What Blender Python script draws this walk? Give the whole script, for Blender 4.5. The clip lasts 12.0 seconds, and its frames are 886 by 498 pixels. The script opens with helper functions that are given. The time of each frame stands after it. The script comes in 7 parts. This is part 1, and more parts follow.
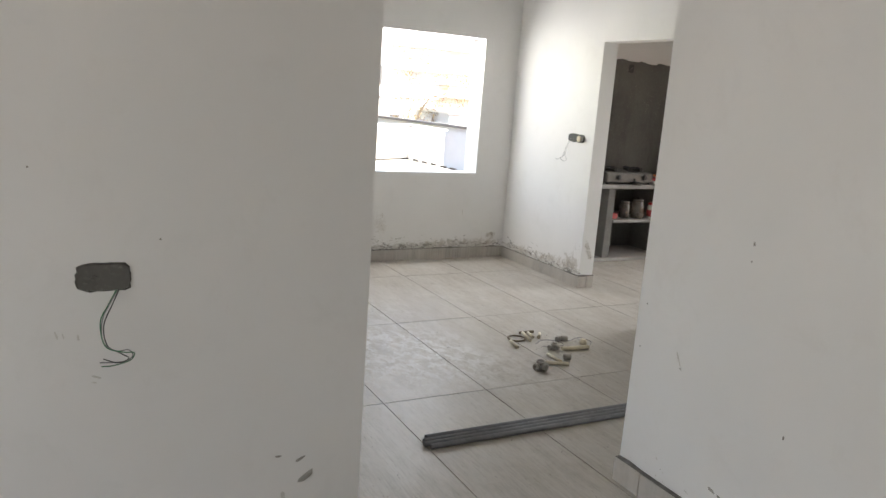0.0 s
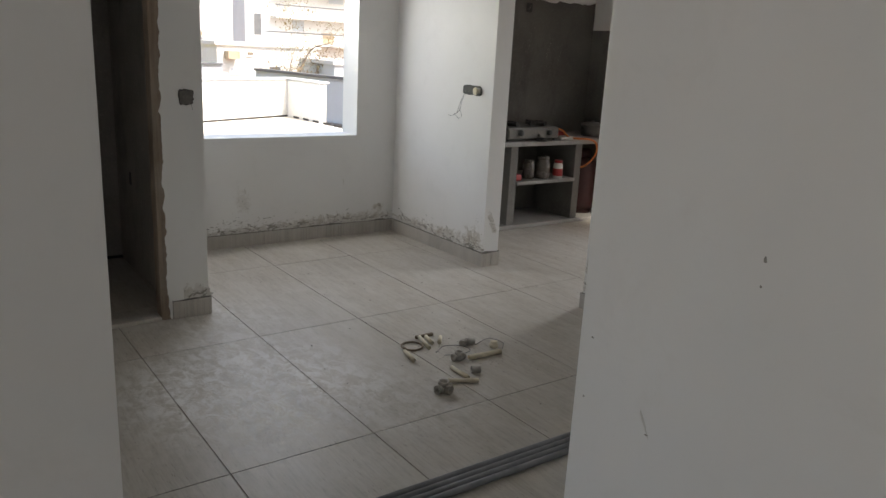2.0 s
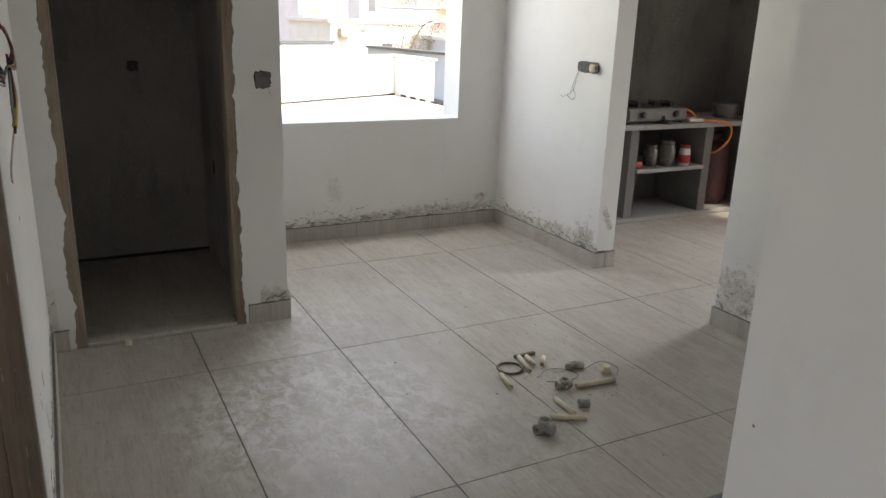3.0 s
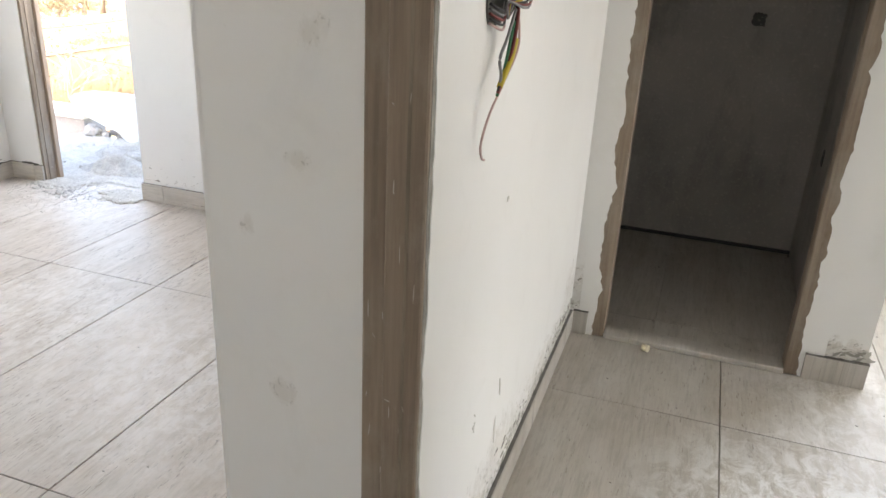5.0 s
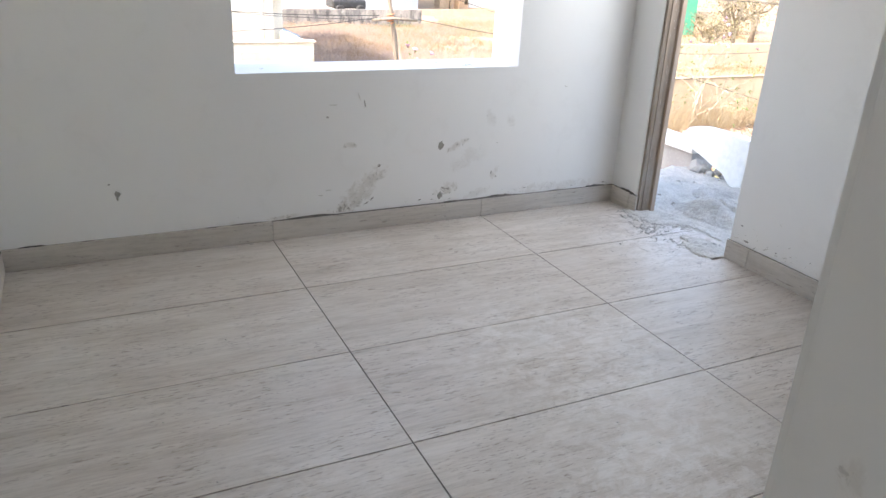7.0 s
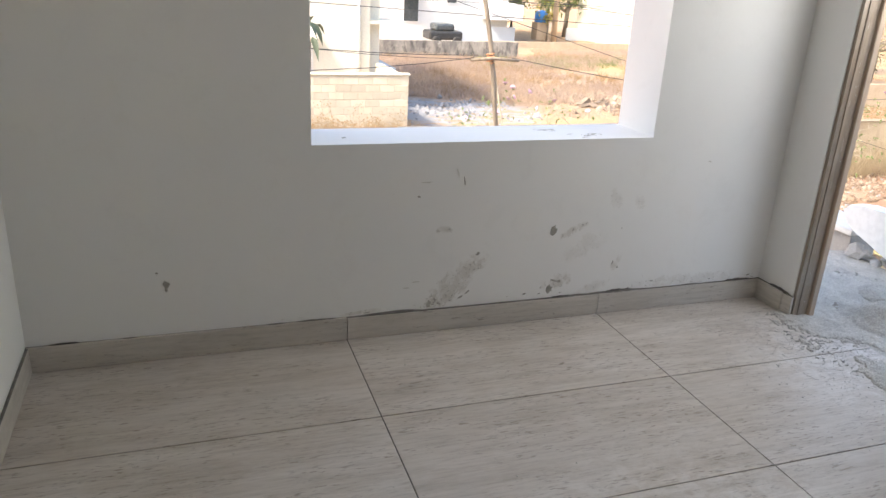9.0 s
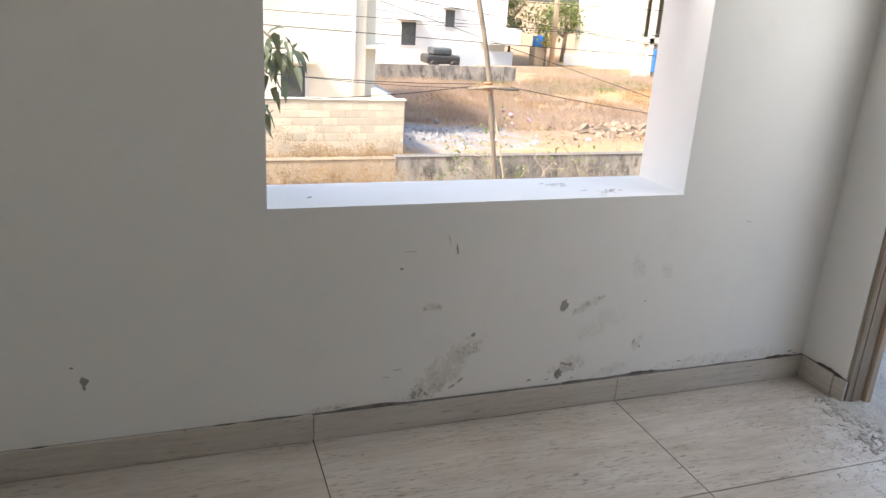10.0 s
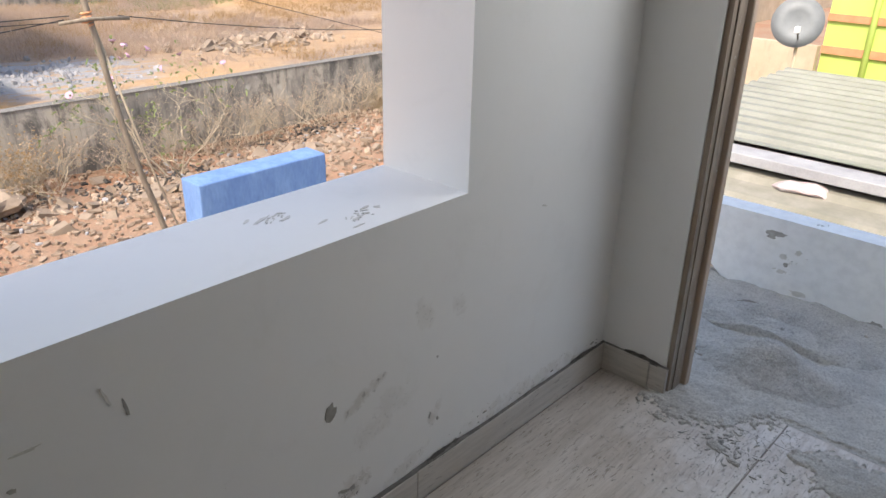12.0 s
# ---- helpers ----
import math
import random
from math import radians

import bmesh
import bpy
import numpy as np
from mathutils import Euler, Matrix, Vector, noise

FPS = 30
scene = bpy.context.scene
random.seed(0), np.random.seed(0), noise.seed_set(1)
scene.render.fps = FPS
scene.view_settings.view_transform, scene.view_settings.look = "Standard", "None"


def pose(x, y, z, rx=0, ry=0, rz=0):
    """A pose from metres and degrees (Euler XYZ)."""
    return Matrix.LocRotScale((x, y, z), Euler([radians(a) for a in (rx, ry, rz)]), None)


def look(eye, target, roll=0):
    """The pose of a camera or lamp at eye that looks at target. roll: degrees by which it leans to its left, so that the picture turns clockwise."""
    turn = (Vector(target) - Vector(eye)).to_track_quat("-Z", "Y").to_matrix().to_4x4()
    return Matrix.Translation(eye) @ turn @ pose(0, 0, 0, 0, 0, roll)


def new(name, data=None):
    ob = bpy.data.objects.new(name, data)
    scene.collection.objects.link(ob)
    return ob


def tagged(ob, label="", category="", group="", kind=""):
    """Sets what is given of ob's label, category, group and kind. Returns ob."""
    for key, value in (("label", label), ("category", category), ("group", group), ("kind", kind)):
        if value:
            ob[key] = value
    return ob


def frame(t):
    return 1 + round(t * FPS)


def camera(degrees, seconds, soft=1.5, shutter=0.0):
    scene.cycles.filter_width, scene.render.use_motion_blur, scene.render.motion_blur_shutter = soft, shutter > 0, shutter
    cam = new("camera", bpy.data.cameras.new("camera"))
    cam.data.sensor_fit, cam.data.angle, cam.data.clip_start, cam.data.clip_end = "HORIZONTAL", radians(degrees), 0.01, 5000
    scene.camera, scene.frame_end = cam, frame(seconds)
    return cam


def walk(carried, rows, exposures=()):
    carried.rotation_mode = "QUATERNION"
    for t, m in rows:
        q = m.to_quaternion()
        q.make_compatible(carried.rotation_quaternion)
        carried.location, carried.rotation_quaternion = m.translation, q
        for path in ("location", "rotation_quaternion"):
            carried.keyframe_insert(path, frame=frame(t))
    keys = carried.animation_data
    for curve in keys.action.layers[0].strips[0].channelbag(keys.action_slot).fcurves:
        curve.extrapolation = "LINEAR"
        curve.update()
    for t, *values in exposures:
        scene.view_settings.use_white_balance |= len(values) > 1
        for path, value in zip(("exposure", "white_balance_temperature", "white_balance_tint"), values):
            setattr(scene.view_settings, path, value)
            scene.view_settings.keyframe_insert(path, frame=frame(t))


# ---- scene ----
cam = camera(61.0, 12.0)
PATH = [
    (0, (-2.054, -4.435, 1.542), (-1.131, -2.707, 1.138), 4.2),
    (0.5, (-1.931, -4.278, 1.556), (-0.853, -2.645, 1.14), 1.5),
    (1, (-1.727, -4.044, 1.589), (-0.647, -2.416, 1.166), 1.3),
    (1.5, (-1.611, -3.874, 1.561), (-0.517, -2.262, 1.106), 2.6),
    (2, (-1.441, -3.577, 1.524), (-0.299, -2.018, 1.012), 3.0),
    (2.5, (-1.266, -3.321, 1.506), (-0.181, -1.728, 0.972), 2.0),
    (2.7, (-1.193, -3.248, 1.514), (-0.187, -1.61, 0.96), 1.7),
    (4.3, (-0.834, -2.574, 1.49), (-0.645, -0.707, 0.8), 3.4),
    (4.5, (-0.829, -2.522, 1.485), (-0.848, -0.65, 0.782), 3.2),
    (5, (-0.84, -2.339, 1.461), (-1.422, -0.58, 0.71), 2.9),
    (5.5, (-0.804, -2.227, 1.478), (-1.909, -0.748, 0.706), 3.1),
    (6, (-0.888, -2.115, 1.454), (-2.259, -0.891, 0.665), 3.0),
    (6.5, (-1.08, -1.977, 1.459), (-2.61, -0.952, 0.679), 2.9),
    (7, (-1.21, -1.901, 1.453), (-2.865, -1.073, 0.696), 2.9),
    (7.5, (-1.325, -1.793, 1.48), (-3.075, -1.178, 0.732), 3.6),
    (7.7, (-1.366, -1.766, 1.488), (-3.134, -1.204, 0.742), 4.0),
    (9.3, (-2.142, -1.614, 1.501), (-3.908, -0.97, 0.818), 3.0),
    (9.5, (-2.262, -1.546, 1.488), (-4.042, -0.912, 0.831), 2.8),
    (10, (-2.513, -1.462, 1.502), (-4.295, -0.823, 0.857), 3.4),
    (10.5, (-2.858, -1.409, 1.477), (-4.567, -0.639, 0.78), 3.2),
    (11, (-3.14, -1.335, 1.47), (-4.758, -0.41, 0.744), 1.9),
    (11.5, (-3.469, -1.156, 1.468), (-4.971, -0.087, 0.693), 0.8),
    (12, (-3.675, -1.009, 1.47), (-4.905, 0.333, 0.641), 1.3),
]
walk(cam, [(t, look(eye, target, roll)) for t, eye, target, roll in PATH],
     exposures=[(0.0, 2.30, 6850, 10), (0.6, 1.82, 6800, 10), (1.5, 1.36, 6750, 10), (2.7, 1.74, 6800, 10), (4.3, 2.66, 6850, 10), (5.0, 3.12, 6900, 10), (5.5, 2.74, 7050, 10), (6.0, 2.80, 6550, 10), (6.5, 2.72, 6420, 10), (7.7, 2.06, 6650, 10), (9.5, 1.88, 6950, 10), (11.0, 1.70, 6850, 10), (11.5, 1.62, 6780, 10), (12.0, 1.30, 6720, 10)])


# ---- light ----
world = bpy.data.worlds.new("sky")
scene.world = world
world.use_nodes = True
wn = world.node_tree.nodes
sky = wn.new("ShaderNodeTexSky")
sky.sky_type = "NISHITA"
sky.sun_disc = False
sky.sun_elevation, sky.sun_rotation = radians(50), radians(162)
sky.dust_density, sky.air_density = 3.0, 1.0
wn["Background"].inputs[1].default_value = 0.15
world.node_tree.links.new(sky.outputs[0], wn["Background"].inputs[0])
sun = new("sun", bpy.data.lights.new("sun", "SUN"))
sun.data.energy, sun.data.angle, sun.data.color = 2.2, radians(8.0), (1.0, 0.94, 0.85)
sun.matrix_world = look((0, 0, 30), (-0.31 * 0.643, 0.951 * 0.643, 30 - 0.766))


def window_light(name, centre, towards, w, h, watts, spread_angle=180):
    """Daylight entering through an opening."""
    lamp = new(name, bpy.data.lights.new(name, "AREA"))
    lamp.data.shape, lamp.data.size, lamp.data.size_y, lamp.data.energy = "RECTANGLE", w, h, watts
    lamp.data.color, lamp.data.spread = (0.96, 0.98, 1.0), radians(spread_angle)
    lamp.matrix_world = look(centre, towards)
    return lamp


window_light("daylight_north_window", (0.81, 1.99, 1.90), (0.81, 0.0, 1.2), 1.46, 0.30, 6.0)
window_light("daylight_bedroom_window", (-4.84, -0.47, 1.80), (-3.0, -0.47, 1.2), 1.46, 0.46, 2.2)
window_light("daylight_hall_window", (-5.05, -3.6, 1.45), (-3.0, -3.6, 1.2), 1.5, 1.1, 8.0)
window_light("daylight_kitchen_door", (4.38, 0.075, 1.1), (2.0, 0.0, 0.35), 0.5, 1.9, 5.2, 105)
window_light("daylight_balcony_door", (-4.18, 1.25, 1.74), (-4.0, -0.6, 0.2), 0.58, 0.46, 3.1)


# ---- materials ----
class Nodes:
    def __init__(self, name):
        self.m = bpy.data.materials.new(name)
        self.m.use_nodes = True
        self.n, self.l = self.m.node_tree.nodes, self.m.node_tree.links
        self.b = self.n["Principled BSDF"]
        self.pos = self.n.new("ShaderNodeNewGeometry").outputs["Position"]
        self.rnd = None

    def link(self, a, b):
        self.l.new(a, b)

    def random(self):
        if self.rnd is None:
            self.rnd = self.n.new("ShaderNodeObjectInfo").outputs["Random"]
        return self.rnd

    def noise(self, scale, stretch=(1, 1, 1), detail=5.0, rough=0.55, seed=None, distort=0.0):
        mp = self.n.new("ShaderNodeMapping")
        mp.inputs["Scale"].default_value = stretch
        self.link(self.pos, mp.inputs["Vector"])
        t = self.n.new("ShaderNodeTexNoise")
        t.inputs["Scale"].default_value, t.inputs["Detail"].default_value = scale, detail
        t.inputs["Roughness"].default_value, t.inputs["Distortion"].default_value = rough, distort
        self.link(mp.outputs[0], t.inputs["Vector"])
        if seed is not None:
            t.noise_dimensions = "4D"
            self.link(seed, t.inputs["W"])
        return t.outputs["Fac"]

    def ramp(self, fac, lo, hi, a=0.0, b=1.0):
        r = self.n.new("ShaderNodeMapRange")
        r.clamp = True
        for i, v in ((1, lo), (2, hi), (3, a), (4, b)):
            r.inputs[i].default_value = v
        self.link(fac, r.inputs[0])
        return r.outputs[0]

    def math(self, op, a, b=0.5):
        r = self.n.new("ShaderNodeMath")
        r.operation = op
        for i, v in ((0, a), (1, b)):
            if isinstance(v, (int, float)):
                r.inputs[i].default_value = v
            else:
                self.link(v, r.inputs[i])
        return r.outputs[0]

    def mix(self, fac, a, b, blend="MIX"):
        r = self.n.new("ShaderNodeMix")
        r.data_type, r.blend_type = "RGBA", blend
        if isinstance(fac, (int, float)):
            r.inputs[0].default_value = fac
        else:
            self.link(fac, r.inputs[0])
        for i, v in ((6, a), (7, b)):
            if isinstance(v, tuple):
                r.inputs[i].default_value = (*v, 1)
            else:
                self.link(v, r.inputs[i])
        return r.outputs[2]

    def axis(self, i):
        s = self.n.new("ShaderNodeSeparateXYZ")
        self.link(self.pos, s.inputs[0])
        return s.outputs[i]

    def blob(self, centre, radius):
        d = self.n.new("ShaderNodeVectorMath")
        d.operation = "DISTANCE"
        self.link(self.pos, d.inputs[0])
        d.inputs[1].default_value = centre
        return self.ramp(d.outputs["Value"], radius, 0.0)

    def patch(self, centre, u, v, ru, rv, turn):
        """An oval turned in the plane of u and v: one at its middle, nil at its rim."""
        c, w = math.cos(radians(turn)), math.sin(radians(turn))
        total = None
        sub = self.n.new("ShaderNodeVectorMath")
        sub.operation = "SUBTRACT"
        self.link(self.pos, sub.inputs[0])
        sub.inputs[1].default_value = centre
        for (a, b), r in (((c, w), ru), ((-w, c), rv)):
            dot = self.n.new("ShaderNodeVectorMath")
            dot.operation = "DOT_PRODUCT"
            self.link(sub.outputs[0], dot.inputs[0])
            dot.inputs[1].default_value = tuple((a * p + b * q) / r for p, q in zip(u, v))
            sq = self.math("MULTIPLY", dot.outputs["Value"], dot.outputs["Value"])
            total = sq if total is None else self.math("ADD", total, sq)
        n = Vector(u).cross(Vector(v))
        dot = self.n.new("ShaderNodeVectorMath")
        dot.operation = "DOT_PRODUCT"
        self.link(sub.outputs[0], dot.inputs[0])
        dot.inputs[1].default_value = tuple(n / 0.02)
        total = self.math("ADD", total, self.math("MULTIPLY", dot.outputs["Value"], dot.outputs["Value"]))
        return self.math("SUBTRACT", 1.0, total)

    def bump(self, h, strength=0.2, dist=0.01):
        r = self.n.new("ShaderNodeBump")
        r.inputs["Strength"].default_value, r.inputs["Distance"].default_value = strength, dist
        self.link(h, r.inputs["Height"])
        self.link(r.outputs[0], self.b.inputs["Normal"])

    def done(self, colour, rough=0.7, metal=0.0):
        if isinstance(colour, tuple):
            self.b.inputs["Base Color"].default_value = (*colour, 1)
        else:
            self.link(colour, self.b.inputs["Base Color"])
        if isinstance(rough, (int, float)):
            self.b.inputs["Roughness"].default_value = rough
        else:
            self.link(rough, self.b.inputs["Roughness"])
        self.b.inputs["Metallic"].default_value = metal
        return self.m


def simple(name, c1, c2, rough=0.6, metal=0.0, scale=6.0, fine=70.0, bump=0.1, stretch=(1, 1, 1), vary=0.0, thin=0.0):
    """Two scales of colour variation, fine relief, and a shade of its own for each object."""
    k = Nodes(name)
    col = k.mix(k.ramp(k.noise(scale, stretch), 0.35, 0.65), c1, c2)
    col = k.mix(k.ramp(k.noise(fine, stretch, 3), 0.4, 0.7, 0, 0.25), col, tuple(v * 0.6 for v in c1))
    if vary:
        col = k.mix(k.ramp(k.random(), 0, 1, 0, vary), col, tuple(v * 0.45 for v in c2))
    if bump:
        k.bump(k.noise(fine, stretch, 4), bump, 0.004)
    if thin:
        through_leaf, both = k.n.new("ShaderNodeBsdfTranslucent"), k.n.new("ShaderNodeMixShader")
        k.link(col, through_leaf.inputs["Color"])
        both.inputs[0].default_value = thin
        k.link(k.b.outputs[0], both.inputs[1])
        k.link(through_leaf.outputs[0], both.inputs[2])
        k.link(both.outputs[0], k.n["Material Output"].inputs["Surface"])
    return k.done(col, k.ramp(k.noise(scale * 3), 0.3, 0.7, rough - 0.08, min(1.0, rough + 0.08)), metal)


def paint_material(name="white_wall_paint", stains=(), gain=1.0):
    k = Nodes(name)
    col = k.mix(k.ramp(k.noise(0.9, detail=4), 0.35, 0.7), (0.82, 0.81, 0.79), (0.77, 0.76, 0.74))
    col = k.mix(k.ramp(k.noise(5, detail=8, rough=0.72, distort=0.4), 0.54, 0.76, 0, 0.2), col, (0.60, 0.58, 0.54))
    col = k.mix(k.ramp(k.noise(26, detail=3), 0.76, 0.82, 0, 0.3), col, (0.42, 0.40, 0.37))
    if stains:
        rag = k.math("MULTIPLY", k.math("SUBTRACT", k.noise(19, detail=9, rough=0.72, distort=0.7), 0.5), 5.0)
        wash = k.ramp(k.noise(7, detail=7, rough=0.7), 0.3, 0.65, 0.35, 1.0)
        flecks = k.ramp(k.noise(62, detail=6, rough=0.7, distort=0.5), 0.57, 0.64)
    for centre, u, ru, rv, turn, strength in stains:
        inside = k.math("ADD", k.patch(centre, u, (0, 0, 1), ru, rv, turn), rag)
        sm = k.math("MULTIPLY", k.ramp(inside, 0.15, 0.95), wash)
        col = k.mix(k.math("MULTIPLY", sm, min(1.0, strength * gain)), col, (0.44, 0.395, 0.33))
        dk = k.math("MULTIPLY", k.ramp(inside, 0.0, 0.5), flecks)
        col = k.mix(k.math("MULTIPLY", dk, min(1.0, strength * gain * 1.2)), col, (0.24, 0.22, 0.195))
    k.bump(k.noise(38, detail=5), 0.10, 0.004)
    return k.done(col, k.ramp(k.noise(3), 0.3, 0.7, 0.5, 0.68))


def tile_material(name, base, dark, pale, dusty, flat=True, holes=0.60):
    k = Nodes(name)
    grain = lambda a, b: (a, b, 1) if flat else (b, b, a)
    seed = k.math("MULTIPLY", k.random(), 40.0)
    col = k.mix(k.ramp(k.noise(1.0, grain(20, 2.0), 9, 0.70, seed, 0.25), 0.38, 0.63), base, dark)
    col = k.mix(k.ramp(k.noise(1.0, grain(5, 1.6), 5, 0.6, seed, 0.2), 0.45, 0.75, 0, 0.7), col, pale)
    col = k.mix(k.ramp(k.noise(1.0, grain(85, 7), 7, 0.72, seed, 0.12), 0.47, 0.70, 0, 0.62), col, tuple(v * 0.68 for v in dark))
    pits = k.ramp(k.noise(1.0, grain(130, 24), 4, 0.62, seed, 0.1), holes, holes + 0.07)
    pits = k.math("MULTIPLY", pits, k.ramp(k.noise(1.0, grain(9, 3), 3, 0.5, seed), 0.40, 0.52))
    col = k.mix(k.math("MULTIPLY", pits, 0.85), col, (0.20, 0.165, 0.135))
    brown = k.ramp(k.noise(3.2, (1.3, 0.5, 1), 8, 0.72, distort=0.3), 0.5, 0.74, 0, 0.24)
    col = k.mix(brown, col, (0.36, 0.29, 0.21))
    dust = k.ramp(k.noise(6.0, (1, 0.6, 1), 9, 0.75, distort=0.5), 0.45, 0.72, 0, 0.4)
    col = k.mix(dust, col, (0.62, 0.60, 0.57))
    rough = k.ramp(k.noise(28, detail=8, rough=0.75), 0.36, 0.64, 0.35, 0.52)
    # white blobs: dust residue together with window glare painted into the colour
    for centre, r, strength in dusty:
        sm = k.math("MULTIPLY", k.ramp(k.blob(centre, r), 0.05, 0.6), k.ramp(k.noise(15, (1, 0.7, 1), 9, 0.78, distort=0.6), 0.44, 0.58))
        sm = k.math("MULTIPLY", sm, min(1.0, strength))
        col = k.mix(sm, col, (0.86, 0.86, 0.86))
        rough = k.math("ADD", rough, k.math("MULTIPLY", sm, 0.3))
    col = k.mix(k.ramp(k.random(), 0, 1, 0, 0.14), col, dark)
    k.bump(k.noise(1.0, grain(60, 12), 4, 0.6, seed), 0.03, 0.002)
    return k.done(col, rough)


def cement_material(name, light, dark, stain, rough=0.85):
    k = Nodes(name)
    col = k.mix(k.ramp(k.noise(1.6, detail=6, rough=0.6), 0.35, 0.65), light, dark)
    col = k.mix(k.ramp(k.noise(5, (1, 1, 0.35), 7, 0.7), 0.52, 0.75, 0, 0.7), col, stain)
    col = k.mix(k.ramp(k.noise(60, detail=3), 0.55, 0.75, 0, 0.35), col, tuple(v * 1.5 for v in light))
    k.bump(k.noise(45, detail=6), 0.25, 0.006)
    return k.done(col, rough)


def weathered_material():
    """Old outdoor plaster: pale patches, black mould in blotches and runs."""
    k = Nodes("weathered_compound_plaster")
    col = k.mix(k.ramp(k.noise(1.1, (1, 1, 0.7), 8, 0.7, distort=0.3), 0.42, 0.60), (0.40, 0.36, 0.31), (0.20, 0.185, 0.17))
    col = k.mix(k.ramp(k.noise(2.0, (1, 1, 0.45), 9, 0.75, distort=0.4), 0.50, 0.60, 0, 0.8), col, (0.075, 0.07, 0.068))
    col = k.mix(k.ramp(k.noise(1.0, (9, 9, 0.9), 6, 0.7), 0.52, 0.66, 0, 0.6), col, (0.10, 0.095, 0.09))
    col = k.mix(k.ramp(k.noise(3.5, detail=6), 0.62, 0.72, 0, 0.6), col, (0.50, 0.47, 0.42))
    k.bump(k.noise(30, detail=6), 0.35, 0.01)
    return k.done(col, 0.95)


def wood_material(name, a, b):
    k = Nodes(name)
    col = k.mix(k.ramp(k.noise(1.0, (45, 45, 2.2), 6, 0.6), 0.35, 0.68), a, b)
    col = k.mix(k.ramp(k.noise(6, (1, 1, 0.5), 7, 0.7), 0.45, 0.75, 0, 0.75), col, (0.37, 0.33, 0.28))
    col = k.mix(k.ramp(k.noise(22, (1, 1, 0.6), 5, 0.7), 0.70, 0.80, 0, 0.5), col, (0.55, 0.51, 0.46))
    k.bump(k.noise(1.0, (90, 90, 4), 5), 0.25, 0.003)
    return k.done(col, 0.72)


def ground_material():
    k = Nodes("dry_ground")
    y, x = k.axis(1), k.axis(0)
    col = k.mix(k.ramp(k.noise(0.35, detail=7, rough=0.65), 0.4, 0.62), (0.30, 0.16, 0.095), (0.32, 0.225, 0.155))
    field = k.ramp(x, -17.0, -18.0)
    dry = k.mix(k.ramp(k.noise(0.22, (1, 0.5, 1), 6), 0.38, 0.66), (0.42, 0.26, 0.13), (0.27, 0.20, 0.155))
    dry = k.mix(k.ramp(k.noise(2.2, detail=6, rough=0.7), 0.5, 0.72, 0, 0.75), dry, (0.48, 0.34, 0.20))
    dump = k.math("MULTIPLY", k.blob((-25.5, 6.4, -2.95), 4.6), k.ramp(k.noise(1.6, (1, 0.5, 1), 9, 0.75), 0.40, 0.56))
    dry = k.mix(k.ramp(dump, 0.15, 0.4), dry, (0.29, 0.285, 0.29))
    col = k.mix(field, col, dry)
    col = k.mix(k.ramp(k.noise(9, detail=5, rough=0.7), 0.58, 0.72, 0, 0.6), col, (0.16, 0.10, 0.07))
    k.bump(k.noise(6, detail=8, rough=0.7), 0.8, 0.08)
    return k.done(col, 0.95)


def sand_material(name, light, shade):
    k = Nodes(name)
    col = k.mix(k.ramp(k.noise(7, detail=6, rough=0.65), 0.38, 0.62), light, shade)
    col = k.mix(k.ramp(k.noise(110, detail=5, rough=0.8), 0.46, 0.62, 0, 0.7), col, tuple(0.62 * v for v in shade))
    col = k.mix(k.ramp(k.noise(190, detail=2), 0.62, 0.70, 0, 0.7), col, (0.66, 0.64, 0.60))
    k.bump(k.noise(75, detail=7, rough=0.75), 1.0, 0.012)
    return k.done(col, 0.97)


M_PAINT = paint_material()
AX, AY = (1, 0, 0), (0, 1, 0)
M_PAINT_N = paint_material("damp_wall_paint", [
    ((1.35, 1.785, 0.12), AX, 0.62, 0.075, 1, 0.85), ((0.72, 1.785, 0.11), AX, 0.34, 0.045, 2, 0.6), ((0.05, 1.785, 0.11), AX, 0.3, 0.03, 0, 0.4), ((0.60, 1.785, 0.34), AX, 0.07, 0.12, 8, 0.22),
    ((1.78, 1.785, 0.20), AX, 0.06, 0.05, 40, 0.7), ((1.928, 1.45, 0.12), AY, 0.34, 0.06, 0, 0.75), ((1.928, 0.95, 0.13), AY, 0.34, 0.085, -4, 0.8), ((1.928, 0.66, 0.17), AY, 0.13, 0.11, 20, 0.75),
    ((2.0, 0.532, 0.32), AX, 0.03, 0.10, 25, 0.6), ((1.928, -0.62, 0.22), AY, 0.16, 0.16, 0, 0.6), ((1.928, -1.2, 0.14), AY, 0.5, 0.07, 0, 0.5)], 1.4)
M_PAINT_W = paint_material("scuffed_wall_paint", [
    ((-1.205, -0.75, 0.17), AY, 0.42, 0.13, 0, 0.38), ((-1.205, -0.1, 0.15), AY, 0.45, 0.09, 0, 0.42), ((-1.205, 0.36, 0.22), AY, 0.13, 0.16, 0, 0.35),
    ((-1.42, -1.2856, 1.33), AX, 0.05, 0.03, 30, 0.28), ((-1.45, -1.278, 1.12), AX, 0.03, 0.02, 0, 0.28), ((-1.58, -1.247, 0.98), AX, 0.025, 0.03, 0, 0.28), ((-1.5, -1.266, 0.66), AX, 0.04, 0.03, 20, 0.28), ((-1.47, -1.273, 0.16), AX, 0.07, 0.03, 15, 0.55),
    ((-0.21, 0.47, 0.13), AX, 0.14, 0.055, 0, 0.8), ((-1.16, 0.47, 0.2), AX, 0.06, 0.14, 0, 0.4)])
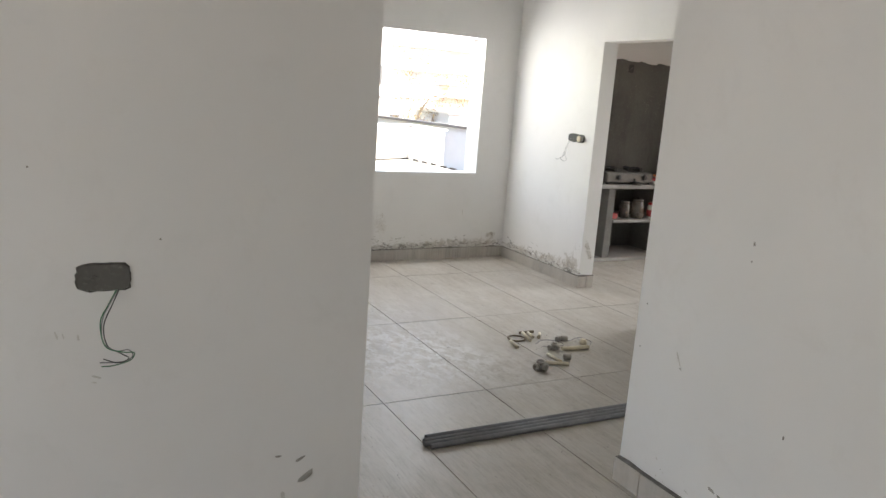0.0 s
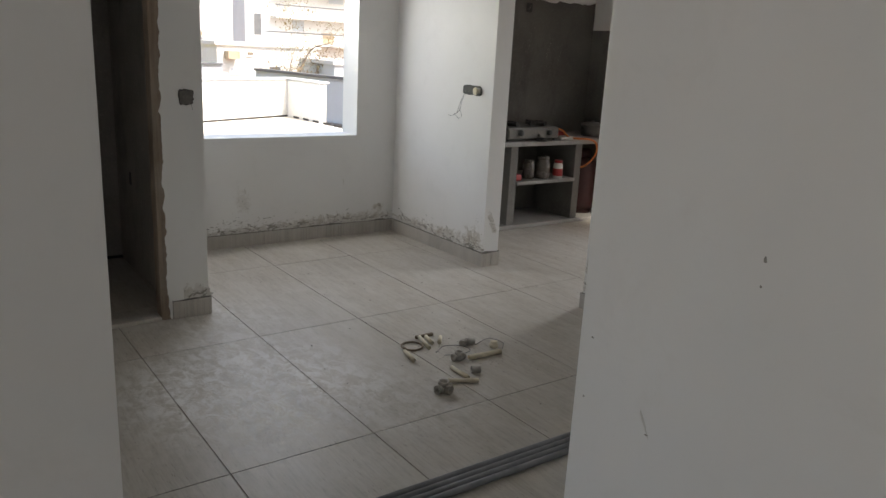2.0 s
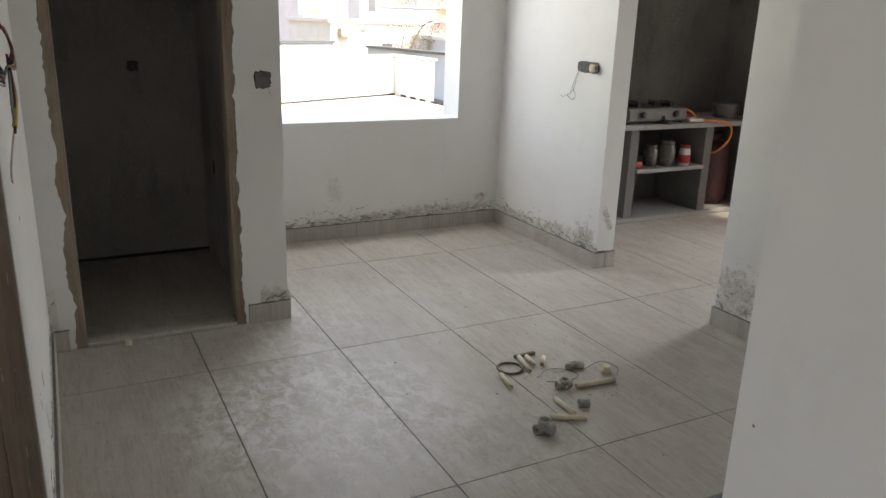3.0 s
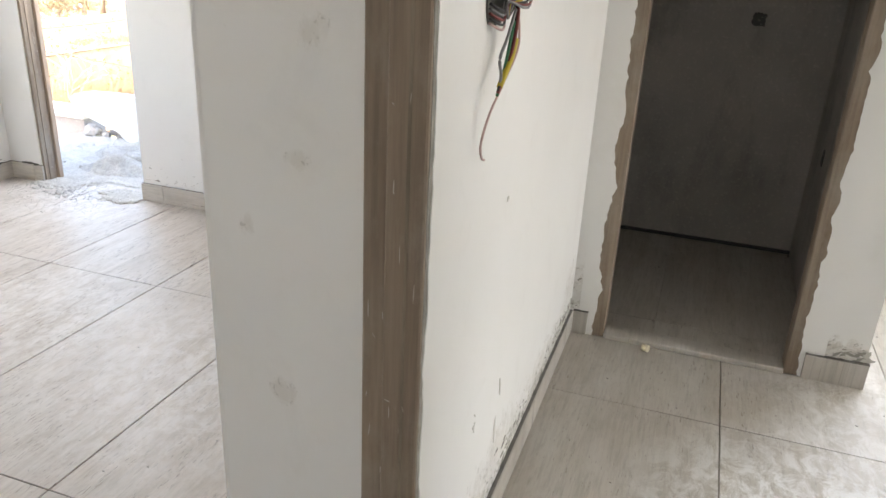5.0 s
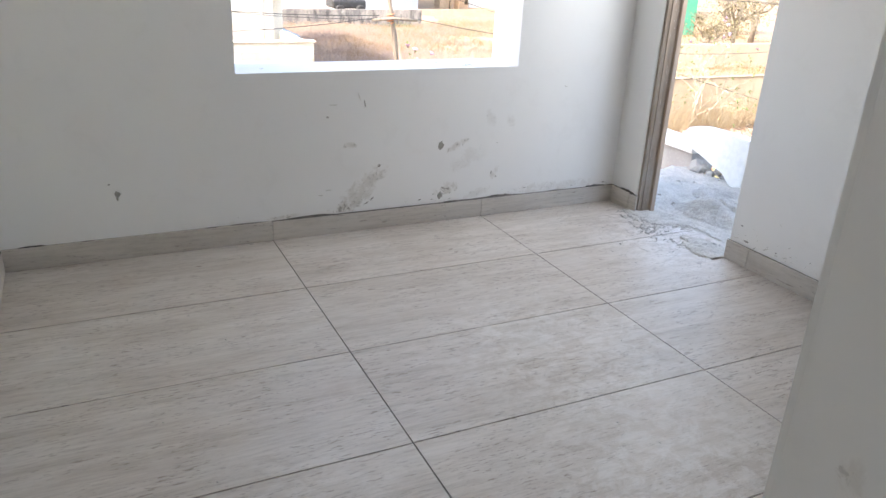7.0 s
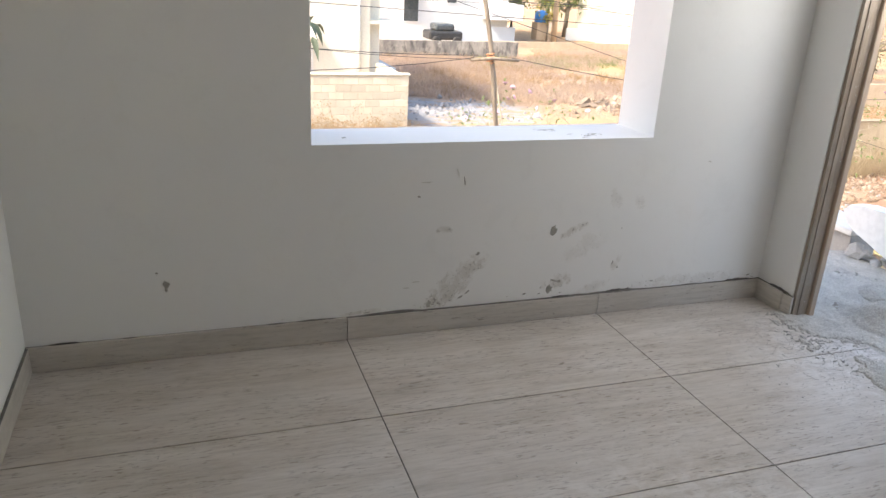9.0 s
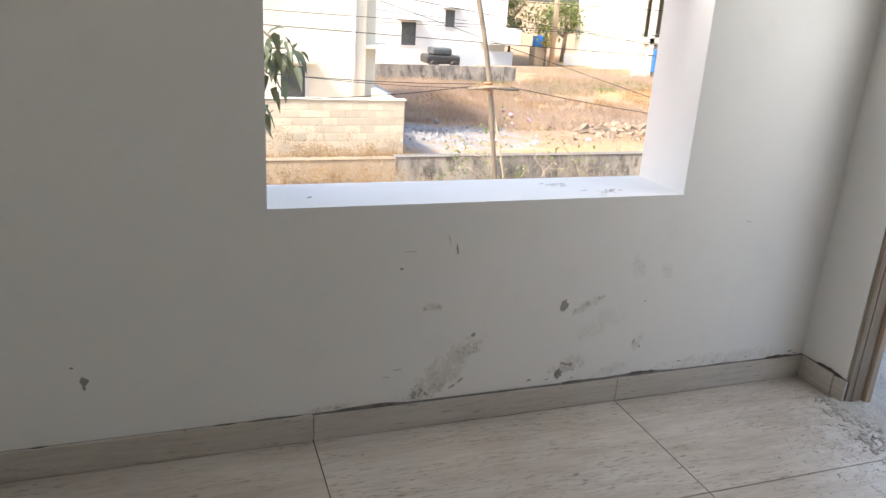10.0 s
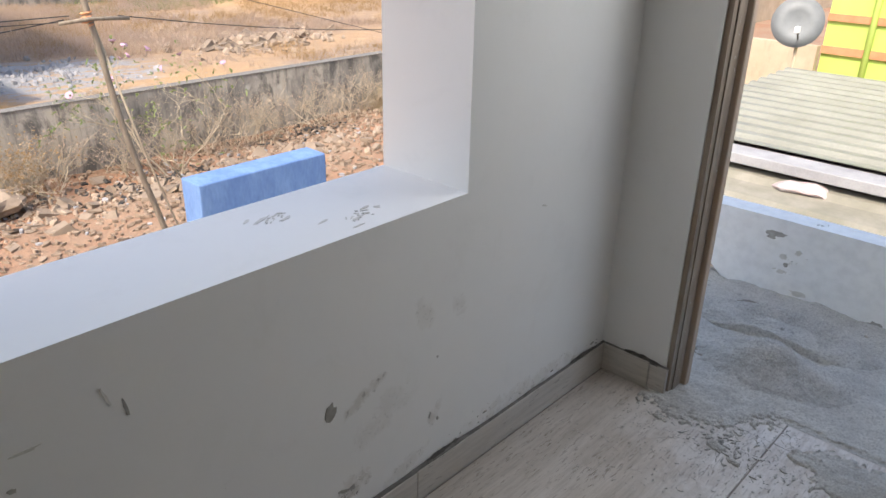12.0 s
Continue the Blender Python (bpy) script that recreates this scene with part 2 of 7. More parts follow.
M_PAINT_B = paint_material("stained_wall_paint", [
    ((-4.79, -0.60, 0.225), AY, 0.20, 0.062, 43, 0.55), ((-4.79, -0.68, 0.135), AY, 0.085, 0.035, 15, 0.5), ((-4.79, -0.045, 0.426), AY, 0.085, 0.022, 25, 0.5), ((-4.79, 0.0, 0.34), AY, 0.13, 0.05, 25, 0.2),
    ((-4.79, -0.11, 0.18), AY, 0.085, 0.035, 10, 0.6), ((-4.79, 0.09, 0.14), AY, 0.09, 0.03, 10, 0.35), ((-4.79, 0.19, 0.25), AY, 0.05, 0.022, 60, 0.45), ((-4.79, -0.673, 0.46), AY, 0.045, 0.022, 5, 0.5),
    ((-4.79, 0.145, 0.56), AY, 0.035, 0.05, 20, 0.22), ((-4.79, 0.28, 0.535), AY, 0.03, 0.05, 20, 0.22), ((-4.79, 0.62, 0.13), AY, 0.34, 0.035, 0, 0.3), ((-4.79, -1.0, 0.115), AY, 0.12, 0.012, 3, 0.5)])
# the blob lists place white dust and painted glare on the floors
M_TILE = tile_material("living_floor_tile", (0.48, 0.445, 0.395), (0.39, 0.352, 0.302), (0.54, 0.51, 0.465),
                       [((-0.25, -0.52, 0), 0.72, 0.85), ((-0.1, 0.3, 0), 0.5, 0.3), ((0.28, -1.0, 0), 0.5, 0.3)])
M_TILE_B = tile_material("bedroom_floor_tile", (0.55, 0.50, 0.45), (0.41, 0.36, 0.31), (0.62, 0.585, 0.55),
                         [((-4.1, 0.95, 0), 0.6, 0.3), ((-2.3, -0.4, 0), 0.8, 0.4), ((-3.3, -0.3, 0), 0.7, 0.3), ((-2.7, -1.5, 0), 0.5, 0.2)], holes=0.56)
M_SKIRT = tile_material("skirting_tile", (0.51, 0.47, 0.42), (0.41, 0.38, 0.34), (0.56, 0.53, 0.49), [])
M_SKIRT_B = tile_material("bedroom_skirting_tile", (0.56, 0.515, 0.46), (0.46, 0.42, 0.37), (0.62, 0.58, 0.53), [], False)
M_GROUT = simple("grey_brown_grout", (0.21, 0.185, 0.16), (0.29, 0.26, 0.225), 0.9)
M_CEMENT_DARK = cement_material("raw_cement_plaster_dark", (0.46, 0.43, 0.40), (0.35, 0.33, 0.305), (0.21, 0.195, 0.18))
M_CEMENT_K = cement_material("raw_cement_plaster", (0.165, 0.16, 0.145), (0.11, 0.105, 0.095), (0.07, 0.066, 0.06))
M_CEMENT_PALE = cement_material("pale_cement", (0.30, 0.29, 0.27), (0.23, 0.22, 0.205), (0.16, 0.155, 0.145))
M_MORTAR = simple("dark_mortar", (0.13, 0.12, 0.11), (0.22, 0.205, 0.19), 0.95, scale=20, bump=0.4)
M_PEEL = simple("peeled_plaster_grey", (0.26, 0.245, 0.22), (0.40, 0.38, 0.34), 0.95, scale=14, bump=0.3)
M_SMUDGE = simple("grey_brown_smudge", (0.60, 0.58, 0.54), (0.69, 0.67, 0.63), 0.9, scale=18)
M_SMUDGE_D = simple("dark_scuff", (0.32, 0.305, 0.28), (0.44, 0.42, 0.38), 0.9, scale=24)
M_WOOD = wood_material("dusty_brown_frame_wood", (0.19, 0.14, 0.10), (0.31, 0.24, 0.18))
M_WOOD_PALE = wood_material("pale_frame_wood", (0.40, 0.29, 0.21), (0.48, 0.37, 0.28))
M_STEEL = simple("brushed_steel", (0.20, 0.19, 0.17), (0.14, 0.13, 0.115), 0.5, 0.8, 10, 90, 0.05, (1, 8, 8))
M_ALU = simple("dull_aluminium", (0.30, 0.295, 0.28), (0.22, 0.215, 0.20), 0.5, 0.9, 14, 80, 0.06)
M_IRON = simple("black_cast_iron", (0.03, 0.028, 0.026), (0.06, 0.055, 0.05), 0.6, 0.3, 20)
M_BLACK = simple("black_plastic", (0.03, 0.03, 0.03), (0.05, 0.05, 0.05), 0.45)
M_PVC = simple("grey_pvc", (0.18, 0.182, 0.195), (0.24, 0.24, 0.25), 0.36, scale=12, bump=0.05)
M_CREAM = simple("cream_cpvc", (0.74, 0.67, 0.52), (0.60, 0.53, 0.39), 0.5, scale=22, bump=0.05)
M_GREYFIT = simple("dusty_grey_fitting", (0.36, 0.335, 0.30), (0.47, 0.44, 0.40), 0.75, scale=24)
M_RUBBER = simple("brown_rubber", (0.15, 0.11, 0.07), (0.21, 0.16, 0.10), 0.6, scale=20)
M_ORANGE = simple("orange_rubber_hose", (0.58, 0.17, 0.04), (0.48, 0.13, 0.03), 0.5)
M_RED = simple("red_plastic", (0.36, 0.022, 0.022), (0.28, 0.016, 0.018), 0.35)
M_DKRED = simple("dark_red_painted_steel", (0.040, 0.008, 0.008), (0.028, 0.006, 0.006), 0.6)
M_WHITEP = simple("white_plastic", (0.55, 0.53, 0.49), (0.45, 0.43, 0.39), 0.4)
M_JAR = simple("cloudy_jar_plastic", (0.11, 0.092, 0.075), (0.07, 0.06, 0.05), 0.25)
M_SAND = sand_material("grey_cement_sand", (0.62, 0.60, 0.555), (0.49, 0.475, 0.44))
M_SAND_DAMP = sand_material("damp_sand", (0.56, 0.54, 0.50), (0.43, 0.415, 0.385))
M_PARAPET = simple("white_parapet_paint", (0.86, 0.86, 0.85), (0.82, 0.82, 0.81), 0.8, scale=1.5, fine=25)
M_ROUGHCON = cement_material("rough_concrete", (0.40, 0.39, 0.375), (0.31, 0.30, 0.285), (0.50, 0.49, 0.47), 0.95)
WIRE = {n: simple(n + "_wire", c, tuple(v * 0.8 for v in c), 0.5, bump=0) for n, c in
        {"red": (0.22, 0.04, 0.035), "green": (0.04, 0.18, 0.08), "yellow": (0.55, 0.42, 0.03), "black": (0.03, 0.03, 0.03),
         "grey": (0.25, 0.25, 0.25), "pink": (0.60, 0.42, 0.39), "blue": (0.05, 0.09, 0.22)}.items()}
M_ORANGEDUST = simple("dusty_brown_coping", (0.30, 0.235, 0.165), (0.22, 0.17, 0.12), 0.95, scale=4, bump=0.3)
M_GROUND = ground_material()
M_OLDWALL = weathered_material()
M_TANWALL = cement_material("tan_plaster", (0.50, 0.40, 0.29), (0.42, 0.33, 0.23), (0.33, 0.25, 0.18), 0.95)
M_CREAMWALL = simple("cream_wall_paint", (0.76, 0.72, 0.62), (0.70, 0.65, 0.54), 0.8, scale=0.7, fine=20)
M_BLOCK = simple("pale_concrete_block", (0.74, 0.66, 0.52), (0.66, 0.57, 0.44), 0.9, scale=3, vary=0.45)
M_BLOCKMORTAR = simple("block_mortar", (0.70, 0.62, 0.50), (0.54, 0.46, 0.35), 0.95, scale=2.5)
M_OUTWHITE = simple("white_exterior_paint", (0.78, 0.77, 0.74), (0.70, 0.69, 0.66), 0.8, scale=0.8, fine=18)
M_OUTGREY = simple("grey_blue_exterior_paint", (0.58, 0.62, 0.65), (0.52, 0.56, 0.59), 0.8, scale=0.8)
M_GLASSDK = simple("dark_window_glass", (0.06, 0.07, 0.075), (0.09, 0.10, 0.105), 0.15, bump=0)
M_BLUE = simple("rough_blue_paint", (0.11, 0.20, 0.42), (0.16, 0.27, 0.50), 0.9, scale=9, fine=40, bump=0.7, stretch=(1, 1, 0.4))
M_DISH = simple("grey_dish_paint", (0.15, 0.155, 0.16), (0.12, 0.125, 0.13), 0.5)
M_DISHPALE = simple("pale_dish_paint", (0.19, 0.20, 0.205), (0.155, 0.165, 0.17), 0.55, scale=4)
M_STOVE = simple("greasy_stove_steel", (0.14, 0.13, 0.115), (0.09, 0.085, 0.075), 0.55, 0.3, 10)
M_GREENWALL = simple("lime_green_paint", (0.50, 0.64, 0.15), (0.46, 0.59, 0.13), 0.8, scale=1.0)
M_ORANGEB = simple("terracotta_paint", (0.55, 0.26, 0.13), (0.48, 0.21, 0.10), 0.8)
M_SHEET = simple("dusty_metal_sheet", (0.29, 0.285, 0.24), (0.235, 0.23, 0.19), 0.6, 0.2, 1.5, 30, 0.1)
M_SHEET_OLD = simple("mossy_asbestos_sheet", (0.28, 0.26, 0.215), (0.18, 0.17, 0.13), 0.95, 0, 2, 25, 0.4)
M_LICHEN = simple("lichened_sheet_edge", (0.34, 0.27, 0.13), (0.24, 0.28, 0.19), 0.95, scale=9, bump=0.4)
M_SPECK = simple("dry_plaster_scratch", (0.47, 0.43, 0.38), (0.56, 0.52, 0.46), 0.9, scale=30, bump=0)
M_RIM = simple("shadowed_raw_mortar", (0.06, 0.055, 0.05), (0.12, 0.11, 0.10), 0.95, scale=30, bump=0.3)
M_BARK = simple("dry_bark", (0.20, 0.16, 0.12), (0.30, 0.25, 0.19), 0.95, scale=8, stretch=(3, 3, 0.5), bump=0.4)
M_LITTER = simple("dark_leaf_litter", (0.17, 0.12, 0.085), (0.34, 0.25, 0.18), 0.95, scale=9)
M_REED = simple("tan_dry_reed", (0.50, 0.40, 0.27), (0.42, 0.33, 0.21), 0.95, scale=1.5, fine=8, bump=0, thin=0.35)
M_TWIG = simple("pale_dry_twig", (0.50, 0.42, 0.31), (0.38, 0.31, 0.23), 0.95, scale=5, vary=0.3)
M_DRYGRASS = simple("dry_grass", (0.42, 0.28, 0.14), (0.32, 0.205, 0.10), 0.95, scale=0.8, fine=9, bump=0, thin=0.35)
M_THINLEAF = simple("withered_tree_leaf", (0.34, 0.27, 0.13), (0.24, 0.19, 0.10), 0.9, scale=0.8, bump=0, thin=0.3)
M_SCRUB = simple("grey_brown_scrub", (0.45, 0.35, 0.29), (0.53, 0.40, 0.29), 0.95, scale=0.35, fine=5, bump=0, thin=0.4)
M_LEAF = simple("dark_green_leaf", (0.09, 0.12, 0.07), (0.16, 0.19, 0.12), 0.45, scale=3, bump=0, vary=0.4, thin=0.2)
M_LEAF2 = simple("tree_leaf", (0.15, 0.20, 0.06), (0.25, 0.28, 0.11), 0.6, scale=0.6, fine=6, bump=0, thin=0.35)
M_THORN = simple("dull_olive_leaf", (0.19, 0.165, 0.09), (0.28, 0.23, 0.13), 0.8, scale=0.8, fine=6, bump=0, thin=0.2)
M_LEAFY = simple("yellow_leaf", (0.45, 0.36, 0.04), (0.32, 0.30, 0.05), 0.6, scale=0.6, bump=0)
M_FLOWER = simple("pale_pink_petal", (0.50, 0.30, 0.42), (0.58, 0.40, 0.50), 0.7, bump=0)
M_STONE = simple("pale_rubble_stone", (0.42, 0.33, 0.25), (0.28, 0.21, 0.155), 0.95, scale=3, vary=0.5, bump=0.4)
M_RUBBISH = simple("pale_rubbish", (0.27, 0.265, 0.275), (0.38, 0.375, 0.385), 0.9, scale=2)
M_TARP = simple("blue_tarpaulin", (0.04, 0.22, 0.62), (0.06, 0.28, 0.70), 0.5, scale=2)
M_TARP_PALE = simple("faded_blue_paint", (0.30, 0.48, 0.62), (0.36, 0.54, 0.66), 0.8, scale=2)
M_TARPG = simple("green_net", (0.08, 0.34, 0.20), (0.10, 0.40, 0.24), 0.8, scale=2)
M_REDBRICK = simple("red_brick_wall", (0.50, 0.24, 0.14), (0.42, 0.19, 0.11), 0.9, scale=2)
M_CABLE = simple("black_cable", (0.03, 0.03, 0.03), (0.05, 0.05, 0.05), 0.6, bump=0)
M_RAG = simple("faded_pink_cloth", (0.44, 0.33, 0.33), (0.48, 0.44, 0.435), 0.95, scale=6)


# ---- building blocks ----
def box(bm, x0, x1, y0, y1, z0, z1):
    v = [bm.verts.new((x, y, z)) for z in (z0, z1) for y in (y0, y1) for x in (x0, x1)]
    for f in ((0, 2, 3, 1), (4, 5, 7, 6), (0, 1, 5, 4), (2, 6, 7, 3), (0, 4, 6, 2), (1, 3, 7, 5)):
        bm.faces.new([v[i] for i in f])
    return v


def boxes(*dims):
    bm = bmesh.new()
    for d in dims:
        box(bm, *d)
    return bm


def soft_box(x0, x1, y0, y1, z0, z1, r=0.004, seg=2):
    bm = boxes((x0, x1, y0, y1, z0, z1))
    bmesh.ops.bevel(bm, geom=bm.edges[:], offset=r, segments=seg, affect="EDGES", profile=0.5)
    return bm


def tube(bm, pts, r, sides=8, caps=True, r_end=None):
    """A tube along a line of points."""
    pts = [Vector(p) for p in pts]
    rings = []
    up = Vector((0, 0, 1))
    for i, p in enumerate(pts):
        d = (pts[min(i + 1, len(pts) - 1)] - pts[max(i - 1, 0)]).normalized()
        a = d.cross(up)
        if a.length < 0.05:
            a = d.cross(Vector((1, 0, 0)))
        a.normalize()
        b = d.cross(a)
        rr = r if r_end is None else r + (r_end - r) * i / (len(pts) - 1)
        rings.append([bm.verts.new(p + rr * (math.cos(k * math.tau / sides) * a + math.sin(k * math.tau / sides) * b)) for k in range(sides)])
    for q, w in zip(rings, rings[1:]):
        for k in range(sides):
            f = bm.faces.new((q[k], q[(k + 1) % sides], w[(k + 1) % sides], w[k]))
            f.smooth = sides > 5
    if caps:
        bm.faces.new(rings[0][::-1])
        bm.faces.new(rings[-1])
    return bm


def smooth_line(pts, n=6):
    """A smooth line through the points."""
    p = [Vector(q) for q in pts]
    p = [2 * p[0] - p[1]] + p + [2 * p[-1] - p[-2]]
    out = []
    for i in range(1, len(p) - 2):
        for k in range(n):
            t = k / n
            out.append(0.5 * (2 * p[i] + (p[i + 1] - p[i - 1]) * t + (2 * p[i - 1] - 5 * p[i] + 4 * p[i + 1] - p[i + 2]) * t * t
                              + (3 * p[i] - p[i - 1] - 3 * p[i + 1] + p[i + 2]) * t ** 3))
    return out + [p[-2]]


def lathe(bm, profile, centre, sides=20, m=None):
    """A turned shape: (radius, height) pairs round an upright axis, moved by m."""
    c = Vector(centre)
    rings = []
    for r, h in profile:
        ring = [Vector((r * math.cos(k * math.tau / sides), r * math.sin(k * math.tau / sides), h)) for k in range(sides)]
        rings.append([bm.verts.new(c + (m @ v if m else v)) for v in ring])
    for q, w in zip(rings, rings[1:]):
        for k in range(sides):
            f = bm.faces.new((q[k], q[(k + 1) % sides], w[(k + 1) % sides], w[k]))
            f.smooth = True
    bm.faces.new(rings[0][::-1])
    bm.faces.new(rings[-1])
    return bm


def hollow(bm, a, b, ro, ri, sides=16):
    """An open pipe from a to b."""
    a, b = Vector(a), Vector(b)
    m = (b - a).to_track_quat("Z", "Y").to_matrix()
    L = (b - a).length
    prof = [(ri, 0), (ro, 0), (ro, L), (ri, L), (ri, 0)]
    rings = [[bm.verts.new(a + m @ Vector((r * math.cos(k * math.tau / sides), r * math.sin(k * math.tau / sides), h))) for k in range(sides)] for r, h in prof]
    for i, (q, w) in enumerate(zip(rings, rings[1:])):
        for k in range(sides):
            f = bm.faces.new((q[k], q[(k + 1) % sides], w[(k + 1) % sides], w[k]))
            f.smooth = i in (1, 3)
    return bm


def finish(name, bm, material):
    bmesh.ops.recalc_face_normals(bm, faces=bm.faces[:])
    me = bpy.data.meshes.new(name)
    bm.to_mesh(me)
    bm.free()
    me.materials.append(material)
    return new(name, me)


def part(name, bm, material, parent, label=""):
    ob = finish(name, bm, material)
    ob.parent = parent
    ob.matrix_parent_inverse = parent.matrix_basis.inverted()
    if label:
        ob["label"] = label
    return ob


def thing(name, base, label, category, group="", kind=""):
    e = new(name)
    e.location = base
    e.empty_display_size = 0.05
    return tagged(e, label, category, group, kind)


def solid(name, bm, material, label, category, group="", kind=""):
    return tagged(finish(name, bm, material), label, category, group, kind)


rng = random.Random(7)


def flake(bm, origin, u, v, n, cx, cy, rx, ry, thick=0.0015, count=9, turn=0.0):
    """A thin irregular patch on the plane through origin spanned by u and v, with normal n."""
    o, u, v, n = (Vector(q) for q in (origin, u, v, n))
    low, high = [], []
    for k in range(count):
        a = k * math.tau / count
        s = rng.uniform(0.55, 1.1)
        px, py = rx * s * math.cos(a), ry * s * math.sin(a)
        px, py = px * math.cos(turn) - py * math.sin(turn), px * math.sin(turn) + py * math.cos(turn)
        p = o + u * (cx + px) + v * (cy + py)
        low.append(bm.verts.new(p - n * 0.001))
        high.append(bm.verts.new(p + n * thick))
    bm.faces.new(high)
    for k in range(count):
        bm.faces.new((low[k], low[(k + 1) % count], high[(k + 1) % count], high[k]))


# ---- structure ----
CEIL = 2.95


def wall(name, axis, s0, s1, b0, b1, material, label, openings=(), z0=-0.12, z1=CEIL):
    """A wall along an axis from s0 to s1, b0 to b1 thick, with openings (s from, to, z from, to) through it."""
    bm = bmesh.new()
    cuts = sorted(openings)
    pieces, at = [], s0
    for a, b, za, zb in cuts:
        if a > at:
            pieces.append((at, a, z0, z1))
        if za > z0 + 0.13:
            pieces.append((a, b, z0, za))
        if zb < z1:
            pieces.append((a, b, zb, z1))
        at = b
    if at < s1:
        pieces.append((at, s1, z0, z1))
    for a, b, za, zb in pieces:
        if axis == "x":
            box(bm, a, b, b0, b1, za, zb)
        else:
            box(bm, b0, b1, a, b, za, zb)
    bmesh.ops.remove_doubles(bm, verts=bm.verts[:], dist=0.0005)
    seen = {}
    for f in bm.faces[:]:
        seen.setdefault(frozenset(v.index for v in f.verts), []).append(f)
    bm.verts.index_update()
    seen = {}
    for f in bm.faces:
        seen.setdefault(frozenset(v.index for v in f.verts), []).append(f)
    bmesh.ops.delete(bm, geom=[f for fs in seen.values() if len(fs) > 1 for f in fs], context="FACES")
    return solid(name, bm, material, label, "wall", kind="structure")


NW = 1.785   # living room, north wall
EW = 1.928   # living room, east wall
WW = -1.205  # living room, west wall
BW, BN, BS, BE = -4.79, 1.045, -2.297, -1.68  # bedroom
wall_north = wall("wall_north", "x", -0.24, 2.07, NW, NW + 0.24, M_PAINT_N, "white painted wall with a window opening and damp stained foot", [(0.06, 1.562, 0.82, 2.062)])
wall_east = wall("wall_east", "y", -2.36, NW, EW, EW + 0.142, M_PAINT_N, "white painted wall with a doorway to the kitchen", [(-0.482, 0.532, 0.0, 2.04)])
wall_west = wall("wall_west", "y", -1.225, 0.47, BE, WW, M_PAINT_W, "white painted wall with an open wire box")
wall_lintel = wall("wall_west_lintel", "y", -2.297, -1.225, BE, WW, M_PAINT, "white plaster lintel over the bedroom doorway", z0=2.06)
wall_bath_front = wall("wall_bath_front", "x", WW, -0.11, 0.47, 0.58, M_PAINT_W, "white painted wall with a bathroom doorway", [(-1.115, -0.315, 0.0, 2.06)])
wall_bath_side = wall("wall_bath_side", "y", 0.58, 2.025, -0.24, -0.11, M_PAINT, "white painted wall beside the bathroom", z0=-0.12)
wall_hall_north = wall("wall_hall_north", "x", -5.09, -1.203, -2.385, BS, M_PAINT, "thin white painted partition with an empty socket box")
wall_hall_east = wall("wall_hall_east", "y", -6.6, -2.355, 0.05, 0.16, M_PAINT, "white painted wall with scuffs and a tiled foot")
wall_living_south = wall("wall_living_south", "x", 0.05, 2.07, -2.355, -2.215, M_PAINT, "white painted wall")
wall_hall_south = wall("wall_hall_south", "x", -5.09, 0.16, -6.75, -6.6, M_PAINT, "plain white wall at the end of the hall")
wall_hall_west = wall("wall_hall_west", "y", -6.6, -2.385, -5.09, BW, M_PAINT, "white wall with a window opening", [(-4.4, -2.8, 0.84, 2.06)])
wall_bed_west = wall("wall_bedroom_west", "y", -2.297, 1.275, -5.09, BW, M_PAINT_B, "white painted wall with a window opening, stained and chipped low down", [(-1.228, 0.293, 0.84, 2.06)])
wall_bed_north = wall("wall_bedroom_north", "x", BW, BE + 0.12, BN, BN + 0.115, M_PAINT, "white painted wall with a doorway to the balcony", [(-4.548, -3.80, 0.0, 2.06)])
wall_bed_east = wall("wall_bedroom_east", "y", 0.47, BN, BE, BE + 0.12, M_PAINT, "white painted bedroom wall")
# bathroom lining of raw cement
wall_bath_west = wall("wall_bath_west", "y", 0.58, 1.83, BE + 0.12, -1.19, M_CEMENT_DARK, "dark raw cement plaster wall of the bathroom")
wall_bath_north = wall("wall_bath_north", "x", BE + 0.12, -0.24, 1.83, 2.025, M_CEMENT_DARK, "dark raw cement plaster wall of the bathroom")
wall_bath_east = wall("wall_bath_east", "y", 0.58, 1.83, -0.26, -0.24, M_CEMENT_DARK, "dark raw cement plaster lining of the bathroom", z0=0.0)
# black strip standing proud along the foot of the back wall
part("foot_strip", boxes((-1.19, -0.26, 1.812, 1.83, 0.006, 0.022)), M_BLACK, wall_bath_north, "thin black strip along the wall foot")
# kitchen
wall_kitchen_north = wall("wall_kitchen_north", "x", EW + 0.142, 4.42, 1.92, 2.12, M_PAINT, "white wall above raw cement plaster in the kitchen")
wall_kitchen_east = wall("wall_kitchen_east", "y", -2.36, 1.92, 4.30, 4.42, M_PAINT, "white kitchen wall with an outer doorway", [(-0.35, 0.5, 0.0, 2.1)])
wall_kitchen_south = wall("wall_kitchen_south", "x", EW + 0.142, 4.42, -2.5, -2.36, M_PAINT, "plain white kitchen wall")


